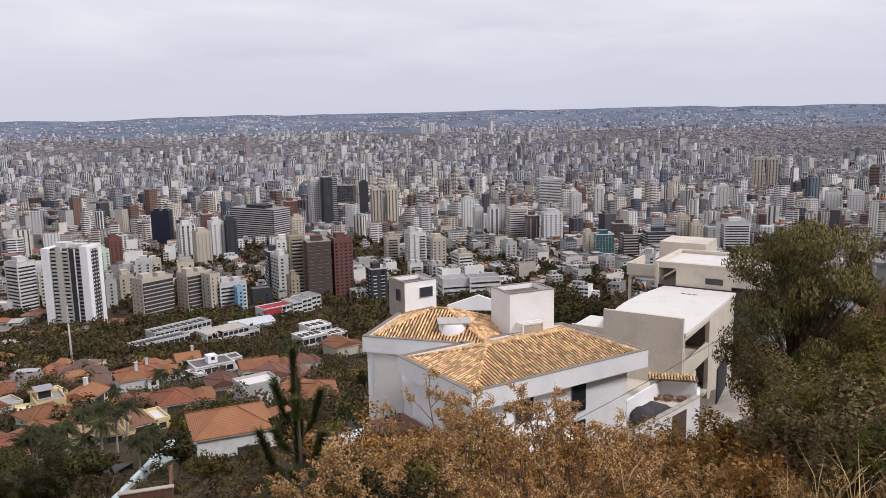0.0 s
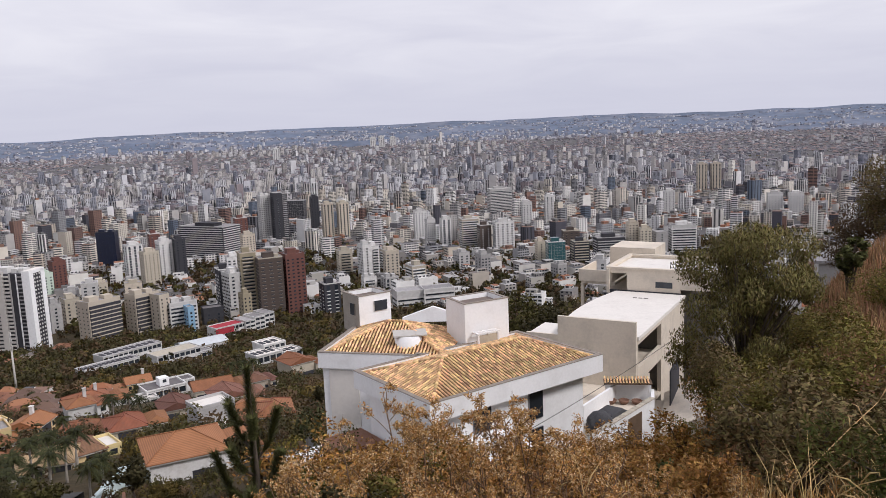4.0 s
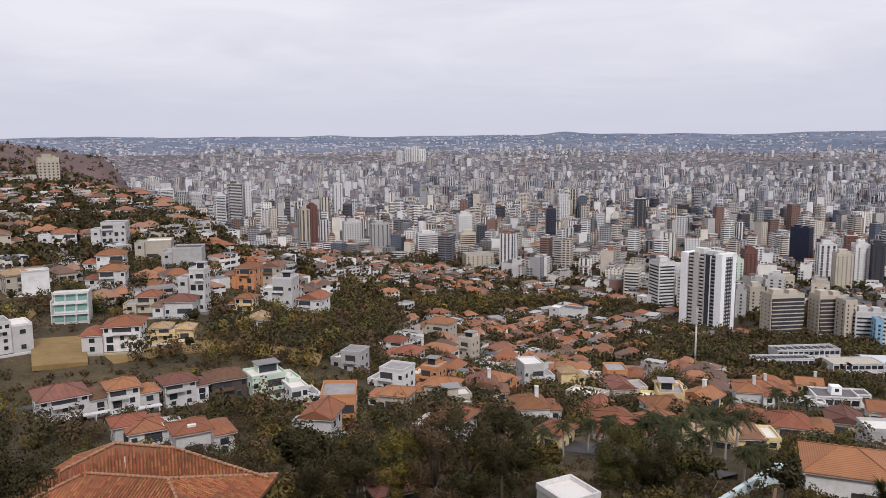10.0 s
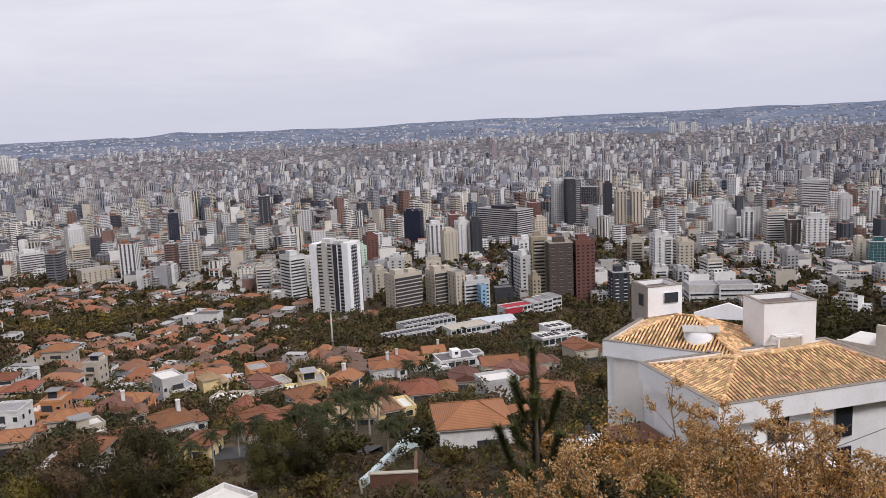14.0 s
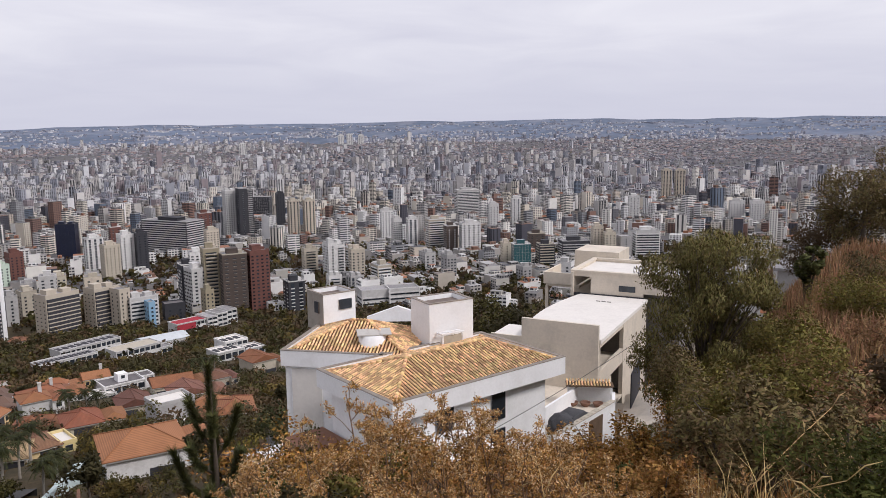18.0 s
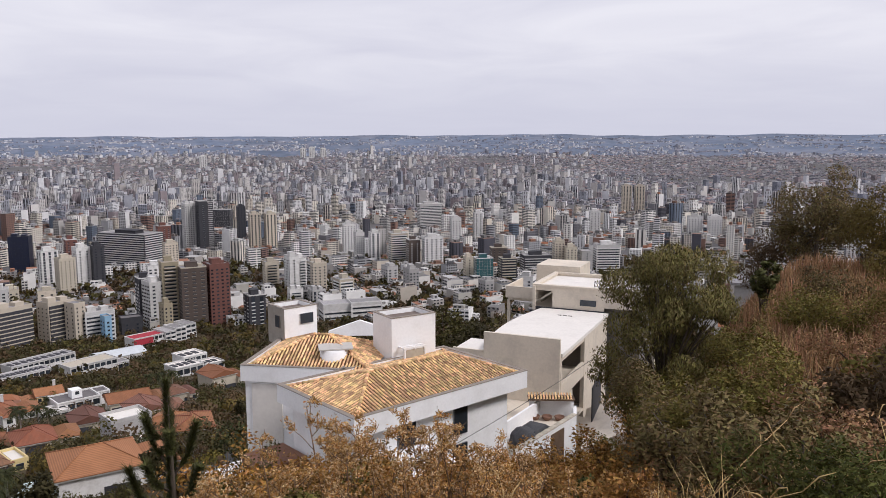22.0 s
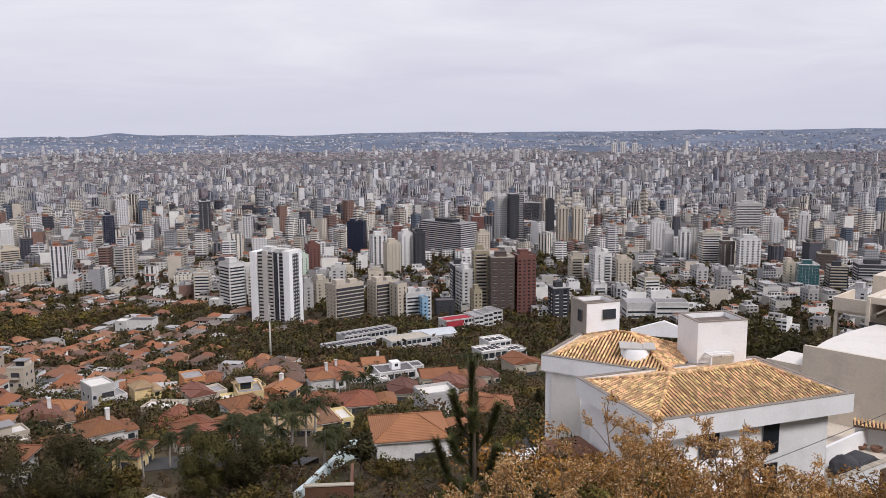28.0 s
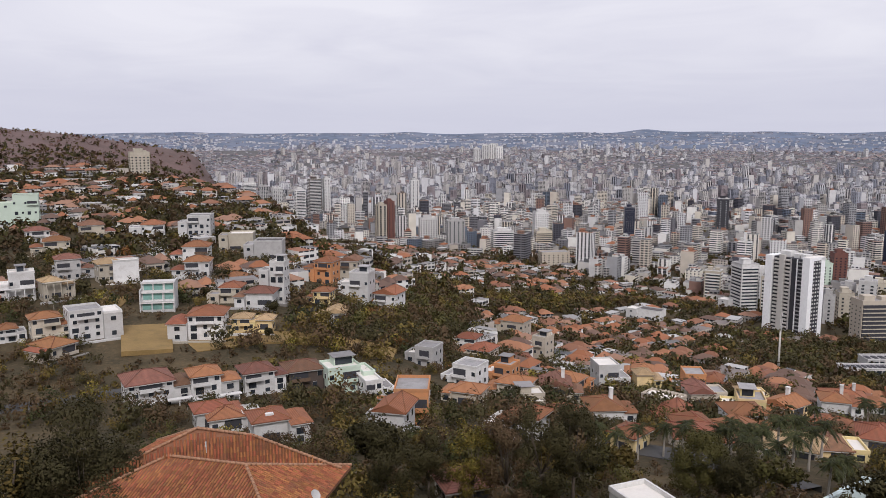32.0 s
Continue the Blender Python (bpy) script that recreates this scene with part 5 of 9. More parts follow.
# ---- houses on the slopes ----
def gable_or_hip(bm, x0, x1, y0, y1, z, rise, hip=0.5, thick=0.16):
    """A tiled roof slab with thickness; hip: how far the ridge ends are drawn in, as a share of half the depth (0: gable)."""
    along_x = (x1 - x0) >= (y1 - y0)
    if along_x:
        m, i = (y0 + y1) / 2, hip * (y1 - y0) / 2
        a, b = (x0 + i, m, z + rise), (x1 - i, m, z + rise)
        order = ((0, 1, "b", "a"), (1, 2, "b"), (2, 3, "a", "b"), (3, 0, "a"))
    else:
        m, i = (x0 + x1) / 2, hip * (x1 - x0) / 2
        a, b = (m, y0 + i, z + rise), (m, y1 - i, z + rise)
        order = ((0, 1, "a"), (1, 2, "b", "a"), (2, 3, "b"), (3, 0, "a", "b"))
    c = ((x0, y0, z), (x1, y0, z), (x1, y1, z), (x0, y1, z))
    top = {k: bm.verts.new(p) for k, p in (*enumerate(c), ("a", a), ("b", b))}
    low = [bm.verts.new((p[0], p[1], p[2] - thick)) for p in c]
    for f in order:
        bm.faces.new([top[k] for k in f])
    for k in range(4):
        bm.faces.new((low[k], low[(k + 1) % 4], top[(k + 1) % 4], top[k]))
    bm.faces.new(low[::-1])
    return a, b, c


def ridge_caps(bm, a, b, c, w=0.16):
    for p, q in ((a, b), (c[0], a), (c[1], b), (c[2], b), (c[3], a)):
        p2, q2 = Vector(p) + Vector((0, 0, .05)), Vector(q) + Vector((0, 0, .05))
        if (p2 - q2).length > 0.3:
            tube(bm, [p2, q2], [w * .7, w * .7], 5)


def window_mesh(ww, hh, glass, trim, pool={}):
    """A framed window in one piece: the pane lies back in its frame. Looks to -y, sill at z = 0."""
    key = (round(ww, 1), round(hh, 1), glass.name, trim.name)
    if key not in pool:
        bm = bmesh.new()
        box(bm, -ww / 2 - .1, ww / 2 + .1, -0.12, 0.08, -.1, hh + .1, 1)
        bm.faces.ensure_lookup_table()
        front = [f for f in bm.faces if f.normal.y < -.9 or (f.calc_center_median().y < -.11)]
        bmesh.ops.inset_individual(bm, faces=front, thickness=0.1, depth=-0.07)
        for f in front:
            f.material_index = 0
        me = bpy.data.meshes.new("window")
        bm.to_mesh(me)
        bm.free()
        me.materials.append(glass)
        me.materials.append(trim)
        pool[key] = me
    return pool[key]


def tiled_roof(t, name, x0, x1, y0, y1, z, rise, hip, tiles, ridge=True):
    """A tiled roof on a white eaves board, with its ridge and hip caps."""
    bm = bmesh.new()
    a, b, c = gable_or_hip(bm, x0, x1, y0, y1, z, rise, hip)
    box(bm, x0 + .12, x1 - .12, y0 + .12, y1 - .12, z - .42, z - .17, 1)
    ro = part(name, bm, [tiles, M_WHITE2], t)
    if ridge:
        bm = bmesh.new()
        ridge_caps(bm, a, b, c)
        part("ridge_tiles", bm, tiles, ro)
    return ro


def flat_roof(t, x0, x1, y0, y1, z, wall, deck):
    bm = bmesh.new()
    for k in ((x0 - .1, x1 + .1, y0 - .1, y0 + .2), (x0 - .1, x1 + .1, y1 - .2, y1 + .1), (x0 - .1, x0 + .2, y0 + .2, y1 - .2), (x1 - .2, x1 + .1, y0 + .2, y1 - .2)):
        box(bm, *k, z + .004, z + .75)
    part("parapet", bm, wall, t)
    part("roof_deck", boxed((x0 + .2, x1 - .2, y0 + .2, y1 - .2, z + .004, z + .12)), deck, t)


def massing(t, rnd, w, dd, h, roof, wall, tiles, floors, label="", sg=1):
    """A house in two or three volumes: main block, a lower wing with its own roof, terraces with a dark panel for their
    shade, small windows, a base wall on the slope.
    """
    flat = roof == "flat"
    blank = "blank" in label
    wm = w if blank or w < 6.5 else w * rnd.uniform(.60, .74)
    m0 = -w / 2 if sg > 0 else w / 2 - wm
    m1 = m0 + wm
    rise = 0.0 if flat else min(2.5, dd * .2)
    wh = h if blank else max(2.8, h - rise)
    fh = wh / floors
    y0, y1 = -dd / 2, dd / 2
    part("house_body", boxed((m0, m1, y0, y1, -5, wh)), wall, t)
    deck = M_DARKROOF if w > 18 else M_GREYROOF if "grey" in label or rnd.random() < .4 else M_SLAB
    if flat:
        flat_roof(t, m0, m1, y0, y1, wh, wall, deck)
        if 7.5 < w < 15 and not blank and rnd.random() < .45:
            a, b = m0 + wm * rnd.uniform(.1, .35), m0 + wm * rnd.uniform(.65, .92)
            part("roof_room", boxed((a, b, -dd * .05, dd * .42, wh + .12, wh + 2.5)), wall, t)
            part("roof_slab", boxed((a - .5, b + .5, -dd * .16, dd * .46, wh + 2.504, wh + 2.64)), M_GREYROOF, t)
            part("room_opening", boxed((a + .3, b - .4, -dd * .05 - .06, -dd * .05 + .1, wh + .3, wh + 2.2)), M_GLASS, t)
    else:
        tiled_roof(t, "roof", m0 - .7, m1 + .7, y0 - .7, y1 + .7, wh + .02, rise, .85 if roof == "hip" else 0.0, tiles)
        if roof == "gable" and wm >= dd:
            for x in (m0, m1 - .2):
                bm = bmesh.new()
                v = [bm.verts.new(q) for q in ((x, y0, wh), (x, y1, wh), (x, 0, wh + rise * .86), (x + .2, y0, wh), (x + .2, y1, wh), (x + .2, 0, wh + rise * .86))]
                for f in ((0, 2, 1), (3, 4, 5), (0, 1, 4, 3), (1, 2, 5, 4), (2, 0, 3, 5)):
                    bm.faces.new([v[i] for i in f])
                part("gable_wall", bm, wall, t)
        if "chimney" in label:
            cx = m0 + wm * .7
            part("chimney", boxed((cx, cx + 1.0, .2, 1.2, wh, wh + rise + 2.0), (cx - .12, cx + 1.12, .08, 1.32, wh + rise + 2.004, wh + rise + 2.2)), M_WHITE2, t)
        if "dormer" in label:
            part("dormer", boxed(((m0 + m1) / 2 - .8, (m0 + m1) / 2 + .8, -dd * .38, -dd * .1, wh + .3, wh + rise * .75)), M_WHITE2, t)
        if "skylight" in label or rnd.random() < .12:
            ob = part("skylight", boxed((-1.1, 1.1, -.8, .8, 0, .1)), M_GLASS, t)
            ob.matrix_basis = pose((m0 + m1) / 2, y0 * .5, wh + rise * .48 + .05, math.degrees(math.atan2(rise, dd / 2 + .7)))
    if "skylights" in label:
        for i in range(4):
            for j in range(2):
                part("skylight", boxed((m0 + wm * (.12 + .22 * i), m0 + wm * (.24 + .22 * i), y0 + dd * (.15 + .4 * j), y0 + dd * (.42 + .4 * j), wh + .124, wh + .3)), M_DARK, t)
    # lower wing beside the main block
    if wm < w:
        n0, n1 = (m1, w / 2) if sg > 0 else (-w / 2, m0)
        nh = max(2.7, wh - fh * rnd.choice((.45, .8, 1.0)) if floors > 1 else wh * rnd.uniform(.78, .95))
        f0 = y0 - rnd.uniform(-.8, 2.4)
        f1 = y1 - dd * rnd.uniform(.1, .3)
        i0, i1 = (n0 + .004, n1) if sg > 0 else (n0, n1 - .004)
        part("wing_body", boxed((i0, i1, f0, f1, -5, nh)), wall, t)
        if flat or rnd.random() < .25:
            flat_roof(t, i0 + .11, i1 - .11, f0, f1, nh, wall, M_SLAB if rnd.random() < .5 else M_GREYROOF)
        else:
            tiled_roof(t, "wing_roof", i0 - (.6 if sg < 0 else -.02), i1 + (.6 if sg > 0 else -.02), f0 - .6, f1 + .5, nh + .02, min(1.7, (n1 - n0) * .24), .85, tiles, ridge=False)
        window_at_y(t, (n0 + n1) / 2, f0, nh - min(2.2, nh * .55), 1.4, 1.1)
        if nh > 4.5:
            window_at_y(t, (n0 + n1) / 2, f0, .8, 1.2, 1.2)
    trim = M_DARK if "black" in label else M_WHITE2
    if not blank:
        # terrace shade as a dark panel on the top floor, windows beside it and below
        tw = min(wm * .52, 5.5)
        ta = m0 + (wm - tw) * rnd.choice((.08, .5, .92))
        z = wh - fh
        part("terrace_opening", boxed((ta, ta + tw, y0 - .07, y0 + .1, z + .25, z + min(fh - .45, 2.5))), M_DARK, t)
        part("balcony", boxed((ta - .2, ta + tw + .2, y0 - 1.3, y0 - .08, z - .02, z + .14), (ta - .2, ta + tw + .2, y0 - 1.3, y0 - 1.2, z + .14, z + .95)), M_WOOD if "wood" in label or "veranda" in label else wall, t)
        for u in (m0 + .95, m1 - .95, (m0 + m1) / 2):
            if u + .7 < ta or u - .7 > ta + tw:
                window_at_y(t, u, y0, z + .9, .95, min(1.1, fh - 1.3), trim)
        for f in range(floors - 1):
            k = max(2, int(wm / 3.0))
            for i in range(k):
                big = rnd.random() < .25
                window_at_y(t, m0 + wm * (i + .5) / k, y0, f * fh + (.25 if big else .9), 1.7 if big else .95, min(fh - .9, 1.9) if big else min(1.1, fh - 1.3), trim)
        side = (m0, 270) if sg > 0 else (m1, 90)
        for f in range(floors):
            for v in (-dd * .22, dd * .2):
                ob = share("window", window_mesh(.95, 1.1, M_GLASS, trim), t)
                ob.matrix_basis = pose(side[0], v, f * fh + .9, 0, 0, side[1])
    if "column" in label or "arch" in label:
        for i in range(5):
            u = w * (i / 4 - .5) * .9
            bm = bmesh.new()
            tube(bm, [(u, y0 - 2.6, -2), (u, y0 - 2.6, fh - .3)], [.16, .14], 8)
            part("column", bm, wall, t)
        part("porch_slab", boxed((-w * .5, w * .5, y0 - 2.9, y0 - 1.31, fh - .3, fh - .05)), wall, t)
    # base wall that carries the front garden
    part("base_wall", boxed((-w / 2 - rnd.uniform(.5, 2.5), w / 2 + rnd.uniform(.5, 2.5), y0 - 3.6, y0 - 2.5, -5, rnd.uniform(-.6, .4))), rnd.choice((M_WHITE2, M_BEIGE, M_GREY, M_CONCD, wall)), t)
    if flat and not blank and rnd.random() < .3:
        part("water_tank", boxed((m1 - 1.9, m1 - .6, y1 - 1.6, y1 - .5, wh + .13, wh + 1.5), bevel=.06), M_WHITE2, t)


def window_at_y(t, x, y, z, ww=1.0, hh=1.1, trim=None):
    ob = share("window", window_mesh(ww, hh, M_GLASS, trim or M_WHITE2), t)
    ob.matrix_basis = pose(x, y, z)
    return ob


def tiles_for(label):
    if "bright" in label:
        return M_TILEBRIGHT
    if any(k in label for k in ("dark", "old", "weathered", "maroon", "brown")):
        return M_TILEOLD
    if any(k in label for k in ("pale tiled", "sand", "ochre", "tan ")):
        return M_SAND
    return M_GREYROOF if "grey sheet" in label else M_TILE


def lot(az, d, w, dd, h, turn, roof, wall, floors, label):
    """A house placed by hand."""
    if az > 43 and w < 16:
        w *= 1.22
    p = at(az, d, .2)
    KEEP_CLEAR.append((p.x, p.y, max(w, dd) * .55 + 1))
    VIEWS.append((az, d, math.degrees(0.5 * w / d), (p.z + .25 * h) / d))
    t = thing("house", Matrix.Translation(p) @ pose(0, 0, 0, 0, 0, az + turn), label, "house")
    massing(t, random.Random(int(az * 100 + d)), w, dd, h, roof, wall, tiles_for(label), floors, label, 1 if turn > 0 else -1)
    return t


HOUSE_KINDS = {}
FRONT_YARDS = []
N_KINDS = 20


def house(kind, p, turn):
    """One house of a kind; alike ones share their meshes."""
    place = Matrix.Translation(p) @ pose(0, 0, 0, 0, 0, turn)
    if kind in HOUSE_KINDS:
        return copy_thing(HOUSE_KINDS[kind], place)
    rnd = random.Random(kind * 13 + 5)
    w, d = rnd.uniform(9.5, 14.5), rnd.uniform(7.5, 10.5)
    floors = 1 if kind % 5 < 2 else 2
    wall, what = ((M_WHITE2, "white"), (M_CREAM, "cream"), (M_WHITE2, "white"), (M_YELLOW, "yellow"), (M_WHITE2, "white"), (M_BEIGE, "beige"), (M_WHITE2, "white"), (M_ORANGE, "orange"), (M_GREY, "grey"), (M_CREAM, "cream"))[kind % 10]
    roof = ("hip", "flat", "gable", "flat", "hip", "hip", "gable")[kind % 7]
    tiles, roofed = ((M_TILE, "a terracotta tiled roof"), (M_TILEBRIGHT, "a bright terracotta tiled roof"), (M_TILE, "a terracotta tiled roof"), (M_TILEOLD, "a weathered tiled roof"), (M_SAND, "a sand-coloured tiled roof"), (M_TILE, "terracotta tiled roofs"))[kind % 6]
    t = thing("house", place, f"{what} house with a flat roof terrace and parapet" if roof == "flat" else f"{what} house with a low wing under {roofed}", "house", "houses on the slope")
    HOUSE_KINDS[kind] = t
    massing(t, rnd, w, d, 3.0 * floors + 2.2, roof, wall, tiles, floors, "chimney" if kind % 4 == 1 else "", rnd.choice((-1, 1)))
    return t


def suburb():
    rnd = random.Random(99)
    far_rows, singles = {}, 0
    # things up to 420 m, joined beyond
    r = 150.0
    count = 0
    while r < 1250:
        step = 15.5 if r < 420 else 18
        n = int(radians(84) * r / step)
        for k in range(n):
            az = -2 + 84 * (k + rnd.random() * .8) / n
            d = r + rnd.uniform(-.4, .4) * step
            if d > city_edge(az) - 12 or az > 62 and d > 950:
                continue
            if az < 8 and d < 330 or az < 18 and d > 345 or az < 17.8 and d > 195 or az < 22 and d > 440:
                continue
            x, y = -d * math.sin(radians(az)), d * math.cos(radians(az))
            wild = noise.noise((x / 130, y / 130, 31.0)) + .65 * noise.noise((x / 48, y / 48, 3.0))
            if wild > (0.30 if az > 54 else 0.26 if az > 36 else 0.34) + 0.05 * (d > 420):
                continue
            # green gully on the left slope
            if az > 50 and 205 < d < 250 or az > 66 and d < 215 or 67.8 < az < 73 and d < 286 or in_belt(x, y, 3):
                continue
            if az > 58 and d < 190 or not clear(x, y, 5.4 if d < 345 else 5.2):
                continue
            z = ground_z(x, y)
            turn = math.degrees(0.5 * noise.noise((x / 180, y / 180, 8.0))) * 2 + rnd.choice((0, 0, 90, 180, 270)) + rnd.uniform(-8, 8)
            if free_height(az, d, 12, z) < 7:
                continue
            KEEP_CLEAR.append((x, y, 5.6 if d < 345 else 5.2))
            FRONT_YARDS.append((az, d))
            if d < 270 or d < 345 and rnd.random() < .35:
                house(rnd.randrange(N_KINDS), Vector((x, y, z + .3)), az + turn * 0.6)
                count += 1
            else:
                w, dd, h = rnd.uniform(9, 16), rnd.uniform(7.5, 11), rnd.choice((2.8, 3.0, 3.4, 4.6, 5.6))
                if d < 560 and singles < 300:
                    singles += 1
                    cap = rnd.choice((2, 2, 0, 0))
                    ob = new("house", blocks_mesh("house", [(0, 0, -2, w, dd, h + 2, 0, 3, 4, cap), (w * rnd.choice((-.38, .38)), -dd * .5, -2, w * .5, dd * .7, h * .6 + 1.8, 0, 3, 4, rnd.choice((2, 0)) if cap else 0), (0, dd * .6, -2, w * .7, dd * .5, h + 2.6, 0, 3, 4, cap)]))
                    ob.matrix_basis = Matrix.Translation((x, y, z)) @ pose(0, 0, 0, 0, 0, turn)
                    tagged(ob, "pale house under a terracotta hip roof among trees" if cap else "pale flat-roofed house among trees", "house", "houses on the slope")
                    continue
                far_rows.setdefault(int(az // 28), []).append((x, y, z - 2, w, dd, h + 2, radians(turn), 3, 4, rnd.choice((2, 2, 0, 0))))
                if rnd.random() < .7:
                    far_rows[int(az // 28)].append((x + w * .4 * math.cos(radians(turn)), y + w * .4 * math.sin(radians(turn)), z - 2, w * .55, dd * .8, h * .55 + 1.5, radians(turn), 3, 4, rnd.choice((2, 2, 0))))
        r += step
    for key, rows in sorted(far_rows.items()):
        tagged(new("far_houses", blocks_mesh("far_houses", rows)), "far white houses under terracotta roofs among trees", "houses", kind="stuff")


def scatter(name, label, spots, seed):
    """Joined crowns, each a cloud of leaf sprays over a short stem. spots: x, y, z, size, sprays, leaf index."""
    r = np.random.RandomState(seed)
    parts, idx, round_off = [], [], []
    for x, y, z, s, m, li in spots:
        lobes = r.normal(size=(7, 3)) * np.array((.5, .5, .3)) * s
        lobes[:, 2] += s * 1.0
        q = r.normal(size=(m, 3))
        q /= np.linalg.norm(q, axis=1)[:, None]
        out = q.copy()
        q *= (r.uniform(.6, 1.0, m) * s * .62)[:, None]
        q += lobes[r.randint(0, 7, m)] + np.array((x, y, z))
        u = np.cross(out, r.normal(size=(m, 3))) + r.normal(size=(m, 3)) * .08
        u /= np.linalg.norm(u, axis=1)[:, None]
        v = np.cross(u, out + r.normal(size=(m, 3)) * .16)
        v /= np.linalg.norm(v, axis=1)[:, None]
        k = (s * 1.45 / math.sqrt(m) * r.uniform(.6, 1.35, m))[:, None]
        round_off.append(q - np.array((x, y, z + s * .75)) + out * s * .5 + r.normal(size=(m, 3)) * s * .06)
        parts.append(np.stack([q - u * k * 1.3, q + v * k * .8, q + u * k * 1.3, q - v * k * .8], 1).reshape(-1, 3))
        idx.append(np.full(m, li))
    me = quads_mesh(name, np.concatenate(parts), [L_DARK, L_MID, L_OLIVE, L_BRUSH, L_RUST, L_PALM, L_YELLOWISH, L_HILL], np.concatenate(idx), np.concatenate(round_off))
    return tagged(new(name, me), label, "trees", kind="stuff")


def sprays(d):
    return int(np.interp(d, (90, 150, 200, 270, 420, 600), (420, 340, 240, 170, 120, 65)))


def greenery():
    rnd = random.Random(5)
    spots = []
    things = 0
    for _ in range(5200):
        az = rnd.uniform(-34, 84)
        d = 70 + 350 * rnd.random() ** 0.75
        x, y = -d * math.sin(radians(az)), d * math.cos(radians(az))
        if az < 12 and d < 100 or az < 20 and d < 80:
            continue
        wild = noise.noise((x / 60, y / 60, 51.0))
        gully = az > 50 and 196 < d < 252
        if 68.2 < az < 72.6 and 222 < d < 284:
            continue
        if not clear(x, y, -1.2 if d < 150 else -1.8) or (wild < -.35 and not gully):
            continue
        if gully and rnd.random() < .5 or 22 < az < 36 and d < 165 and rnd.random() < .6:
            continue
        kind = rnd.choices(("dark", "green", "olive", "dry", "palm", "rust", "bush"), (5, 2.2, 2.6, 4.2, 1.8 if az < 45 else .3, .15, 2.5 if gully else .6))[0]
        size = rnd.uniform(.45, .95) if not gully else rnd.uniform(.4, .75)
        z = ground_z(x, y)
        room = free_height(az, d, 6, z)
        if room < 3.5:
            continue
        if room < 8 * size:
            size = max(.3, room / 9)
        KEEP_CLEAR.append((x, y, 1.3 if gully else 1.7))
        if things < 270 and (kind == "palm" or rnd.random() < .30):
            tree(kind, Vector((x, y, z)), size, rnd.uniform(0, 360), rnd.randrange(3))
            things += 1
        else:
            li = {"dark": 0, "green": rnd.choice((1, 5)), "olive": rnd.choice((2, 2, 2, 6)), "dry": 3, "palm": 5, "rust": 4, "bush": 3}[kind]
            spots.append((x, y, z, (3.5 if kind != "bush" else 1.5) * size * rnd.uniform(.7, 1.25) * (.8 if d < 125 else 1), sprays(d), li))
    # large crowns of the middle slope
    for _ in range(2500):
        az, d = rnd.uniform(8, 66), rnd.uniform(150, 640)
        x, y = -d * math.sin(radians(az)), d * math.cos(radians(az))
        z = ground_z(x, y)
        s = rnd.uniform(2.4, 4.8)
        if d > city_edge(az) - 8 or noise.noise((x / 40, y / 40, 77.0)) < (-.12 if d < 330 else .10) or not clear(x, y, -1.2) or free_height(az, d, 6, z) < s * 1.5:
            continue
        KEEP_CLEAR.append((x, y, 2.6))
        spots.append((x, y, z - .3, s, sprays(d), rnd.choice((0, 0, 0, 0, 1, 3, 3, 3, 2))))
    # tall dark trees at the feet of the towers
    for _ in range(210):
        az, d = rnd.uniform(14.5, 29.5), rnd.uniform(596, 648)
        x, y = -d * math.sin(radians(az)), d * math.cos(radians(az))
        if noise.noise((az * .9, 4.0, 1.0)) > -.25 or 24 < az < 27.5:
            spots.append((x, y, ground_z(x, y) - .5, rnd.uniform(3.0, 5.4), 70, rnd.choice((0, 0, 0, 1, 3))))
    # the wooded belts
    for a, b, r in BELT_LINES:
        for _ in range(int(((b - a).length + 2 * r) * r / 9)):
            q = a.lerp(b, rnd.uniform(-.1, 1.1)) + Vector((rnd.uniform(-r, r), rnd.uniform(-r, r)))
            if not in_belt(q.x, q.y) or not clear(q.x, q.y, 1.0):
                continue
            z, d = ground_z(q.x, q.y), q.length
            sz = rnd.uniform(2.2, 4.6)
            if free_height(bearing(q.x, q.y), d, 6, z) < sz * 1.4:
                sz *= .5
            KEEP_CLEAR.append((q.x, q.y, sz * .62))
            spots.append((q.x, q.y, z - .3, sz, sprays(d), rnd.choice((0, 0, 0, 0, 1, 3) if bearing(q.x, q.y) < 32 else (2, 2, 3, 3, 6, 1) if noise.noise((q.x / 28, q.y / 28, 13.0)) > -.05 else (0, 0, 1, 3))))
    for _ in range(180):
        az, d = rnd.uniform(13, 36), rnd.uniform(84, 128)
        x, y = -d * math.sin(radians(az)), d * math.cos(radians(az))
        if clear(x, y, -1.5):
            spots.append((x, y, ground_z(x, y) - .2, rnd.uniform(.7, 1.5), 150, rnd.choice((1, 2, 3, 3, 0))))
    # trees before the houses, towards the lookout
    for az, d in FRONT_YARDS:
        for _ in range(2 if d < 250 else 1):
            a2, d2 = az + math.degrees(rnd.uniform(-7, 7) / d), d - rnd.uniform(5.5, 9)
            x, y = -d2 * math.sin(radians(a2)), d2 * math.cos(radians(a2))
            z = ground_z(x, y)
            if not clear(x, y, -3.5) or free_height(a2, d2, 4, z) < 3 or rnd.random() < (.3 if d < 250 else .72):
                continue
            spots.append((x, y, z - .2, rnd.uniform(1.3, 2.4), 110 if d < 260 else 60 if d < 420 else 30, rnd.choice((0, 0, 1, 2, 3, 3, 3, 5))))
    scatter("garden_trees", "dark and olive tree crowns between the houses", spots, 8)
    # brush on open slopes
    brush = []
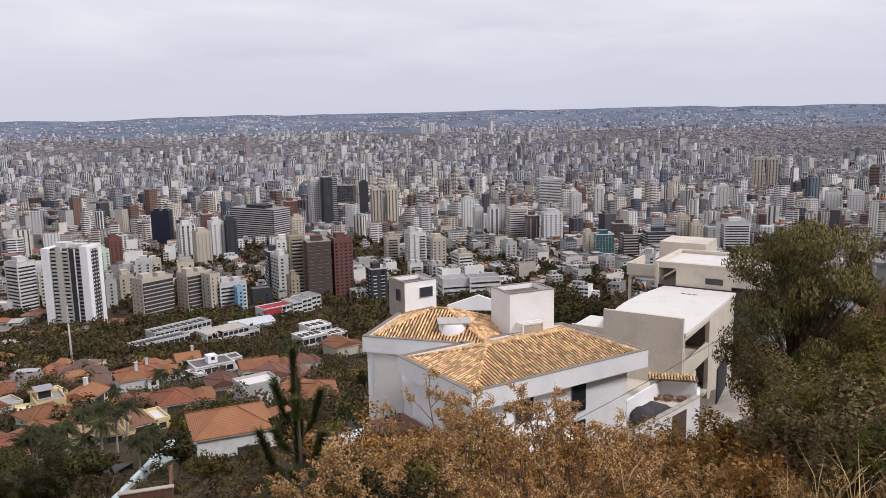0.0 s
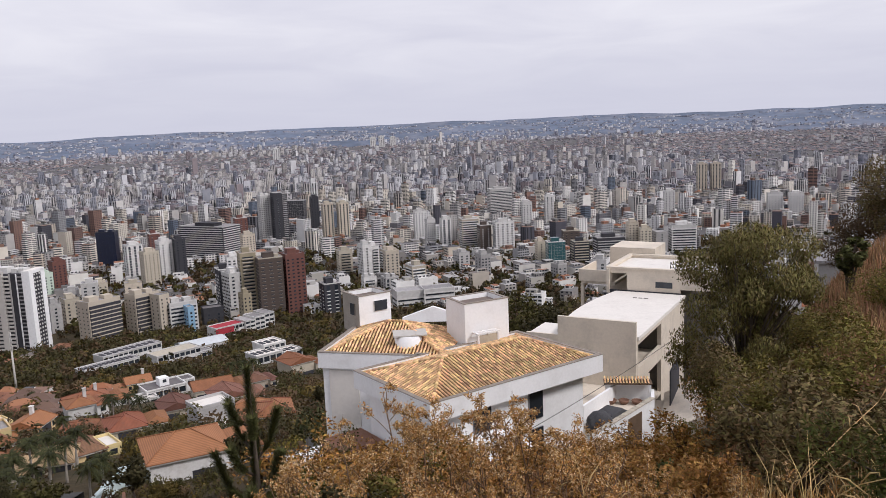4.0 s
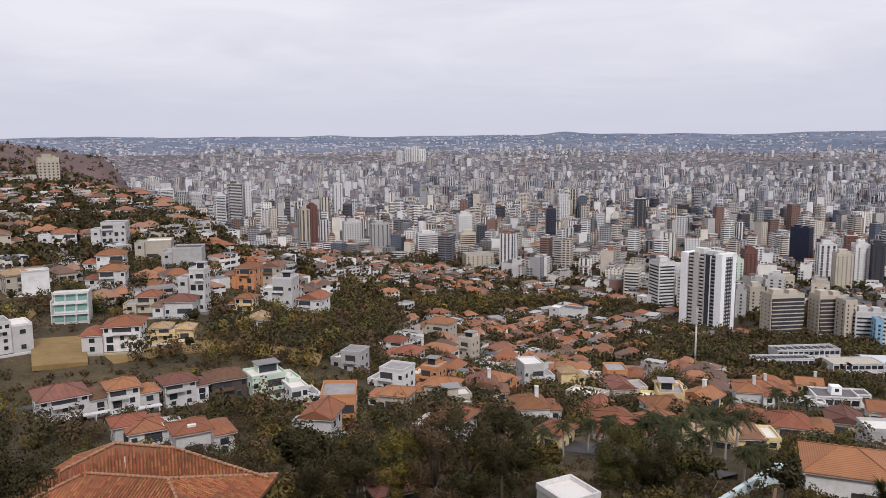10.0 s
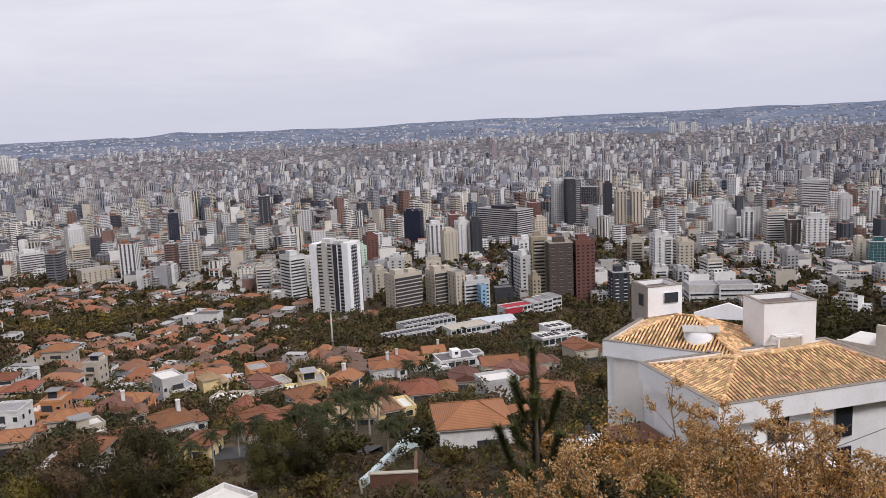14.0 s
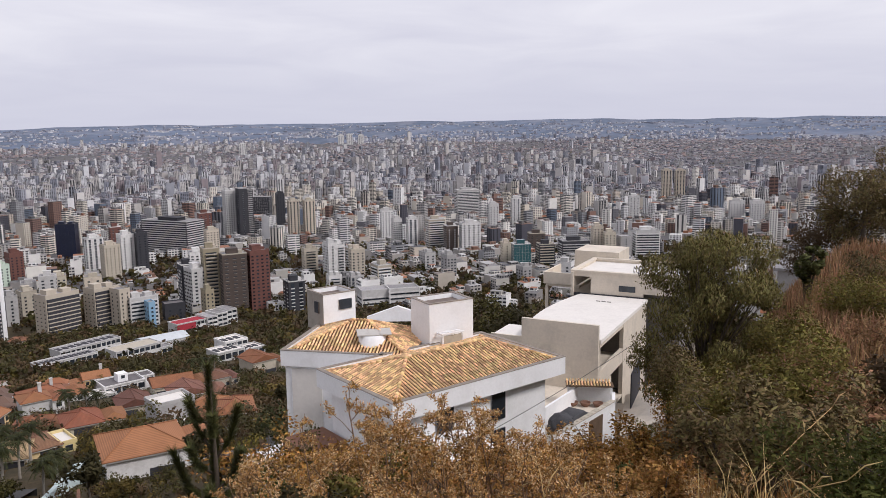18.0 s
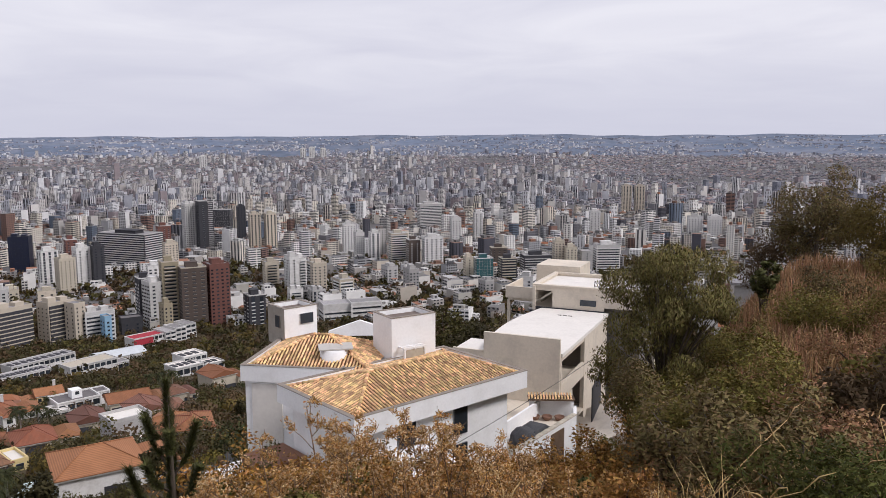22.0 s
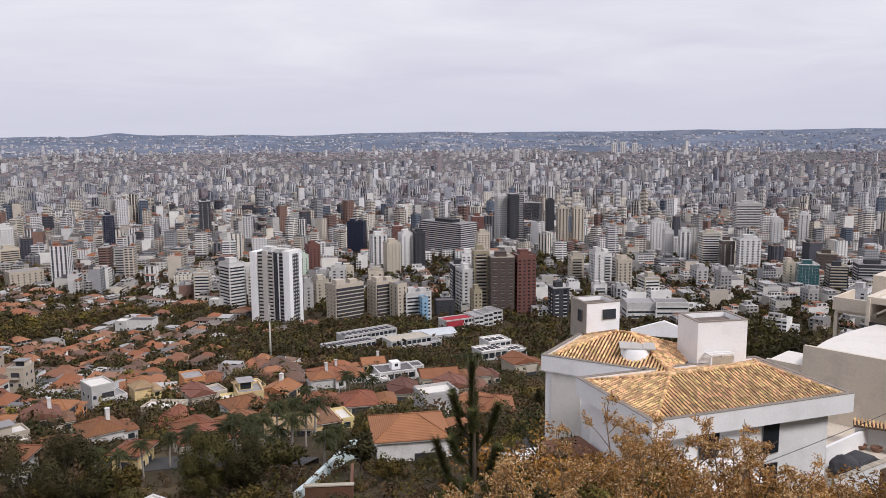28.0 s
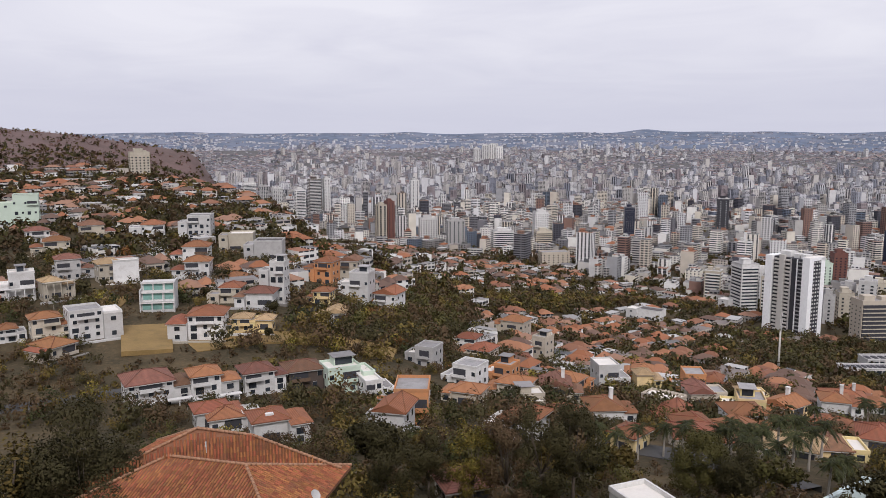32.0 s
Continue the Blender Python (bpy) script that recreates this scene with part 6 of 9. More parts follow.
    for _ in range(3000):
        az = rnd.uniform(-34, 84)
        d = rnd.choice((rnd.uniform(60, 420), rnd.uniform(190, 260)))
        x, y = -d * math.sin(radians(az)), d * math.cos(radians(az))
        if az < 14 and d < 95 or not clear(x, y, -1.2) or 68.2 < az < 72.6 and 238 < d < 284:
            continue
        brush.append((x, y, ground_z(x, y) - .3, rnd.uniform(.5, 1.3), 26, rnd.choice((0, 2, 3, 3, 2, 3, 3))))
    scatter("slope_brush", "low dusky brush and weeds on the open slopes", brush, 9)
    # scattered bushes on the brown hill
    hill = []
    for _ in range(900):
        az, d = rnd.uniform(62, 84), rnd.uniform(960, 1400)
        x, y = -d * math.sin(radians(az)), d * math.cos(radians(az))
        if clear(x, y, 1):
            hill.append((x, y, ground_z(x, y) + .6, rnd.uniform(.9, 2.2), 10, 7 if rnd.random() < .7 else 3))
    scatter("hill_scrub", "brown scrub over the far hillside", hill, 10)
    # far trees, joined
    r = np.random.RandomState(3)
    far = []
    for _ in range(24000):
        az = r.uniform(-46, 83)
        d = 410 + (3300 * r.rand() ** 1.5 if r.rand() < .5 else 700 * r.rand())
        x, y = -d * math.sin(radians(az)), d * math.cos(radians(az))
        in_city = d > city_edge(az)
        if in_city and d > 1250 and noise.noise((x / 260, y / 260, 23.0)) < 0.30 and r.rand() > 0.5:
            continue
        if d < 1300 and not clear(x, y, -1.2):
            continue
        z = ground_z(x, y)
        s = r.uniform(1.6, 4.7 if in_city and d < 1250 else 3.7)
        if free_height(az, d, 8, z) < s * 1.6:
            continue
        far.append((x, y, z - .3, s * (1.15 if d < 1300 else .95), 26 if d < 700 else 12 if d < 1300 else 5, int(r.choice((0, 0, 1, 2, 3, 3)))))
    scatter("far_trees", "dark tree crowns among the far houses and streets", far, 12)

# ---- houses placed one by one, then the rest of the slopes, the city and its trees ----
LOTS = [  # bearing, distance, width, depth, height, turn, roof, wall, floors, label
    (73.68, 271, 12.5, 9.8, 8.7, 10, 'flat', M_WHITE2, 4, 'pale grey four-storey house with rows of small windows'),
    (76.27, 272, 9.2, 7.1, 8.9, 8, 'hip', M_CREAM, 3, 'cream house with arched windows under a terracotta roof'),
    (78.56, 277, 6.4, 6.0, 5.3, 5, 'hip', M_WHITE2, 2, 'white terraced house under a terracotta roof'),
    (66.84, 262, 13.7, 11.0, 10.0, -12, 'hip', M_WHITE2, 3, 'white three-storey villa with black window frames'),
    (64.09, 265, 6.6, 6.0, 6.0, -12, 'hip', M_YELLOW, 2, 'yellow villa with a pale tiled roof'),
    (62.61, 265, 6.9, 6.0, 5.3, -12, 'hip', M_YELLOW, 1, 'low yellow villa wing with a pale tiled roof'),
    (71.45, 349, 8.1, 6.0, 8.2, 5, 'flat', M_WHITE2, 2, 'plain white block with a blank wall'),
    (75.74, 328, 8.8, 7.3, 8.5, 15, 'hip', M_BEIGE, 1, 'pavilion with columns under a sand-coloured roof'),
    (72.16, 352, 11.2, 9.0, 9.4, 12, 'hip', M_BEIGE, 2, 'house under a pale ochre tiled roof'),
    (74.56, 365, 12.0, 8.9, 10.6, 5, 'hip', M_GREY, 2, 'grey house under a dark maroon roof'),
    (78.12, 332, 11.0, 7.7, 10.1, 0, 'flat', M_WHITE2, 2, 'white house with arches along the front'),
    (61.51, 305, 7.5, 6.4, 15.1, -20, 'flat', M_WHITE2, 4, 'narrow white four-storey house with balconies'),
    (58.16, 359, 10.7, 9.6, 12.3, -25, 'hip', M_ORANGE, 3, 'brick-orange three-storey villa with tiled roofs'),
    (56.38, 388, 10.6, 9.2, 12.5, -20, 'gable', M_BEIGE, 3, 'brown gabled villa with wooden balconies'),
    (66.71, 460, 17.1, 12.0, 13.4, -12, 'flat', M_WHITE2, 4, 'white stepped four-storey house with terraces'),
    (67.13, 399, 14.2, 11.2, 9.0, -10, 'hip', M_WHITE2, 2, 'white house with brick-red verandas'),
    (67.12, 353, 12.6, 9.9, 8.7, -10, 'hip', M_WHITE2, 2, 'white house under a long terracotta roof'),
    (64.89, 307, 9.9, 8.1, 7.5, -15, 'hip', M_CREAM, 2, 'cream house with terracotta roof and terrace'),
    (62.80, 298, 11.1, 9.1, 7.0, -15, 'hip', M_WHITE2, 1, 'white low house under a maroon tiled roof'),
    (73.10, 489, 18.0, 12.0, 9.8, 4, 'hip', M_BEIGE, 2, 'long beige house under a dark terracotta roof'),
    (69.92, 485, 18.8, 12.0, 9.7, -4, 'hip', M_WHITE2, 2, 'white house with red awnings and tiled roof'),
    (76.39, 480, 12.6, 9.5, 8.2, 6, 'hip', M_WHITE2, 2, 'white house under a dark red roof'),
    (77.51, 561, 22.2, 12.0, 18.1, -5, 'flat', M_MINT, 3, 'long pale green clinic building with a flat roof'),
    (75.92, 438, 14.4, 10.1, 8.4, 0, 'hip', M_BEIGE, 2, 'house with brick arches and tiled roof'),
    (64.00, 423, 16.8, 12.0, 8.4, -8, 'flat', M_BEIGE, 1, 'low sand-coloured house with a wide flat roof'),
    (62.14, 399, 14.9, 11.7, 8.9, -10, 'flat', M_GREY, 1, 'low grey house with a dark flat roof'),
    (58.30, 314, 7.9, 6.8, 6.8, -20, 'hip', M_YELLOW, 2, 'yellow house under a terracotta roof'),
    (55.70, 350, 11.4, 9.8, 11.4, -20, 'flat', M_WHITE2, 2, 'white flat-roofed house on a grey podium'),
    (53.69, 351, 12.5, 11.3, 9.4, -25, 'gable', M_WHITE2, 2, 'white gabled house with terracotta roof'),
    (69.80, 200, 12.6, 9.9, 8.3, 10, 'hip', M_WHITE2, 3, 'white row house with arched windows under a dark terracotta roof'),
    (66.07, 198, 9.1, 7.1, 8.5, 10, 'hip', M_WHITE2, 3, 'white house with arched balconies under a bright terracotta roof'),
    (62.65, 202, 8.8, 7.3, 7.7, 15, 'hip', M_WHITE2, 3, 'white house with a weathered tiled roof and stair'),
    (59.34, 208, 10.1, 8.4, 7.2, 15, 'hip', M_BROWN, 2, 'dark brown house with long verandas'),
    (65.92, 173, 7.7, 6.1, 5.4, 10, 'hip', M_WHITE2, 1, 'low white house with short terracotta roofs'),
    (61.68, 157, 8.6, 6.9, 6.6, 12, 'hip', M_WHITE2, 1, 'house under a broad terracotta hip roof with dormer'),
    (45.06, 263, 8.3, 7.4, 6.8, -25, 'flat', M_ORANGE, 2, 'orange house with a flat terrace'),
    (47.68, 242, 9.2, 8.5, 6.5, -28, 'flat', M_WHITE2, 2, 'long white house with a flat white roof'),
    (50.85, 259, 8.7, 7.9, 6.4, -25, 'flat', M_GREY, 2, 'grey house with an open roof grid'),
    (47.78, 330, 9.6, 8.3, 6.4, -20, 'hip', M_WHITE2, 2, 'white house under a terracotta roof'),
    (44.41, 451, 20.0, 12.0, 12.2, -25, 'hip', M_CREAM, 2, 'cream house under wide terracotta roofs'),
    (46.84, 314, 11.4, 10.3, 6.0, -25, 'hip', M_CREAM, 2, 'cream house with stacked tiled roofs'),
    (42.22, 364, 9.2, 8.5, 12.1, -30, 'flat', M_CREAM, 3, 'cream flats with tall narrow windows'),
    (37.18, 300, 12.1, 10.4, 9.8, 20, 'flat', M_WHITE2, 2, 'white stepped house with a bare tree before it'),
    (34.58, 304, 9.1, 7.5, 8.2, 15, 'hip', M_YELLOW, 1, 'yellow house under a tan tiled roof'),
    (30.62, 275, 12.3, 10.6, 6.8, 20, 'gable', M_CREAM, 1, 'cream house with a plain red-brown gable roof'),
    (27.55, 288, 8.8, 7.6, 6.1, 20, 'hip', M_YELLOW, 1, 'yellow house under a sand-coloured roof'),
    (37.16, 214, 12.5, 10.4, 6.8, 15, 'hip', M_WHITE2, 1, 'white house under a terracotta roof with white chimney'),
    (30.71, 193, 12.2, 10.9, 5.9, 25, 'hip', M_WHITE2, 1, 'large house under a broad terracotta hip roof'),
    (35.58, 151, 5.0, 6.0, 5.2, -30, 'hip', M_YELLOW, 1, 'yellow house under a terracotta roof with skylight'),
    (43.98, 163, 8.2, 7.4, 5.8, -25, 'hip', M_WHITE2, 2, 'white house under a terracotta roof'),
    (47.79, 209, 8.6, 7.4, 5.8, -20, 'hip', M_CREAM, 1, 'cream house under bright terracotta roofs'),
    (21.99, 281, 12.2, 9.6, 8.2, 10, 'hip', M_WHITE2, 1, 'white house with chimney under terracotta roofs'),
    (34.79, 677, 30.0, 12.0, 8.0, -25, 'flat', M_WHITE2, 1, 'low white hall with a pale flat roof'),
    (28.93, 765, 24.0, 12.0, 8.5, -25, 'flat', M_WHITE2, 1, 'white shed with a pale roof'),
    (13.2, 300, 19.0, 11.0, 6.4, 10, 'gable', M_CREAM, 1, 'house under long low terracotta roofs'),
    (12.0, 262, 17.0, 11.0, 6.0, 14, 'gable', M_TAN, 1, 'house under long weathered terracotta roofs'),
    (15.6, 246, 15.0, 10.0, 5.8, 8, 'gable', M_TAN, 1, 'low house under a long brown tiled roof'),
    (10.6, 305, 13.0, 10.0, 6.2, 22, 'hip', M_CREAM, 1, 'house under a weathered terracotta roof'),
    (7.37, 337, 15.5, 12.0, 9.2, 30, 'gable', M_BEIGE, 1, 'house under a terracotta gable by the street'),
    (21.20, 317, 21.5, 12.0, 7.0, 12, 'hip', M_WHITE2, 1, 'white house with chimney under a terracotta roof'),
    (64.73, 170, 8.8, 6.8, 4.6, 8, 'hip', M_WHITE2, 1, 'low white house with terracotta strips of roof'),
    (47.89, 101, 5.0, 6.0, 2.7, 20, 'hip', M_CREAM, 1, 'small house under old terracotta roofs'),
    (42.74, 158, 5.0, 6.0, 6.6, -25, 'hip', M_WHITE2, 1, 'house under a rounded terracotta roof'),
    (30.6, 166, 12.0, 9.0, 5.2, 12, 'hip', M_CREAM, 1, 'cream house under a terracotta hip roof with skylight'),
    (24.8, 178, 11.5, 9.0, 5.0, -10, 'hip', M_TAN, 1, 'tan house under a terracotta roof with skylight'),
    (18.9, 222, 15.0, 11.0, 5.6, 6, 'hip', M_CREAM, 1, 'wide cream house under a terracotta hip roof'),
    (27.6, 190, 12.0, 9.0, 5.4, 20, 'gable', M_WHITE2, 1, 'white house under a terracotta gable roof'),
    (22.0, 190, 11.0, 9.0, 5.0, 16, 'hip', M_YELLOW, 1, 'yellow house under a weathered terracotta roof'),
    (14.8, 138, 18.0, 12.0, 7.6, 8, 'hip', M_WHITE2, 1, 'white house under a plain bright terracotta hip roof'),
    (56.6, 206, 10.0, 8.0, 6.6, 18, 'flat', M_MINT, 2, 'pale mint green villa with a flat white terrace'),
    (34.6, 97, 5.4, 6.0, 1.9, 38, 'flat', M_WHITE2, 1, 'small blank white house with a pale flat roof'),
    (54.5, 200, 6.0, 8.0, 4.8, 18, 'flat', M_WHITE2, 2, 'white garage wing of the mint villa'),
]
for row in LOTS:
    lot(*row)


def long_block(az, d, w, dd, h, turn, label, floors=2, deck=None, panels=0, bay=3.2, parent=None, off=(0, 0, 0), wall=None, name="school_building"):
    """A low public building: window bays between piers on every floor, a rimmed roof, dark roof panels."""
    p = at(az, d, .2)
    if parent is None:
        t = thing(name, Matrix.Translation(p) @ pose(0, 0, 0, 0, 0, az + turn), label, "building")
        VIEWS.append((az, d, math.degrees(0.45 * w / d), (p.z + .35 * h) / d))
        for k in range(5):
            q = Matrix.Translation(p) @ pose(0, 0, 0, 0, 0, az + turn) @ Vector(((k / 4 - .5) * w, 0, 0))
            KEEP_CLEAR.append((q.x, q.y, dd * .62))
    else:
        t = parent
        q = t.matrix_basis @ Vector(off)
        KEEP_CLEAR.append((q.x, q.y, max(w, dd) * .6))
        VIEWS.append((bearing(q.x, q.y), q.xy.length, math.degrees(.45 * w / q.xy.length), (q.z + .35 * h) / q.xy.length))
    ox, oy, oz = off
    wall = wall or M_WHITE2
    part("wall", boxed((ox - w / 2, ox + w / 2, oy - dd / 2 + .5, oy + dd / 2, oz - 6, oz + h)), wall, t)
    step = h / floors
    n = max(2, int(w / bay))
    bm = boxed((-w / n / 2 + .24, w / n / 2 - .24, .40, .496, step * .36 + .004, step * .86))
    pane_me = bpy.data.meshes.new("window")
    bm.to_mesh(pane_me)
    bm.free()
    pane_me.materials.append(M_GLASS)
    for f in range(floors):
        z = oz + f * step
        part("sill_band", boxed((ox - w / 2, ox + w / 2, oy - dd / 2, oy - dd / 2 + .496, z - (6 if f == 0 else .3), z + step * .36)), wall, t)
        for k in range(n):
            share("window", pane_me, t, Matrix.Translation((ox - w / 2 + w * (k + .5) / n, oy - dd / 2, z)))
        part("lintel", boxed((ox - w / 2, ox + w / 2, oy - dd / 2, oy - dd / 2 + .496, z + step * .864, z + step - .304)), wall, t)
    pier_me = None
    for k in range(n + 1):
        x = ox - w / 2 + w * k / n
        if pier_me is None:
            bm = boxed((-.22, .22, -.12, .3, -6, h + .2))
            pier_me = bpy.data.meshes.new("pier")
            bm.to_mesh(pier_me)
            bm.free()
            pier_me.materials.append(wall)
        share("pier", pier_me, t, Matrix.Translation((x, oy - dd / 2, oz)))
    part("roof_deck", boxed((ox - w / 2 + .4, ox + w / 2 - .4, oy - dd / 2 + .8, oy + dd / 2 - .4, oz + h + .004, oz + h + .2)), deck or M_GREYROOF, t)
    part("roof_rim", coping(ox - w / 2 - .25, ox + w / 2 + .25, oy - dd / 2 - .15, oy + dd / 2 + .25, oz + h + .204, oz + h + .7, t=.45), wall, t)
    for k in range(panels):
        x0 = ox - w / 2 + .9 + (w - 1.8) * k / panels
        part("roof_panel", boxed((x0, x0 + (w - 1.8) / panels * .62, oy - dd * .22, oy + dd * .2, oz + h + .204, oz + h + .55)), M_DARK, t)
    return t


def barrel_hall(az, d, w, dd, h, turn, label):
    """A hall under a shallow vaulted sheet roof."""
    p = at(az, d, .2)
    t = thing("school_hall", Matrix.Translation(p) @ pose(0, 0, 0, 0, 0, az + turn), label, "building")
    VIEWS.append((az, d, math.degrees(0.45 * w / d), (p.z + .4 * h) / d))
    KEEP_CLEAR.append((p.x, p.y, w * .55))
    part("wall", boxed((-w / 2, w / 2, -dd / 2, dd / 2, -6, h)), M_WHITE2, t)
    bm = bmesh.new()
    prev = None
    for k in range(11):
        y = -dd / 2 - .4 + (dd + .8) * k / 10
        z = h + .01 + 2.3 * math.sin(math.pi * k / 10)
        row = [bm.verts.new((x, y, zz)) for x, zz in ((-w / 2 - .4, z), (w / 2 + .4, z), (w / 2 + .4, z + .25), (-w / 2 - .4, z + .25))]
        if prev:
            for i in range(4):
                bm.faces.new((prev[i], prev[(i + 1) % 4], row[(i + 1) % 4], row[i]))
        else:
            bm.faces.new(row)
        prev = row
    bm.faces.new(prev[::-1])
    bmesh.ops.recalc_face_normals(bm, faces=bm.faces)
    part("vaulted_roof", bm, M_PALESHEET, t, "pale bluish vaulted sheet roof")
    for k in range(7):
        part("rib", boxed((-w / 2 + w * (k + .5) / 7, -w / 2 + w * (k + .5) / 7 + .25, -dd / 2 - .2, -dd / 2 - .004, -6, h)), M_WARMGREY, t)


def ribbon(name, label, pts, width, mat, lift=.12, kind="structure", thick=1.5):
    """A road or lot laid along points of the land (bearing, distance)."""
    bm = bmesh.new()
    line = []
    for (a0, d0), (a1, d1) in zip(pts, pts[1:]):
        k = max(2, int(abs(a1 - a0) / 1.0 + abs(d1 - d0) / 12))
        line += [(a0 + (a1 - a0) * i / k, d0 + (d1 - d0) * i / k) for i in range(k)]
    line.append(pts[-1])
    ps = [at(a, d) for a, d in line]
    rows_v = []
    for i, p in enumerate(ps):
        t = (ps[min(i + 1, len(ps) - 1)] - ps[max(i - 1, 0)])
        s = Vector((-t.y, t.x, 0)).normalized() * width / 2
        z = max(ground_z(p.x + s.x, p.y + s.y), ground_z(p.x - s.x, p.y - s.y), p.z) + lift
        rows_v.append([bm.verts.new((p.x + s.x, p.y + s.y, z)), bm.verts.new((p.x - s.x, p.y - s.y, z)), bm.verts.new((p.x - s.x, p.y - s.y, z - thick)), bm.verts.new((p.x + s.x, p.y + s.y, z - thick))])
        KEEP_CLEAR.append((p.x, p.y, width * .33))
    for a, b in zip(rows_v, rows_v[1:]):
        for k in range(4):
            bm.faces.new((a[k], a[(k + 1) % 4], b[(k + 1) % 4], b[k]))
    bmesh.ops.recalc_face_normals(bm, faces=bm.faces)
    me = bpy.data.meshes.new(name)
    bm.to_mesh(me)
    bm.free()
    me.materials.append(mat)
    return tagged(new(name, me), label, name, kind=kind)


M_DRYLAWN = surface("dry_lawn", (0.25, 0.165, 0.062), var=.22, scale=.12, fine=3, dirt=(.12, .09, .04), dirt_amount=.5)
ribbon("road", "grey asphalt street through the gully", [(82, 214), (70, 213), (60, 220), (54, 232)], 6.5, M_ASPHALT)
ribbon("road", "grey asphalt street between the houses", [(60, 300), (50, 280), (44, 262), (38, 246), (33, 250)], 6, M_ASPHALT)
ribbon("road", "grey asphalt street below the villa", [(9.5, 92), (7.5, 118), (6.0, 150), (7.0, 200), (12, 240)], 6.5, M_ASPHALT)
ribbon("road", "dark street between the garden walls", [(40, 155), (33, 148), (27, 139), (23.6, 131)], 6, M_ASPHALT)
ribbon("lawn", "dry yellow lawn between two houses", [(72.0, 262), (68.7, 262)], 34, M_DRYLAWN)
ribbon("lawn", "dry grassy bank above the street", [(67.5, 250), (62, 256), (57, 258), (53, 256)], 15, M_DRYLAWN)
for k in range(8):
    VIEWS.append((51 + 3.0 * k, 240, 1.5, (at(51 + 3.0 * k, 240).z - .5) / 240))
ribbon("lawn", "dry ochre lot between houses", [(73.2, 300), (72.0, 322)], 10, M_DRYLAWN)


# school quarter below the towers
def school_quarter():
    long_block(18.95, 530, 40, 12, 9.0, 30, "long white school wing with window bays under a grey roof", 2, M_GREYROOF, panels=9)
    t = long_block(20.3, 492, 34, 10, 5.0, 26, "low grey-roofed school wing with rows of roof panels", 1, M_GREYROOF, panels=12)
    t = long_block(16.0, 474, 27, 13, 8.6, 28, "white school block with two rows of windows", 2, M_BEIGE)
    long_block(0, 0, 10, 8, 5.2, 0, "", 1, M_GREYROOF, parent=t, off=(15.5, -2.5, 0))
    barrel_hall(14.1, 530, 29, 17, 5.6, 22, "white school hall under a shallow pale vaulted roof")
    t = long_block(12.3, 612, 26, 13, 8.6, 30, "white and red office with saw-like grey roofs", 2, M_RED, wall=M_WHITE2, name="office_building")
    part("red_wall", boxed((-13.1, 2.0, -6.9, -6.65, 4.0, 8.3)), M_RED, t)
    for k in range(3):
        long_block(0, 0, 8.5, 17, 9.6 + .8 * k, 0, "", 3, M_GREYROOF, parent=t, off=(15.5 + 9.6 * k, 1.5 * k, 0))
    t = long_block(9.9, 414, 15, 12, 5.6, 30, "white stepped modern block with dark strips on white roofs", 1, M_SLAB, panels=4, name="modern_building")
    long_block(0, 0, 13, 12, 7.4, 0, "", 2, M_SLAB, panels=3, parent=t, off=(9, 9.5, 0))
    long_block(0, 0, 11, 10, 4.4, 0, "", 1, M_SLAB, panels=3, parent=t, off=(13.5, -2.0, 0))
    # flat-roofed modern house with a white tower
    t = long_block(17.0, 318, 15, 11, 4.4, 18, "white modern house with dark flat roofs and a small tower", 1, M_DARKROOF, bay=2.6, name="house")
    part("tower", boxed((-1.5, 2.2, -2.0, 2.0, 4.41, 7.6)), M_WHITE, t)
    share("window", window_mesh(1.2, 1.0, M_GLASS, M_WHITE2), part("tower_front", boxed((-1.504, 2.204, -2.2, -2.004, 4.41, 7.7)), M_WHITE, t), pose(.4, -2.2, 6.0))
    long_block(0, 0, 9, 8, 3.6, 0, "", 1, M_SLAB, bay=2.4, parent=t, off=(-9.5, -5.5, -.6))
    long_block(0, 0, 9, 7, 3.4, 0, "", 1, M_DARKROOF, bay=2.4, parent=t, off=(8.6, 4.0, .3))


M_PALESHEET = surface("pale_bluish_sheet_roof", (0.55, 0.58, 0.60), var=.1, scale=.2, fine=4, dirt=(.36, .37, .38), dirt_amount=.35)
school_quarter()
# white villa with stepped green glass fronts
gv = thing("glass_villa", Matrix.Translation(at(69.4, 301)) @ pose(0, 0, 0, 0, 0, 69.4 - 8) @ Matrix.Diagonal((.82, .9, .85, 1)), "white villa with stepped pale green glass fronts", "house")
p = at(69.4, 301)
KEEP_CLEAR.append((p.x, p.y, 9))
VIEWS.append((69.4, 301, 1.4, (p.z + 2) / 301))
for k, (z0, z1, y0) in enumerate(((-4, 4.2, -6.5), (4.2, 8.0, -4.0), (8.0, 11.6, -1.5))):
    fl = part("storey", boxed((-6.8, 6.8, y0 + 1.2, 6, z0, z1)), M_WHITE2, gv)
    for x in (-6.2, -1.9, 2.7):
        part("glass_front", boxed((x, x + 3.6, y0 + 1.1, y0 + 1.196, z1 - 3.2, z1 - .6)), M_AQUA, fl)
    part("floor_slab", boxed((-7.3, 7.3, y0, 6.2, z1 - .35, z1 + .004)), M_WHITE2, fl)
    for x in (-7.2, -2.4, 2.2, 6.8):
        part("pillar", boxed((x, x + .45, y0 + .1, y0 + .6, max(z0, -1), z1 - .35)), M_WHITE2, fl)
    part("glass_rail", boxed((-7.2, 7.2, y0 + .05, y0 + .1, z1 + .01, z1 + .55)), M_WHITE2, fl)
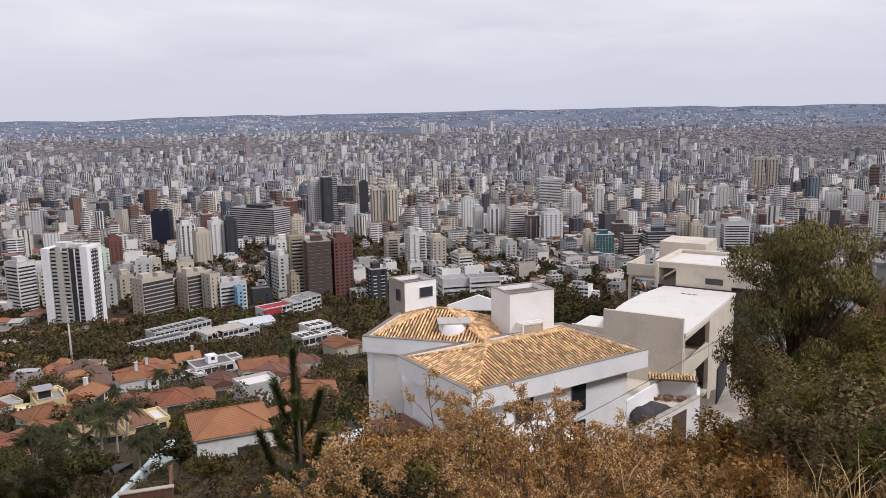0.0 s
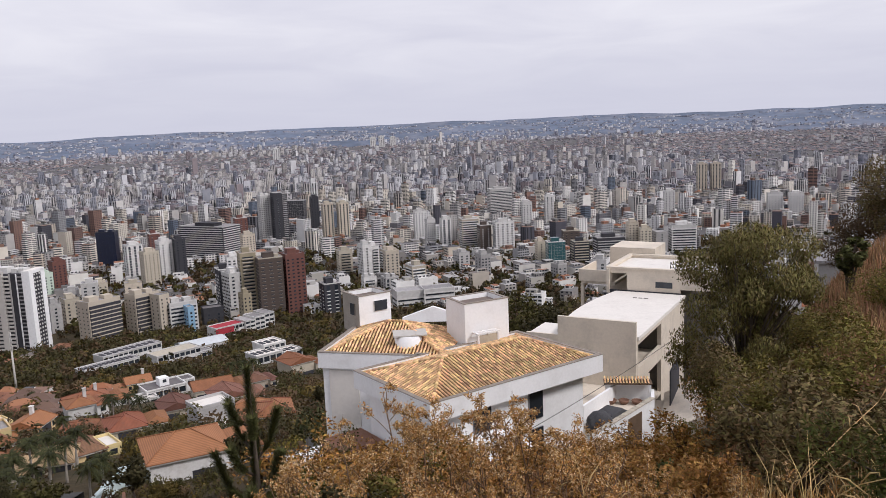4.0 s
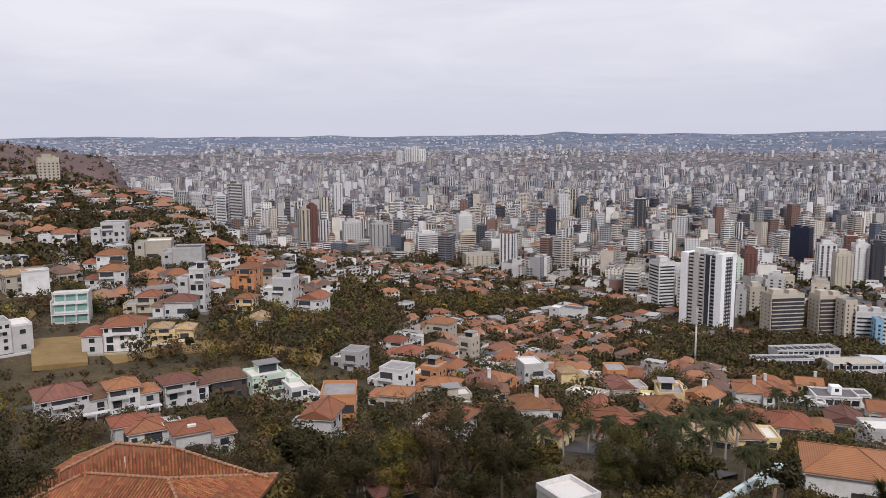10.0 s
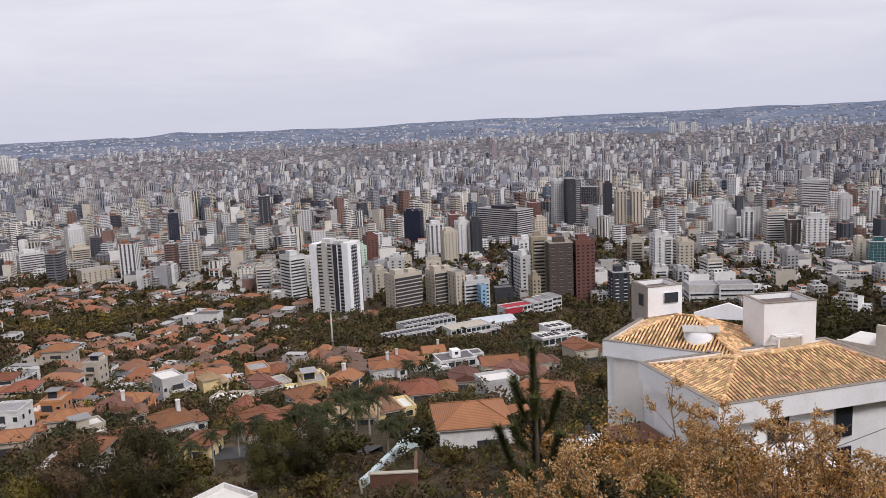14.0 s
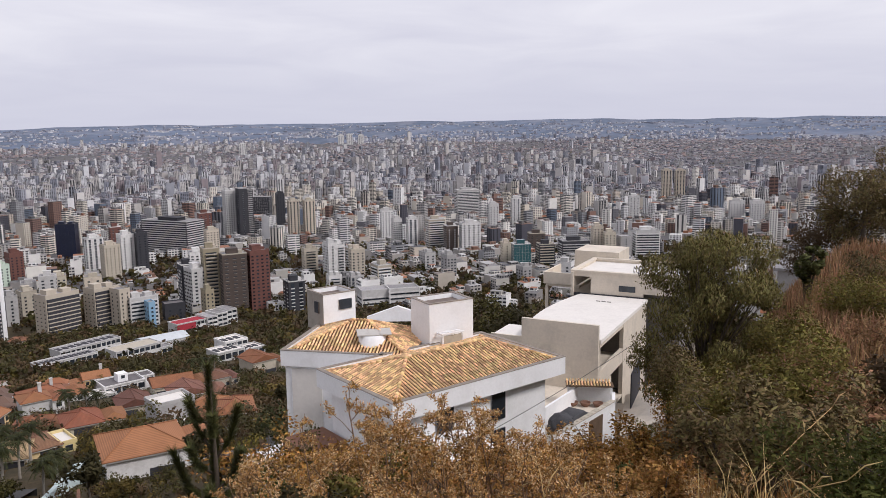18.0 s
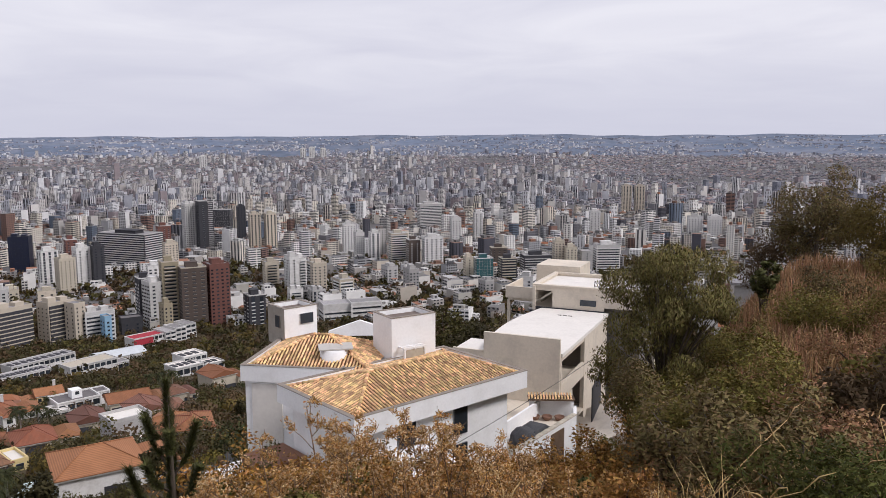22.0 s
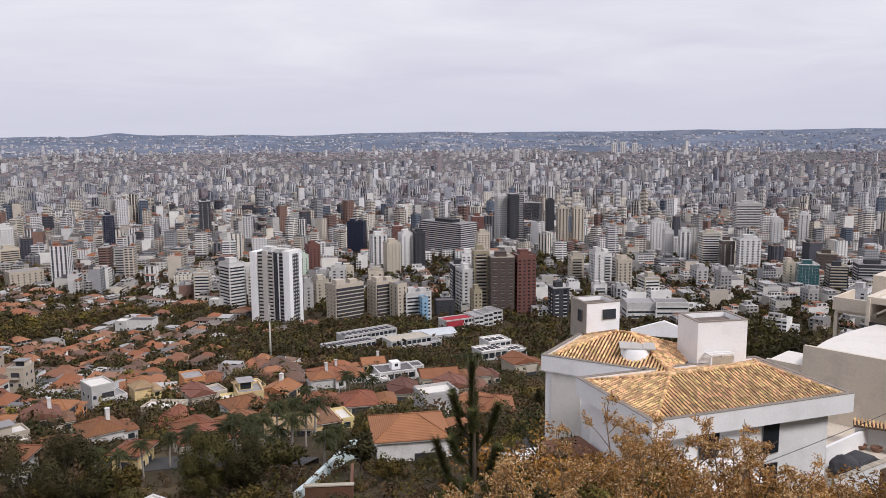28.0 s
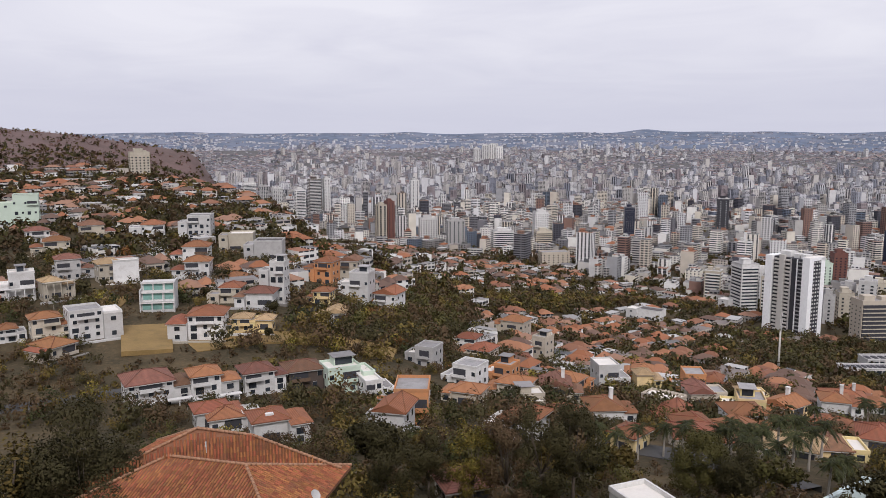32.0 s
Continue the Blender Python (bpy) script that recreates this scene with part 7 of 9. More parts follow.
part("side_wall", boxed((6.9, 7.3, -6, 6, -4, 12.4), (-7.3, -6.9, -6, 6, -4, 9.5)), M_WHITE2, gv)
# white stepped garden wall, brick terrace and palms at the foot of the slope
M_PALECYAN = surface("pale_bluish_paint", (0.58, 0.68, 0.68), var=.08, scale=.2, fine=4, dirt=(.34, .36, .35), dirt_amount=.3)
steps = thing("garden_wall", Matrix.Identity(4), "pale bluish garden wall stepping down between the gardens", "wall")
for a0, d0, a1, d1, up0, up1 in ((18.3, 138, 20.4, 136, 3.4, 3.4), (20.4, 136, 21.5, 128, 2.6, 2.2), (21.5, 128, 22.8, 116, 2.0, 1.6), (22.8, 116, 24.4, 104, 1.5, 1.2)):
    p, q = at(a0, d0), at(a1, d1)
    bm = bmesh.new()
    e = Vector((q.y - p.y, p.x - q.x, 0)).normalized() * .35
    lo = [bm.verts.new(c) for c in (p - e - Vector((0, 0, 4)), q - e - Vector((0, 0, 4)), q + e - Vector((0, 0, 4)), p + e - Vector((0, 0, 4)))]
    hi = [bm.verts.new(c) for c in (p - e + Vector((0, 0, up0)), q - e + Vector((0, 0, up1)), q + e + Vector((0, 0, up1)), p + e + Vector((0, 0, up0)))]
    bm.faces.new(hi)
    for k in range(4):
        bm.faces.new((lo[k], lo[(k + 1) % 4], hi[(k + 1) % 4], hi[k]))
    bmesh.ops.recalc_face_normals(bm, faces=bm.faces)
    part("wall_step", bm, M_PALECYAN, steps)
    for k in range(5):
        c = p.lerp(q, k / 4)
        KEEP_CLEAR.append((c.x, c.y, 3.0))
        VIEWS.append((a0 + (a1 - a0) * k / 4, d0 + (d1 - d0) * k / 4, .8, (c.z + .3) / (d0 + (d1 - d0) * k / 4)))
terr = thing("brick_terrace", Matrix.Translation(at(22.0, 103)) @ pose(0, 0, 0, 0, 0, 18), "red-brown brick terrace wall with a pale coping", "wall")
part("wall", boxed((-3.2, 3.2, -.25, .25, -5, 2.0), (2.8, 3.2, .25, 7, -5, 2.0)), M_TILEOLD, terr)
part("coping", boxed((-3.4, 3.4, -.4, .4, 2.004, 2.16)), M_BEIGE, terr)
p = at(22.0, 103)
KEEP_CLEAR.append((p.x, p.y, 6))
for az, d, s in ((30.5, 138, 1.3), (29.3, 142, 1.4), (27.8, 139, 1.25), (31.8, 150, 1.3), (26.6, 146, 1.35), (33.2, 146, 1.2), (25.6, 138, 1.2), (28.6, 152, 1.5), (35.0, 140, 1.2), (24.3, 200, 1.4), (20.3, 225, 1.5), (23.4, 215, 1.3), (36.4, 132, 1.2), (38, 140, 1.25), (27.6, 132, 1.5), (26.6, 146, 1.5), (24.6, 166, 1.6), (22.3, 124, 1.3), (22.9, 168, 1.6), (21.4, 132, 1.3), (26.9, 126, 1.4), (25.6, 158, 1.6), (28.8, 140, 1.5), (23.6, 152, 1.5), (18.5, 230, 1.7), (32.0, 134, 1.5), (24.6, 136, 1.6), (20.5, 262, 1.7), (19.2, 258, 1.6), (11.4, 330, 1.7), (12.3, 336, 1.6), (10.7, 338, 1.7), (44.5, 176, 1.5)):
    tree("palm", at(az, d), s * .84, az * 40, int(d) % 2)
    p = at(az, d)
    KEEP_CLEAR.append((p.x, p.y, 1.4))
for az, d, s, kind in ((19.5, 118, .9, "dark"), (25.0, 122, .8, "green"), (27.0, 112, 1.1, "green"), (24.5, 100, .9, "dry"), (27.5, 96, .8, "olive"), (38.5, 110, 1.0, "green"), (41.5, 118, 1.1, "olive"),
                       (44, 108, 1.0, "dry"), (36.5, 118, 1.1, "olive"), (21.5, 140, .8, "green"), (17.5, 112, .7, "olive"), (12.0, 120, .8, "dark"), (9.5, 132, .9, "dry"), (47, 112, 1.0, "green"), (50, 120, 1.1, "dry"), (55, 118, 1.2, "dark")):
    tree(kind, at(az, d), s, az * 57, int(d))
    p = at(az, d)
    KEEP_CLEAR.append((p.x, p.y, 1.5))
make_city()
hill_specks()
suburb()
greenery()


# lattice mast among the trees
mast = thing("lattice_mast", Matrix.Translation(at(25.9, 445)), "tall grey radio mast with a lattice top and aerials", "mast")
bm = bmesh.new()
tube(bm, [(0, 0, -2), (0, 0, 12), (0, 0, 23)], [.62, .5, .36], 12)
part("pole", bm, M_WARMGREY, mast)
for k in range(3):
    a = k * math.tau / 3
    bm = bmesh.new()
    tube(bm, [(math.cos(a) * .55, math.sin(a) * .55, -1), (math.cos(a) * .32, math.sin(a) * .32, 33)], [.12, .10], 5)
    part("leg", bm, M_WARMGREY, mast)
bm = bmesh.new()
for i in range(32):
    for k in range(3):
        a, b = k * math.tau / 3, (k + 1) * math.tau / 3
        r0, r1 = .55 - .007 * i, .55 - .007 * (i + 1)
        tube(bm, [(math.cos(a) * r0, math.sin(a) * r0, i), (math.cos(b) * r1, math.sin(b) * r1, i + 1)], [.04, .04], 4)
part("bracing", bm, M_METAL, mast)["kind"] = "stuff"
for z in (24, 27.5, 31):
    part("aerial", boxed((.3, .75, -.2, .2, z, z + 1.9)), M_WHITE2, mast)
bm = bmesh.new()
tube(bm, [(0, 0, 33), (0, 0, 37)], [.07, .03], 5)
part("spike", bm, M_METAL, mast)

# ---- the white villa below the lookout ----
def cover_tile(length=0.42, r0=0.078, r1=0.064, thick=0.014):
    """One half-round clay tile, lying along y, wide end down the slope (at y = 0)."""
    bm = bmesh.new()
    rings = []
    for y, r, lift in ((0.0, r0, 0.012), (length, r1, 0.0)):
        ring = []
        for rr in (r, r - thick):
            ring.append([bm.verts.new((rr * math.cos(math.pi * k / 4), y, rr * math.sin(math.pi * k / 4) * .9 + lift)) for k in range(5)])
        rings.append(ring)
    (o0, i0), (o1, i1) = rings
    for k in range(4):
        bm.faces.new((o0[k], o0[k + 1], o1[k + 1], o1[k])).smooth = True
        bm.faces.new((i0[k + 1], i0[k], o0[k], o0[k + 1]))
    me = bpy.data.meshes.new("roof_tile")
    bm.to_mesh(me)
    bm.free()
    return me


def inside(poly, x, y):
    hit = False
    for (x0, y0), (x1, y1) in zip(poly, poly[1:] + poly[:1]):
        if (y0 > y) != (y1 > y) and x < (x1 - x0) * (y - y0) / (y1 - y0) + x0:
            hit = not hit
    return hit


def tile_poses(corners, pitch=0.25, course=0.37, rnd=None):
    """Poses of tiles on a roof plane. corners: the plane's outline, the first two along the eave."""
    rnd = rnd or random.Random(1)
    c = [Vector(p) for p in corners]
    u = (c[1] - c[0]).normalized()
    n = u.cross(c[2] - c[0]).normalized()
    if n.z < 0:
        n = -n
    v = n.cross(u)
    if v.z < 0:
        u, v = -u, -v
    poly = [((p - c[0]).dot(u), (p - c[0]).dot(v)) for p in c]
    x0, x1 = min(p[0] for p in poly), max(p[0] for p in poly)
    y1 = max(p[1] for p in poly)
    out = []
    for j in range(int(y1 / course) + 1):
        for i in range(int((x1 - x0) / pitch) + 1):
            x, y = x0 + (i + .5) * pitch, j * course
            if inside(poly, x, y + course * .5):
                p = c[0] + u * (x + rnd.gauss(0, .008)) + v * (y + rnd.gauss(0, .012)) + n * 0.03
                m = Matrix((u, v, n)).transposed().to_4x4()
                out.append(Matrix.Translation(p) @ m @ pose(0, 0, 0, rnd.gauss(1.5, .5), 0, rnd.gauss(0, 1.2)))
    return out


def joined_tiles(name, mesh, poses, material, parent):
    co = np.array([v.co for v in mesh.vertices])
    co = np.c_[co, np.ones(len(co))]
    fs = [tuple(p.vertices) for p in mesh.polygons]
    verts, faces = [], []
    for m in poses:
        o = len(verts)
        verts.extend(map(tuple, (co @ np.array(m).T)[:, :3].tolist()))
        faces.extend([tuple(i + o for i in f) for f in fs])
    ob = new(name, mesh_of(name, verts, faces, material))
    ob.parent = parent
    ob["kind"] = "stuff"
    return ob


VILLA = Matrix.Translation((1.54, 44.0, 0)) @ pose(0, 0, 0, 0, 0, 32.5)
EAVE, FOOT = -16.0, -22.9
M_CAPPING = surface("weathered_brown_capping", (0.26, 0.225, 0.19), var=.2, scale=.6, fine=8, dirt=(.12, .10, .085), dirt_amount=.6)
M_ROOFFELT = surface("brown_roof_felt", (0.17, 0.135, 0.115), var=.2, scale=.8, fine=10)
villa = thing("villa", VILLA, "white two-storey villa with straw-coloured clay tile roofs and parapets", "house")
KEEP_CLEAR.append((4, 54, 14))
part("wing_wall", boxed((0.9, 13.45, 0.9, 8.4, FOOT - 3, EAVE - 1.1)), M_WHITE, villa)


def fascia_ring(name, x1, y1, z0, z1, parent, m=None, t=.3):
    """Four boards round a roof."""
    for s in ((0, x1, 0, t), (0, x1, y1 - t, y1), (0, t, t, y1 - t), (x1 - t, x1, t, y1 - t)):
        ob = part(name, boxed((*s, z0, z1)), M_WHITE, parent)
        if m is not None:
            ob.matrix_basis = m


fascia_ring("fascia", 14.5, 8.8, EAVE - 1.2, EAVE, villa)
part("eaves_slab", boxed((.3, 14.2, .3, 8.5, EAVE - 1.2, EAVE - .95)), M_WHITE, villa)
part("fascia_cap", coping(-.02, 14.52, -.02, 8.82, EAVE + .004, EAVE + .04, t=.34), M_CAPPING, villa)
# right wing: hip roof behind the fascia
RX0, RX1, RY0, RY1, RZ = 0.4, 14.1, 0.35, 8.45, EAVE - 0.22
RA, RB = (4.2, 4.4, EAVE + 0.95), (11.0, 4.4, EAVE + 0.95)
bm = bmesh.new()
c = [bm.verts.new(p) for p in ((RX0, RY0, RZ), (RX1, RY0, RZ), (RX1, RY1, RZ), (RX0, RY1, RZ))]
va, vb = bm.verts.new(RA), bm.verts.new(RB)
for f in ((c[0], c[1], vb, va), (c[1], c[2], vb), (c[2], c[3], va, vb), (c[3], c[0], va)):
    bm.faces.new(f)
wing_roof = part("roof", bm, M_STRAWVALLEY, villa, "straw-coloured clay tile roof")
tile_me = cover_tile()
tile_me.materials.append(M_STRAW)
cr = [(RX0, RY0, RZ), (RX1, RY0, RZ), (RX1, RY1, RZ), (RX0, RY1, RZ)]
front_tiles = tile_poses([cr[0], cr[1], RB, RA])
side_tiles = tile_poses([cr[3], cr[0], RA], rnd=random.Random(2))
other_tiles = tile_poses([cr[1], cr[2], RB], rnd=random.Random(3)) + tile_poses([cr[2], cr[3], RA, RB], rnd=random.Random(4))
bm = bmesh.new()
for p, q in ((RA, RB), (cr[0], RA), (cr[1], RB), (cr[2], RB), (cr[3], RA)):
    n_caps = int((Vector(p) - Vector(q)).length / .38)
    for i in range(n_caps):
        a, b = Vector(p).lerp(Vector(q), i / n_caps), Vector(p).lerp(Vector(q), (i + 1.1) / n_caps)
        tube(bm, [a + Vector((0, 0, .09)), b + Vector((0, 0, .07))], [.12, .10], 6)
part("ridge_tiles", bm, M_STRAW, wing_roof)["kind"] = "stuff"

# left wing, turned a little, with its own parapet and hip roof
LW = VILLA.inverted() @ Matrix.Translation((-6.0, 56.3, 0)) @ pose(0, 0, 0, 0, 0, -18)
left_wall = part("left_wing_wall", boxed((0.25, 7.4, 0.25, 7.6, FOOT - 3, EAVE - 1.1)), M_WHITE, villa)
left_wall.matrix_basis = LW
fascia_ring("fascia", 7.6, 7.8, EAVE - 1.15, EAVE, villa, LW)
ob = part("eaves_slab", boxed((.3, 7.3, .3, 7.5, EAVE - 1.15, EAVE - .9)), M_WHITE, villa)
ob.matrix_basis = LW
ob = part("left_fascia_cap", coping(-.02, 7.62, -.02, 7.82, EAVE + .004, EAVE + .04, t=.34), M_CAPPING, villa)
ob.matrix_basis = LW
lz = EAVE - .2
lc = [(0.4, 0.4, lz), (9.4, 0.4, lz), (9.4, 7.5, lz), (0.4, 7.5, lz)]
la, lb = (4.2, 3.9, EAVE + 1.4), (5.4, 3.9, EAVE + 1.4)
bm = bmesh.new()
c = [bm.verts.new(p) for p in lc]
va, vb = bm.verts.new(la), bm.verts.new(lb)
for f in ((c[0], c[1], vb, va), (c[1], c[2], vb), (c[2], c[3], va, vb), (c[3], c[0], va)):
    bm.faces.new(f)
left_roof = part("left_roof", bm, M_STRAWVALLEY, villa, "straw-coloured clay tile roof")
left_roof.matrix_basis = LW
left_tiles = tile_poses([lc[0], lc[1], lb, la], rnd=random.Random(5)) + tile_poses([lc[3], lc[0], la], rnd=random.Random(6)) + tile_poses([lc[1], lc[2], lb], rnd=random.Random(7)) + tile_poses([lc[2], lc[3], la, lb], rnd=random.Random(8))
bm = bmesh.new()
for p, q in ((la, lb), (lc[0], la), (lc[1], lb), (lc[2], lb), (lc[3], la)):
    n_caps = int((Vector(p) - Vector(q)).length / .38) + 1
    for i in range(n_caps):
        a, b = Vector(p).lerp(Vector(q), i / n_caps), Vector(p).lerp(Vector(q), (i + 1.1) / n_caps)
        tube(bm, [a + Vector((0, 0, .09)), b + Vector((0, 0, .07))], [.12, .10], 6)
part("ridge_tiles", bm, M_STRAW, left_roof)["kind"] = "stuff"
ob = part("shutter_panel", boxed((.75, 3.0, .16, .27, FOOT, EAVE - 1.35)), M_SLAB, villa, "pale recessed wall panel")
ob.matrix_basis = LW

# roof towers
def open_top(w, d, z0, z1, name, m, floor_drop=0.34):
    bm = bmesh.new()
    t = .22
    for s in ((0, w, 0, t), (0, w, d - t, d), (0, t, t, d - t), (w - t, w, t, d - t)):
        box(bm, *s, z0, z1)
    ob = part(name, bm, M_WHITE, villa)
    ob.matrix_basis = m
    deck = part("tower_deck", boxed((t, w - t, t, d - t, z1 - floor_drop - .2, z1 - floor_drop)), M_ROOFFELT, ob)
    cap = part("tower_coping", coping(-.04, w + .04, -.04, d + .04, z1 + .004, z1 + .05, t=.26), M_CAPPING, ob)
    return ob


T1 = VILLA.inverted() @ Matrix.Translation((-3.13, 62.9, 0)) @ pose(0, 0, 0, 0, 0, 31)
M_CONCBARE = surface("bare_cement", (0.36, 0.325, 0.28), var=.14, scale=.5, fine=7, dirt=(.2, .18, .15), dirt_amount=.4)
tank = open_top(2.95, 2.75, EAVE - .6, -13.5, "roof_tower", T1)
wm = share("tower_window", window_mesh(1.0, .62, M_GLASS, M_WHITE2), tank, pose(1.95, 0, -14.75))
part("bare_wall", boxed((-.03, -.003, .02, 2.73, EAVE - .6, -13.52)), M_CONCBARE, tank, "bare unpainted cement side")
wm = share("tower_window", window_mesh(.5, .75, M_GLASS, M_CONCD), tank, pose(0, 1.0, -15.0, 0, 0, 270))
T2 = VILLA.inverted() @ Matrix.Translation((4.8, 56.3, 0)) @ pose(0, 0, 0, 0, 0, 24)
tank2 = open_top(3.75, 2.9, EAVE - .8, -13.05, "roof_tower", T2)
# small pergola hood at its foot
for x in (0.55, 1.35, 2.15):
    part("pergola_beam", boxed((x, x + .1, -1.0, -.02, EAVE + 0.72, EAVE + .82)), M_WHITE, tank2)
for y in (-1.0, -.55):
    part("pergola_rail", boxed((.45, 2.35, y, y + .1, EAVE + .824, EAVE + .92)), M_WHITE, tank2)
for x in (.5, 2.2):
    part("pergola_post", boxed((x, x + .1, -1.0, -.9, EAVE - .6, EAVE + .716)), M_WHITE, tank2)
part("hood_panel", boxed((.62, 2.18, -.9, -.82, EAVE - .6, EAVE + .7)), M_BEIGE, tank2)
# low round turret between the roofs
bm = bmesh.new()
q = LW @ Vector((6.3, 2.2, 0))
rings = []
for z in (EAVE - .4, EAVE + .95):
    rings.append([bm.verts.new((q.x + 1.05 * math.cos(k * math.tau / 28), q.y + 1.05 * math.sin(k * math.tau / 28), z)) for k in range(28)])
for k in range(28):
    bm.faces.new((rings[0][k], rings[0][(k + 1) % 28], rings[1][(k + 1) % 28], rings[1][k])).smooth = True
bm.faces.new(rings[1])
turret = part("round_turret", bm, M_WHITE, villa)
bm = bmesh.new()
box(bm, -1.15, 1.3, -.85, .95, EAVE + .98, EAVE + 1.06)
for x in (-.35, .45):
    box(bm, x, x + .05, -.85, .95, EAVE + 1.064, EAVE + 1.09)
ob = part("turret_roof", bm, M_WARMGREY, turret, "pale slanting glazed lid")
ob.matrix_basis = Matrix.Translation((q.x, q.y, 0)) @ pose(0, 0, 0, 0, 0, -30)
# white pediment at the back
bm = bmesh.new()
v = [bm.verts.new(p) for p in ((0, 0, EAVE - .3), (5.2, 0, EAVE - .3), (5.2, 0, EAVE + .1), (2.6, 0, EAVE + 1.0), (0, 0, EAVE + .1))]
f = bm.faces.new(v)
g = bmesh.ops.extrude_face_region(bm, geom=[f])
bmesh.ops.translate(bm, vec=(0, .35, 0), verts=[k for k in g["geom"] if isinstance(k, bmesh.types.BMVert)])
bmesh.ops.recalc_face_normals(bm, faces=bm.faces)
ob = part("pediment", bm, M_WHITE, villa)
ob.matrix_basis = VILLA.inverted() @ Matrix.Translation((.3, 64.9, 0)) @ pose(0, 0, 0, 0, 0, -6)

# windows of the long front: tall dark panes with a bar, two columns
def tall_window(x, z, w, h, parent=villa):
    o = share("window", window_mesh(w, h, M_GLASS, M_METAL), parent, pose(x, .9, z))
    part("glazing_bar", boxed((-w / 2, w / 2, -.09, -.03, h * .48, h * .48 + .06)), M_METAL, o)


tall_window(9.0, -19.3, 1.0, 1.75)
tall_window(9.0, -22.35, 1.0, 2.2)
tall_window(4.5, -19.0, 1.2, 1.45)
tall_window(4.5, -22.3, 1.2, 1.9)
tall_window(2.6, -22.3, 1.6, 1.9)
part("ledge", boxed((2.2, 6.4, .2, .896, -19.62, -19.4)), M_WHITE, villa)
part("porch_slab", boxed((1.2, 7.0, -1.4, .896, -20.15, -19.95)), M_WHITE, villa)
for x in (1.5, 6.6):
    part("porch_post", boxed((x, x + .22, -1.3, -1.08, FOOT - 2.5, -20.154)), M_WHITE, villa)
# flat-roofed annex at the lower corner
part("annex", coping(-5.2, .896, 3.0, 9.6, FOOT - 4, -20.8, t=.25, floor=-21.2), M_WHITE, villa)
part("annex_deck", boxed((-4.9, .6, 3.3, 9.3, -21.196, -21.12)), M_SLAB, villa)
part("annex_roof", boxed((-2.4, .6, 6.2, 9.3, -21.116, -20.3)), M_TILEOLD, villa)
# tile pieces: the nearest as parts, the rest joined
front_tiles.sort(key=lambda m: m.translation.y)
for m in front_tiles[:230] + side_tiles[:60]:
    share("roof_tile", tile_me, wing_roof, m)
joined_tiles("roof_tiles", tile_me, front_tiles[230:] + side_tiles[60:] + other_tiles, M_STRAW, wing_roof)
joined_tiles("roof_tiles", tile_me, left_tiles, M_STRAW, left_roof)

# ---- courtyard beside the villa ----
yard = thing("courtyard_wall", Matrix.Identity(4), "white courtyard wall with a stone coping and brown gate panel", "wall")
A, B, C = Vector((12.6, 51.0, 0)), Vector((19.2, 57.6, 0)), Vector((22.0, 66.5, 0))


def wall_run(p, q, z0, z1, t, mat, parent, name):
    d = (q - p).length
    ob = part(name, boxed((0, d, -t / 2, t / 2, z0, z1)), mat, parent)
    ob.matrix_basis = Matrix.Translation(p) @ pose(0, 0, 0, 0, 0, math.degrees(math.atan2((q - p).y, (q - p).x)))
    return ob


wall_run(A, B, -27, -21.5, .25, M_WHITE, yard, "wall")
wall_run(B, B.lerp(C, .22), -27, -21.5, .25, M_WHITE, yard, "wall")
n_st = 18
stone = boxed((0, .48, -.22, .22, 0, .07), bevel=.015)
st_me = bpy.data.meshes.new("coping_stone")
stone.to_mesh(st_me)
stone.free()
st_me.materials.append(M_BEIGE)
dAB = (B - A)
for i in range(n_st):
    share("coping_stone", st_me, yard, Matrix.Translation(A + dAB * (i / n_st) + Vector((0, 0, -21.496))) @ pose(0, 0, 0, 0, 0, 45 + (i * 37 % 5 - 2)))
gate = part("gate_panel", boxed((5.2, 7.2, -.19, -.13, -24.5, -21.9)), M_WOOD, yard, "brown sheet gate panel")
gate.matrix_basis = Matrix.Translation(A) @ pose(0, 0, 0, 0, 0, 45)
paving = thing("courtyard_floor", Matrix.Identity(4), "grey stone courtyard floor beside the villa", "floor", kind="structure")
bm = bmesh.new()
v = [bm.verts.new(p) for p in ((12.6, 51.2, -22.7), (19.1, 57.8, -22.5), (21.8, 66.3, -22.4), (14.5, 66.0, -22.4), (9.5, 60.0, -22.6))]
f = bm.faces.new(v)
g = bmesh.ops.extrude_face_region(bm, geom=[f])
bmesh.ops.translate(bm, vec=(0, 0, -4), verts=[k for k in g["geom"] if isinstance(k, bmesh.types.BMVert)])
bmesh.ops.recalc_face_normals(bm, faces=bm.faces)
part("slab", bm, M_CONC, paving)
low = thing("garden_wall", Matrix.Identity(4), "low white garden wall between villa and courtyard", "wall")
wall_run(Vector((13.3, 56.0, 0)), Vector((17.0, 60.3, 0)), -22.6, -21.2, .2, M_WHITE, low, "wall")
shelter = thing("tiled_shelter", Matrix.Translation((16.3, 60.6, -22.5)) @ pose(0, 0, 0, 0, 0, -12), "white shelter wall with a small straw tile canopy", "shelter")
part("back_wall", boxed((0, 3.4, 0, .2, 0, 1.55)), M_WHITE, shelter)
part("canopy_board", boxed((-.15, 3.6, -.95, .3, 1.57, 1.65)), M_WOOD, shelter)
ct = [pose(-.05 + i * .24, -.95 + j * .4, 1.67 + j * .06, 8) for i in range(15) for j in range(3)]
for m in ct:
    share("roof_tile", tile_me, shelter, m)
part("side_post", boxed((3.3, 3.5, -.9, -.7, 0, 1.566)), M_WHITE, shelter)
M_CLAY = surface("fired_clay", (0.20, 0.11, 0.075), var=.2, scale=3, fine=30)
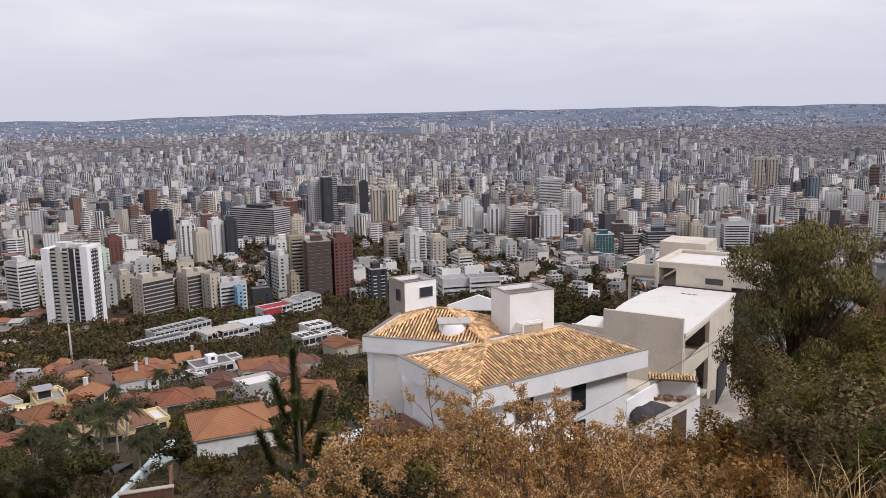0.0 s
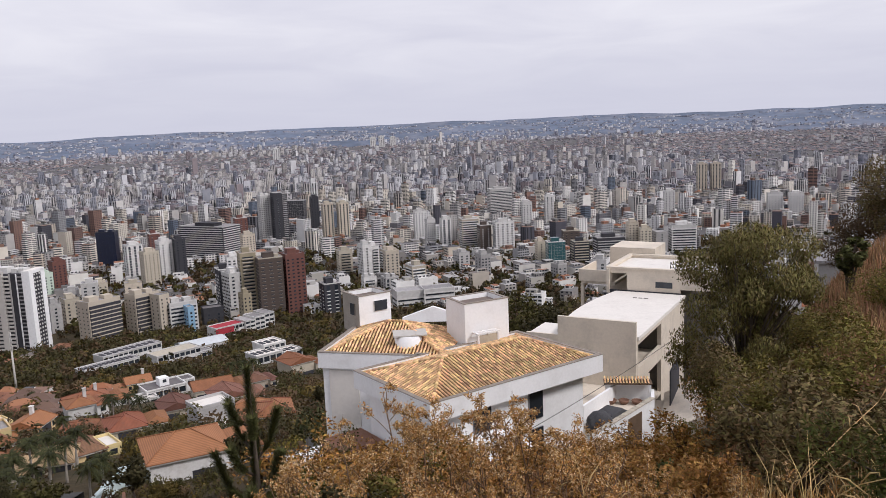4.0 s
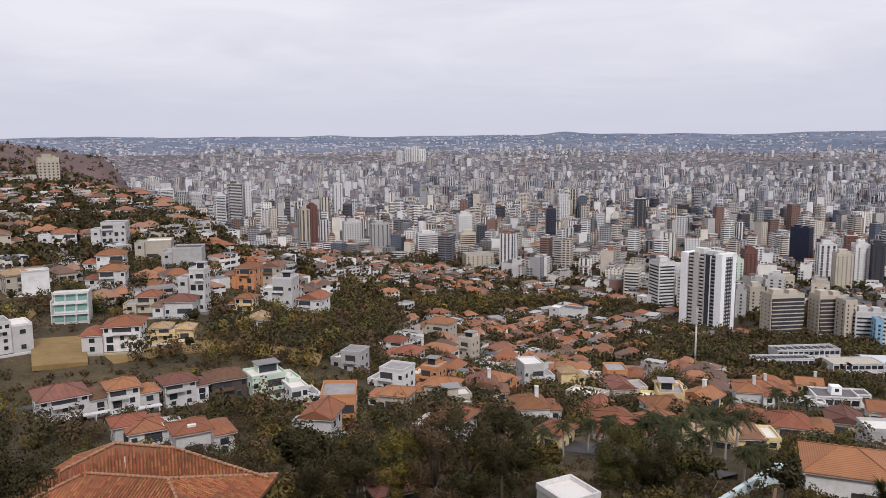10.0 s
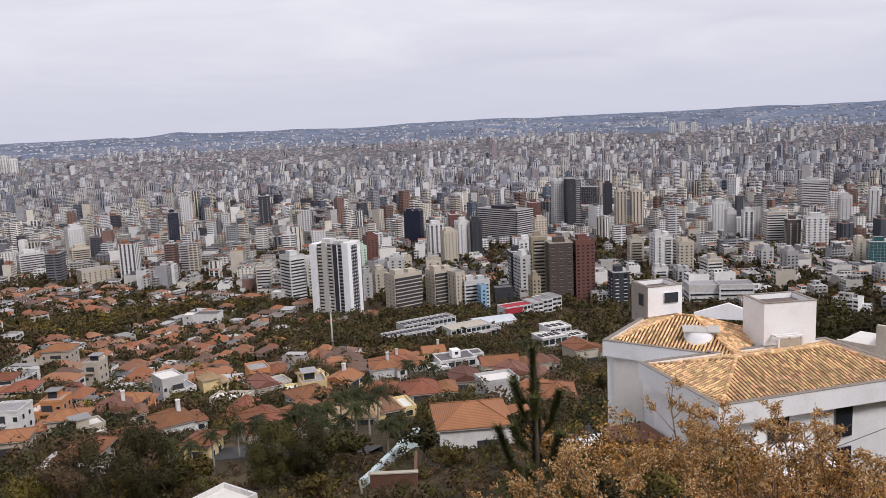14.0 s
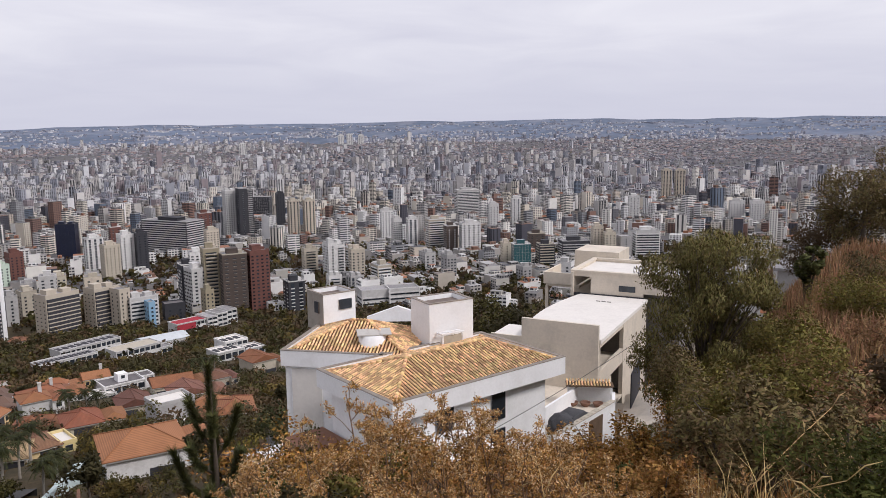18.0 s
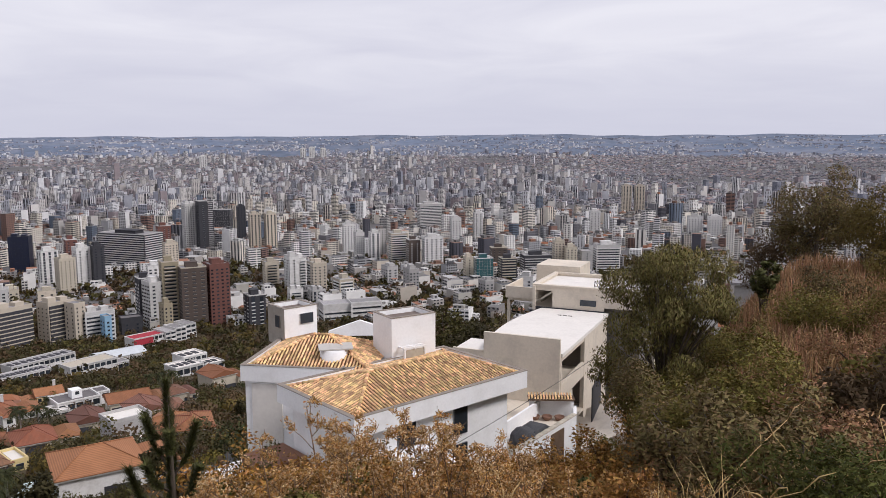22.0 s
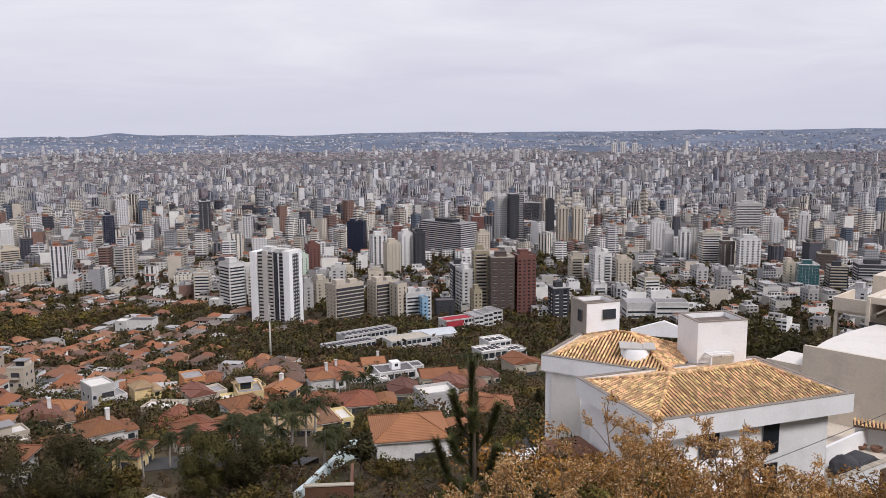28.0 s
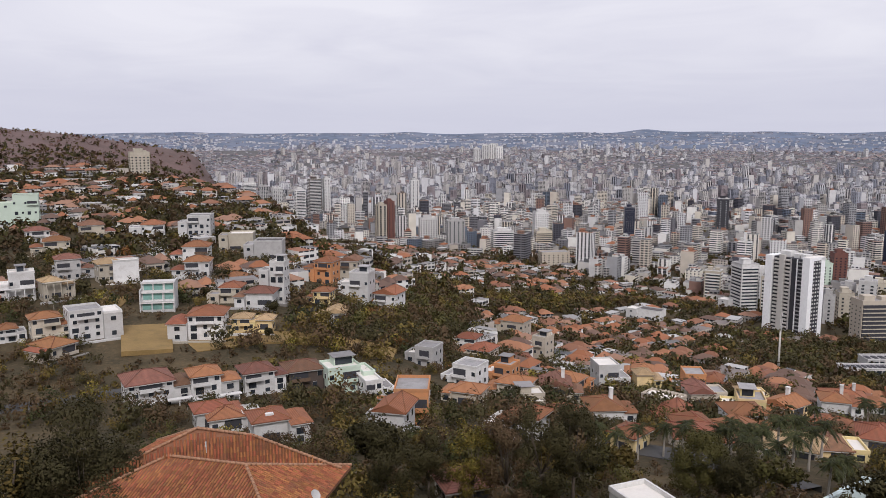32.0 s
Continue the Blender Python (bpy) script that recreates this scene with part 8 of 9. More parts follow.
for i in range(3):
    bm = bmesh.new()
    rr = [(0.22, 0), (0.36, .14), (.42, .3), (.40, .36), (.34, .33), (.30, .2), (0.02, .18)]
    prev = None
    for r, z in rr:
        ring = [bm.verts.new((r * math.cos(k * math.tau / 14), r * math.sin(k * math.tau / 14), z)) for k in range(14)]
        if prev:
            for k in range(14):
                bm.faces.new((prev[k], prev[(k + 1) % 14], ring[(k + 1) % 14], ring[k])).smooth = True
        else:
            bm.faces.new(ring[::-1])
        prev = ring
    bm.faces.new(prev)
    me = bpy.data.meshes.new("plant_bowl")
    bm.to_mesh(me)
    bm.free()
    me.materials.append(M_CLAY)
    ob = new("plant_bowl", me)
    ob.matrix_basis = Matrix.Translation((16.5 + i * .95, 59.6 - i * .25, -22.5))
    tagged(ob, "round clay plant bowl on the courtyard floor", "plant pot", "plant bowls")
# covered car under a dark sheet
car = thing("parked_car", Matrix.Translation((15.0, 54.8, -22.62)) @ pose(0, 0, 0, 0, 0, 47), "dark grey car parked against the courtyard wall", "car")
bm = bmesh.new()
prof = [(-2.0, .35), (-2.05, .75), (-1.2, .95), (-.6, 1.42), (.9, 1.45), (1.6, 1.0), (2.0, .9), (2.05, .4)]
rows_v = []
for y, k in ((-.82, .96), (-.7, 1.0), (.7, 1.0), (.82, .96)):
    rows_v.append([bm.verts.new((x * k, y * (.86 if z > 1.2 else 1), z * k)) for x, z in prof])
for a, b in zip(rows_v, rows_v[1:]):
    for i in range(len(prof) - 1):
        bm.faces.new((a[i], b[i], b[i + 1], a[i + 1])).smooth = True
    bm.faces.new((a[0], a[-1], b[-1], b[0]))
bm.faces.new(rows_v[0])
bm.faces.new(rows_v[-1][::-1])
bmesh.ops.recalc_face_normals(bm, faces=bm.faces)
M_SHEETCOVER = surface("grey_black_cover", (0.055, 0.055, 0.06), rough=.75, var=.35, scale=1.5, fine=14, bump=.3)
part("car_body", bm, M_SHEETCOVER, car)
bm = bmesh.new()
bmesh.ops.create_icosphere(bm, subdivisions=4, radius=1)
for v in bm.verts:
    k = 1 + .16 * noise.noise(v.co * 2.6) + .07 * noise.noise(v.co * 7)
    v.co = Vector((-1.2 + v.co.x * 1.15 * k, .05 + v.co.y * .98 * k, max(.05, .75 + v.co.z * .95 * k)))
for f in bm.faces:
    f.smooth = True
part("cover_sheet", bm, M_SHEETCOVER, car, "crumpled grey and black cover sheet")
part("windscreen", boxed((-1.05, -.72, -.6, .6, 1.0, 1.36)), M_GLASS, car)
for x in (-1.3, 1.3):
    for y in (-.8, .8):
        bm = bmesh.new()
        tube(bm, [(x, y - .1, .32), (x, y + .1, .32)], [.32, .32], 14)
        part("wheel", bm, M_DARKROOF, car)

# ---- the raw concrete house beside it ----
CONC = Matrix.Translation((13.6, 65.9, 0)) @ pose(0, 0, 0, 0, 0, -33)
KEEP_CLEAR.append((22, 73, 13))
conc = thing("concrete_house", CONC, "unfinished raw concrete house with flat white roof slabs", "house")
part("front_wall", boxed((0, 6.8, 0, .3, -30, -16.7)), M_CONC, conc)
part("left_wall", boxed((0, .3, .304, 17.5, -30, -18.1)), M_CONC, conc)
# the rooms' shade is put into this wall's colour
part("inner_wall", boxed((2.6, 2.9, .304, 17.4, -30, -18.3)), M_ROOMSHADE, conc, "inner wall coloured near black as room shade")
# dark cross wall added to keep the open storeys dim
part("end_wall", boxed((2.904, 6.446, 9.25, 9.45, -30, -18.35)), M_CONCD, conc)
# bowed roof slab: its left edge swings outwards
bm = bmesh.new()
top, bot = [], []
n = 14
edge = [(6.95, .304)] + [(6.95, 17.4)] + [(-.2 - 1.0 * math.sin(math.pi * (1 - k / n)) * 1.0, 17.4 - 17.0 * k / n) for k in range(n + 1)]
for x, y in edge:
    z = -18.0 - .05 * y / 17
    top.append(bm.verts.new((x, y, z)))
    bot.append(bm.verts.new((x, y, z - .3)))
bm.faces.new(top)
bm.faces.new(bot[::-1])
for i in range(len(edge)):
    j = (i + 1) % len(edge)
    bm.faces.new((bot[i], bot[j], top[j], top[i]))
bmesh.ops.recalc_face_normals(bm, faces=bm.faces)
part("roof_slab", bm, M_SLAB, conc, "whitish flat roof slab")
part("roof_beam", boxed((6.5, 6.8, .304, 17.4, -18.75, -18.305)), M_CONC, conc)
# storeys open to the side
for z in (-21.6, -25.2):
    part("floor_slab", boxed((2.904, 6.8, .304, 17.4, z - .25, z)), M_CONC, conc)
part("side_spandrel", boxed((6.5, 6.796, .604, 8.196, -21.596, -20.8)), M_CONC, conc)
part("side_pier", boxed((6.45, 6.83, .304, .55, -30, -18.31)), M_CONC, conc)
part("side_pier", boxed((6.45, 6.83, 8.2, 17.4, -30, -18.31)), M_CONC, conc)
part("lower_beam", boxed((6.5, 6.796, .604, 8.196, -22.1, -21.854)), M_CONC, conc)
part("garage_step", boxed((6.84, 9.2, .2, 5.0, -30, -24.9)), M_CONC, conc)
for k in range(3):
    part("roof_batten", boxed((2.4 + .55 * k, 2.8 + .55 * k, 14.5, 14.6, -18.04, -17.98)), M_CONCD, conc)
# lower terrace to the left
part("terrace_wall", boxed((-3.2, -.004, .6, .85, -30, -18.55)), M_CONC, conc)
part("terrace_deck", boxed((-3.2, -.3, .854, 5.0, -19.4, -18.75)), M_SLAB, conc)
# upper block
part("upper_front", boxed((.9, 6.4, 17.6, 17.9, -18.3, -15.75)), M_CONC, conc)
part("upper_side", boxed((6.404, 10.4, 17.6, 17.9, -17.6, -15.75)), M_CONC, conc)
part("upper_back", boxed((-1.2, 10.4, 25.7, 26.0, -30, -15.75)), M_CONC, conc)
part("upper_left", boxed((-1.2, -.9, 17.6, 25.696, -17.4, -15.75)), M_CONC, conc)
part("upper_core", boxed((1.6, 10.0, 18.6, 25.6, -30, -16.2)), M_CONCD, conc)
part("upper_post", boxed((-1.2, -.9, 17.3, 17.596, -18.3, -15.75)), M_CONC, conc)
part("upper_lintel", boxed((-.896, .896, 17.6, 17.9, -16.2, -15.75)), M_CONC, conc)
part("upper_roof", boxed((-.9, 10.1, 17.904, 25.696, -16.15, -15.95)), M_SLAB, conc)
part("upper_coping", coping(-1.3, 10.5, 17.5, 26.1, -15.746, -15.55, t=.5), M_CONC, conc)
part("slot_window", boxed((3.9, 5.6, 17.5, 17.62, -17.5, -16.9)), M_GLASS, conc)
part("base_skirt", boxed((-1.0, 6.5, 17.42, 17.58, -18.28, -17.95)), M_DARK, conc)
part("roof_ladder", boxed((5.2, 5.26, 18.3, 18.36, -15.94, -14.9), (5.7, 5.76, 18.3, 18.36, -15.94, -14.9), (5.264, 5.696, 18.31, 18.35, -15.5, -15.45), (5.264, 5.696, 18.31, 18.35, -15.15, -15.1)), M_METAL, conc)
# wing with balcony behind to the left
part("balcony_tower", boxed((-3.6, 1.6, 26.2, 31.0, -32, -14.9)), M_CONC, conc)
part("balcony_parapet", boxed((-5.4, -1.3, 20.5, 20.7, -17.9, -16.6), (-5.4, -5.2, 20.704, 26.1, -17.9, -16.6)), M_CONC, conc)
part("balcony_floor", boxed((-5.196, -1.3, 20.704, 26.1, -18.2, -17.9)), M_CONC, conc)
part("balcony_post", boxed((-5.3, -4.95, 20.8, 21.15, -32, -18.204)), M_CONC, conc)

# driveway and dark gate
drive = thing("driveway", Matrix.Identity(4), "grey concrete driveway up to the concrete house", "driveway", kind="structure")
bm = bmesh.new()
v = [bm.verts.new(p) for p in ((19.6, 57.2, -24.2), (24.8, 58.5, -23.2), (30.0, 68.5, -22.6), (23.2, 66.5, -24.4))]
f = bm.faces.new(v)
g = bmesh.ops.extrude_face_region(bm, geom=[f])
bmesh.ops.translate(bm, vec=(0, 0, -4), verts=[k for k in g["geom"] if isinstance(k, bmesh.types.BMVert)])
bmesh.ops.recalc_face_normals(bm, faces=bm.faces)
part("slab", bm, M_CONC, drive)
gate2 = thing("metal_gate", Matrix.Translation((22.3, 62.5, -24.2)) @ pose(0, 0, 0, 0, 0, 62), "tall dark grey sheet metal gate standing ajar", "gate")
part("gate_frame", coping(0, 5.0, -.05, .05, 0, 3.1, t=.04), M_DARK, gate2)
for i in range(10):
    part("gate_board", boxed((.06 + i * .49, .5 + i * .49, -.03, .03, .1, 3.0)), M_DARK, gate2)

# small grey shed further right behind the trees
shed = thing("shed", Matrix.Translation((29.8, 53.6, -13.2)) @ pose(0, 0, 0, 0, 0, -25), "low blue-grey shed with a flat roof behind the trees", "shed")
part("shed_wall", boxed((0, 5.5, 0, 4, -4, 2.4)), M_GREY, shed)
part("shed_roof", boxed((-.3, 5.8, -.3, 4.3, 2.404, 2.6)), M_GREYROOF, shed)
share("window", window_mesh(1.2, .8, M_GLASS, M_METAL), shed, pose(2.5, 0, 1.0))

# thin cable from the concrete house down past the villa
bm = bmesh.new()
a, b = Vector((4.94, 39.69, -17.0)), Vector((21.0, 56.2, -16.06))
tube(bm, [a.lerp(b, k / 10) - Vector((0, 0, .9 * (k / 10) * (1 - k / 10))) for k in range(11)], [.018] * 11, 5)
tagged(part("overhead_cable", bm, M_DARK), "thin black overhead cable between the two houses", "cable")

# ---- the tiled house on the left below the lookout ----
near_house = thing("tiled_house", Matrix.Translation((-51.5, 19.0, 0)) @ pose(0, 0, 0, 0, 0, 59), "large house under broad orange-brown clay tile hip roofs", "house")
KEEP_CLEAR.append((-47.5, 24.5, 13))
M_CLAYTILE = surface("orange_clay_tile", (0.32, 0.118, 0.050), var=0.22, scale=0.5, fine=12, rand=0.32, hue=0.015, dirt=(0.15, 0.085, 0.055), dirt_amount=0.65, island=True)
M_CLAYBED = surface("clay_tile_bed", (0.22, 0.095, 0.05), var=0.2, scale=0.5, fine=12, dirt=(0.11, 0.07, 0.05))
M_MORTAR = surface("pale_ridge_mortar", (0.36, 0.20, 0.12), var=0.25, scale=2, fine=12)
clay_me = cover_tile(0.44, 0.082, 0.068)
clay_me.materials.append(M_CLAYTILE)


def hip_part(name, c, a, b):
    inv = near_house.matrix_basis.inverted()
    c = [tuple(inv @ Vector(q)) for q in c]
    a, b = tuple(inv @ Vector(a)), tuple(inv @ Vector(b))
    bm = bmesh.new()
    v = [bm.verts.new(p) for p in c]
    lo = [bm.verts.new((p[0], p[1], p[2] - .18)) for p in c]
    va, vb = bm.verts.new(a), bm.verts.new(b)
    for f in ((v[0], v[1], vb, va), (v[1], v[2], vb), (v[2], v[3], va, vb), (v[3], v[0], va)):
        bm.faces.new(f)
    for k in range(4):
        bm.faces.new((lo[k], lo[(k + 1) % 4], v[(k + 1) % 4], v[k]))
    bm.faces.new(lo[::-1])
    ob = part(name, bm, M_CLAYBED, near_house)
    for i, (p, q) in enumerate(((a, b), (c[0], a), (c[1], b), (c[2], b), (c[3], a))):
        bm = bmesh.new()
        p, q = Vector(p), Vector(q)
        k = int((q - p).length / .4) + 1
        for j in range(k):
            tube(bm, [p.lerp(q, j / k) + Vector((0, 0, .1)), p.lerp(q, (j + 1.08) / k) + Vector((0, 0, .085))], [.125, .10], 6)
        part("ridge_line", bm, M_MORTAR, ob, "mortared ridge tiles")["kind"] = "stuff"
    planes = [[c[0], c[1], b, a], [c[1], c[2], b], [c[2], c[3], a, b], [c[3], c[0], a]]
    return ob, planes


front_roof, planes = hip_part("front_roof", [(-53.8, 11.2, -24.9), (-39.4, 21.2, -24.6), (-47.0, 31.3, -24.6), (-56.5, 24.0, -24.6)], (-52.85, 19.88, -22.6), (-47.92, 23.33, -22.6))
ft = tile_poses(planes[0], .225, .38, random.Random(11))
ft.sort(key=lambda m: (m.translation - Vector((4, 0, -23))).length)
for m in ft[:240]:
    share("roof_tile", clay_me, front_roof, m)
joined_tiles("roof_tiles", clay_me, ft[240:] + tile_poses(planes[1], .225, .38, random.Random(12)) + tile_poses(planes[3], .225, .38, random.Random(13)), M_CLAYTILE, front_roof)
back_roof, planes = hip_part("back_roof", [(-55.76, 13.48, -24.6), (-46.6, 30.2, -24.4), (-50.98, 28.63, -24.2), (-59.04, 21.48, -23.8)], (-53.99, 22.58, -21.6), (-50.11, 25.02, -21.6))
joined_tiles("roof_tiles", clay_me, tile_poses(planes[0], .225, .38, random.Random(14)) + tile_poses(planes[1], .225, .38, random.Random(15)) + tile_poses(planes[3], .225, .38, random.Random(16)), M_CLAYTILE, back_roof)
part("house_body", boxed((-4.6, 8.6, -4.6, 4.6, -44, -25.2)), M_WHITE2, near_house)
for u in (-3, 1.0, 4, 7):
    share("window", window_mesh(1.5, 1.3, M_GLASS, M_WHITE2), near_house, pose(u, -4.6, -28.2))
part("vent_pipe", boxed((2.6, 2.7, 1.6, 1.7, -24.2, -21.7)), M_WHITE2, near_house)
bm = bmesh.new()
ring0 = [bm.verts.new((.42 * math.cos(k * math.tau / 20), .36 * math.sin(k * math.tau / 20), 0.0)) for k in range(20)]
ring1 = [bm.verts.new((.24 * math.cos(k * math.tau / 20), .2 * math.sin(k * math.tau / 20), -.07)) for k in range(20)]
hub = bm.verts.new((0, 0, -.1))
for k in range(20):
    bm.faces.new((ring0[k], ring0[(k + 1) % 20], ring1[(k + 1) % 20], ring1[k])).smooth = True
    bm.faces.new((ring1[k], ring1[(k + 1) % 20], hub)).smooth = True
dish = part("dish_bowl", bm, M_WHITE2)
dish.name = "satellite_dish"
tagged(dish, "small white satellite dish on the tiled roof", "satellite dish")
dish.matrix_basis = Matrix.Translation((-42.3, 25.4, -23.3)) @ pose(0, 0, 0, 50, 10, 110)
bm = bmesh.new()
tube(bm, [(0, 0, -.08), (0, -.25, -.75)], [.03, .03], 6)
part("dish_arm", bm, M_METAL, dish)

# ---- plants of the near slope ----
L_SEED = leafy("dry_seed_heads", (0.33, 0.20, 0.072), rand=.12, hue=.012, spread=.6, through=.15)
L_PALESEED = leafy("pale_dry_husks", (0.52, 0.42, 0.26), rand=.1, hue=.01, spread=.35, through=.15)
L_RUSTY = leafy("rust_brown_leaves", (0.33, 0.20, 0.062), rand=.15, hue=.015, spread=.55, through=.15)
L_EUC = leafy("hanging_dull_green_leaves", (0.155, 0.148, 0.060), rand=.1, hue=.03, spread=.55, through=.15)
L_GREY = leafy("grey_green_leaves", (0.175, 0.150, 0.075), rand=.15, hue=.03, spread=.55, through=.15)
L_FRESH = leafy("fresh_green_blades", (0.085, 0.102, 0.030), rand=.15, hue=.03, spread=.5, through=.2)
L_NEEDLE = leafy("dark_pine_needles", (0.075, 0.088, 0.034), rand=.1, hue=.02, spread=.5, through=.1)
L_STRAWG = leafy("straw_grass", (0.50, 0.40, 0.21), rand=.15, hue=.015, spread=.4, through=.2)
L_OLIVEN = leafy("olive_fine_leaves", (0.145, 0.135, 0.042), rand=.15, hue=.03, spread=.5, through=.2)
L_GOLD = leafy("golden_dry_leaves", (0.40, 0.24, 0.085), rand=.12, hue=.012, spread=.45, through=.15)
L_WEED = leafy("brown_weeds", (0.24, 0.155, 0.092), rand=.12, hue=.02, spread=.5, through=.15)
L_DUSK = leafy("dusky_olive_leaves", (0.130, 0.112, 0.056), hue=.03)
M_TWIG = surface("brown_twig", (0.17, 0.105, 0.062), var=.25, scale=3, fine=30)


def seed_shrub(seed, h, spread, n_stems, heads, mass, leaf):
    """Stems that fork three times, a brown mass of small leaves, and loose sprays of curled husks at the tips."""
    rnd = random.Random(seed)
    bm = bmesh.new()
    tips, mids = [], []

    def off(k):
        return Vector((rnd.gauss(0, k), rnd.gauss(0, k), 0))
    for i in range(n_stems):
        az, out = rnd.random() * math.tau, spread * rnd.uniform(.1, 1.0)
        hh = h * rnd.uniform(.62, 1.0)
        base = Vector((math.cos(az) * .15, math.sin(az) * .15, -.2))
        mid = Vector((math.cos(az) * out * .5, math.sin(az) * out * .5, hh * .52))
        tip = Vector((math.cos(az) * out, math.sin(az) * out, hh))
        tube(bm, [base, mid, tip], [.020, .012, .005], 5)
        mids += [mid.lerp(tip, .1), mid, mid.lerp(base, .3)]
        for k in range(4):
            b = mid.lerp(tip, rnd.uniform(.35, .95))
            t2 = b + off(.17) + Vector((0, 0, rnd.uniform(.08, .34)))
            tube(bm, [b, b.lerp(t2, .5) + off(.02), t2], [.007, .005, .003], 4)
            for j in range(3):
                c = b.lerp(t2, rnd.uniform(.6, 1.0))
                t3 = c + off(.06) + Vector((0, 0, rnd.uniform(.02, .11)))
                tube(bm, [c, t3], [.003, .002], 3)
                tips.append((c, t3))
        tips.append((mid.lerp(tip, .8), tip))
    me_s = bpy.data.meshes.new("stem")
    bm.to_mesh(me_s)
    bm.free()
    me_s.materials.append(M_TWIG)
    # husks: small curved slips along each twig
    verts, faces, idx = [], [], []
    for c0, t in tips:
        for _ in range(heads):
            d = Vector((rnd.gauss(0, 1), rnd.gauss(0, 1), rnd.gauss(.2, .7))).normalized()
            c = c0.lerp(t, rnd.uniform(.15, 1.1)) + d * rnd.uniform(.01, .06)
            a = (d + Vector((rnd.gauss(0, .6), rnd.gauss(0, .6), rnd.gauss(0, .6)))).normalized()
            s = a.cross(Vector((rnd.gauss(0, 1), rnd.gauss(0, 1), rnd.gauss(0, 1)))).normalized()
            ln, w = rnd.uniform(.030, .050), rnd.uniform(.005, .0095)
            cv = a.cross(s) * ln * .35
            o = len(verts)
            for q, bow in ((-.5, 0), (0, 1), (.5, 0)):
                p = c + a * ln * q + cv * bow
                verts += [tuple(p - s * w * (1.0 if bow else .45)), tuple(p + s * w * (1.0 if bow else .45))]
            faces += [(o, o + 1, o + 3, o + 2), (o + 2, o + 3, o + 5, o + 4)]
            m = 0 if rnd.random() < .64 else 1
            idx += [m, m]
    me_h = mesh_of("seed_head", verts, faces, [L_SEED, L_PALESEED], idx)
    me_m = leaf_mesh("foliage", [tuple(p) for p in mids], [spread * .36] * len(mids), mass, .024, leaf, seed, long=2.2)
    return me_s, me_h, me_m


SEED_KINDS = [seed_shrub(31, 1.75, 1.0, 9, 17, 3000, L_RUSTY), seed_shrub(32, 1.55, 1.1, 10, 15, 4200, L_RUSTY), seed_shrub(33, 2.45, .7, 5, 30, 500, L_RUSTY), seed_shrub(34, 1.25, 1.15, 11, 11, 7000, L_GOLD)]


def near_shrub(kind, az, d, size, turn, drop=0.22):
    s, hds, m = SEED_KINDS[kind]
    t = thing("dry_shrub", Matrix.Translation(at(az, d, -drop)) @ pose(0, 0, 0, 0, 0, turn) @ Matrix.Scale(size, 4), "rust-brown dry shrub with curled seed heads on the slope", "shrub", "dry shrubs")
    share("stem", s, t)
    share("seed_head", hds, t)
    share("foliage", m, t)


rnd = random.Random(77)
for az, d, k, size in ((-0.5, 10.6, 2, 1.16), (-3.2, 10.2, 2, 1.2), (-8.2, 10.6, 2, 1.14), (-10.6, 10.2, 2, 1.05), (-12.6, 9.4, 0, 1.05), (7.8, 10.4, 0, .95), (12.2, 10.2, 0, .95), (17.2, 10.6, 0, .9), (22.0, 11.0, 1, .85),
                       (-1.8, 9.0, 1, .98), (2.6, 9.2, 1, 1.0), (6.8, 9.6, 1, 1.05), (-14.2, 10.6, 2, .95), (-17.5, 10.2, 0, .9), (-1.5, 9.6, 2, 1.0), (3.2, 10.2, 2, .95), (-6.5, 9.3, 2, .98), (0.8, 11.5, 0, 1.0), (6.0, 10.6, 0, .95), (9.5, 11.0, 1, .95),
                       (13.0, 11.2, 1, .95), (16.5, 11.5, 0, .85), (20.0, 12.0, 1, .75), (-12.5, 10.4, 1, .92), (-16.0, 9.8, 3, .85), (-19.0, 9.0, 3, .75), (11.0, 9.3, 3, .9), (6.5, 8.8, 3, .95),
                       (2.0, 8.6, 3, .95), (-2.5, 8.4, 3, .95), (-7.0, 8.3, 3, .95), (-11.5, 8.5, 3, .9), (15.0, 9.6, 3, .85), (-22.5, 8.6, 3, .7), (-26, 8.0, 3, .65), (23.0, 12.5, 3, .7),
                       (17.5, 10.5, 0, 1.0), (14.5, 10.0, 2, .95), (20.5, 10.8, 0, .85), (24.5, 11.0, 3, .75), (11.5, 10.4, 2, 1.0), (27.5, 11.5, 3, .65)):
    near_shrub(k, az, d, size, rnd.uniform(0, 360))


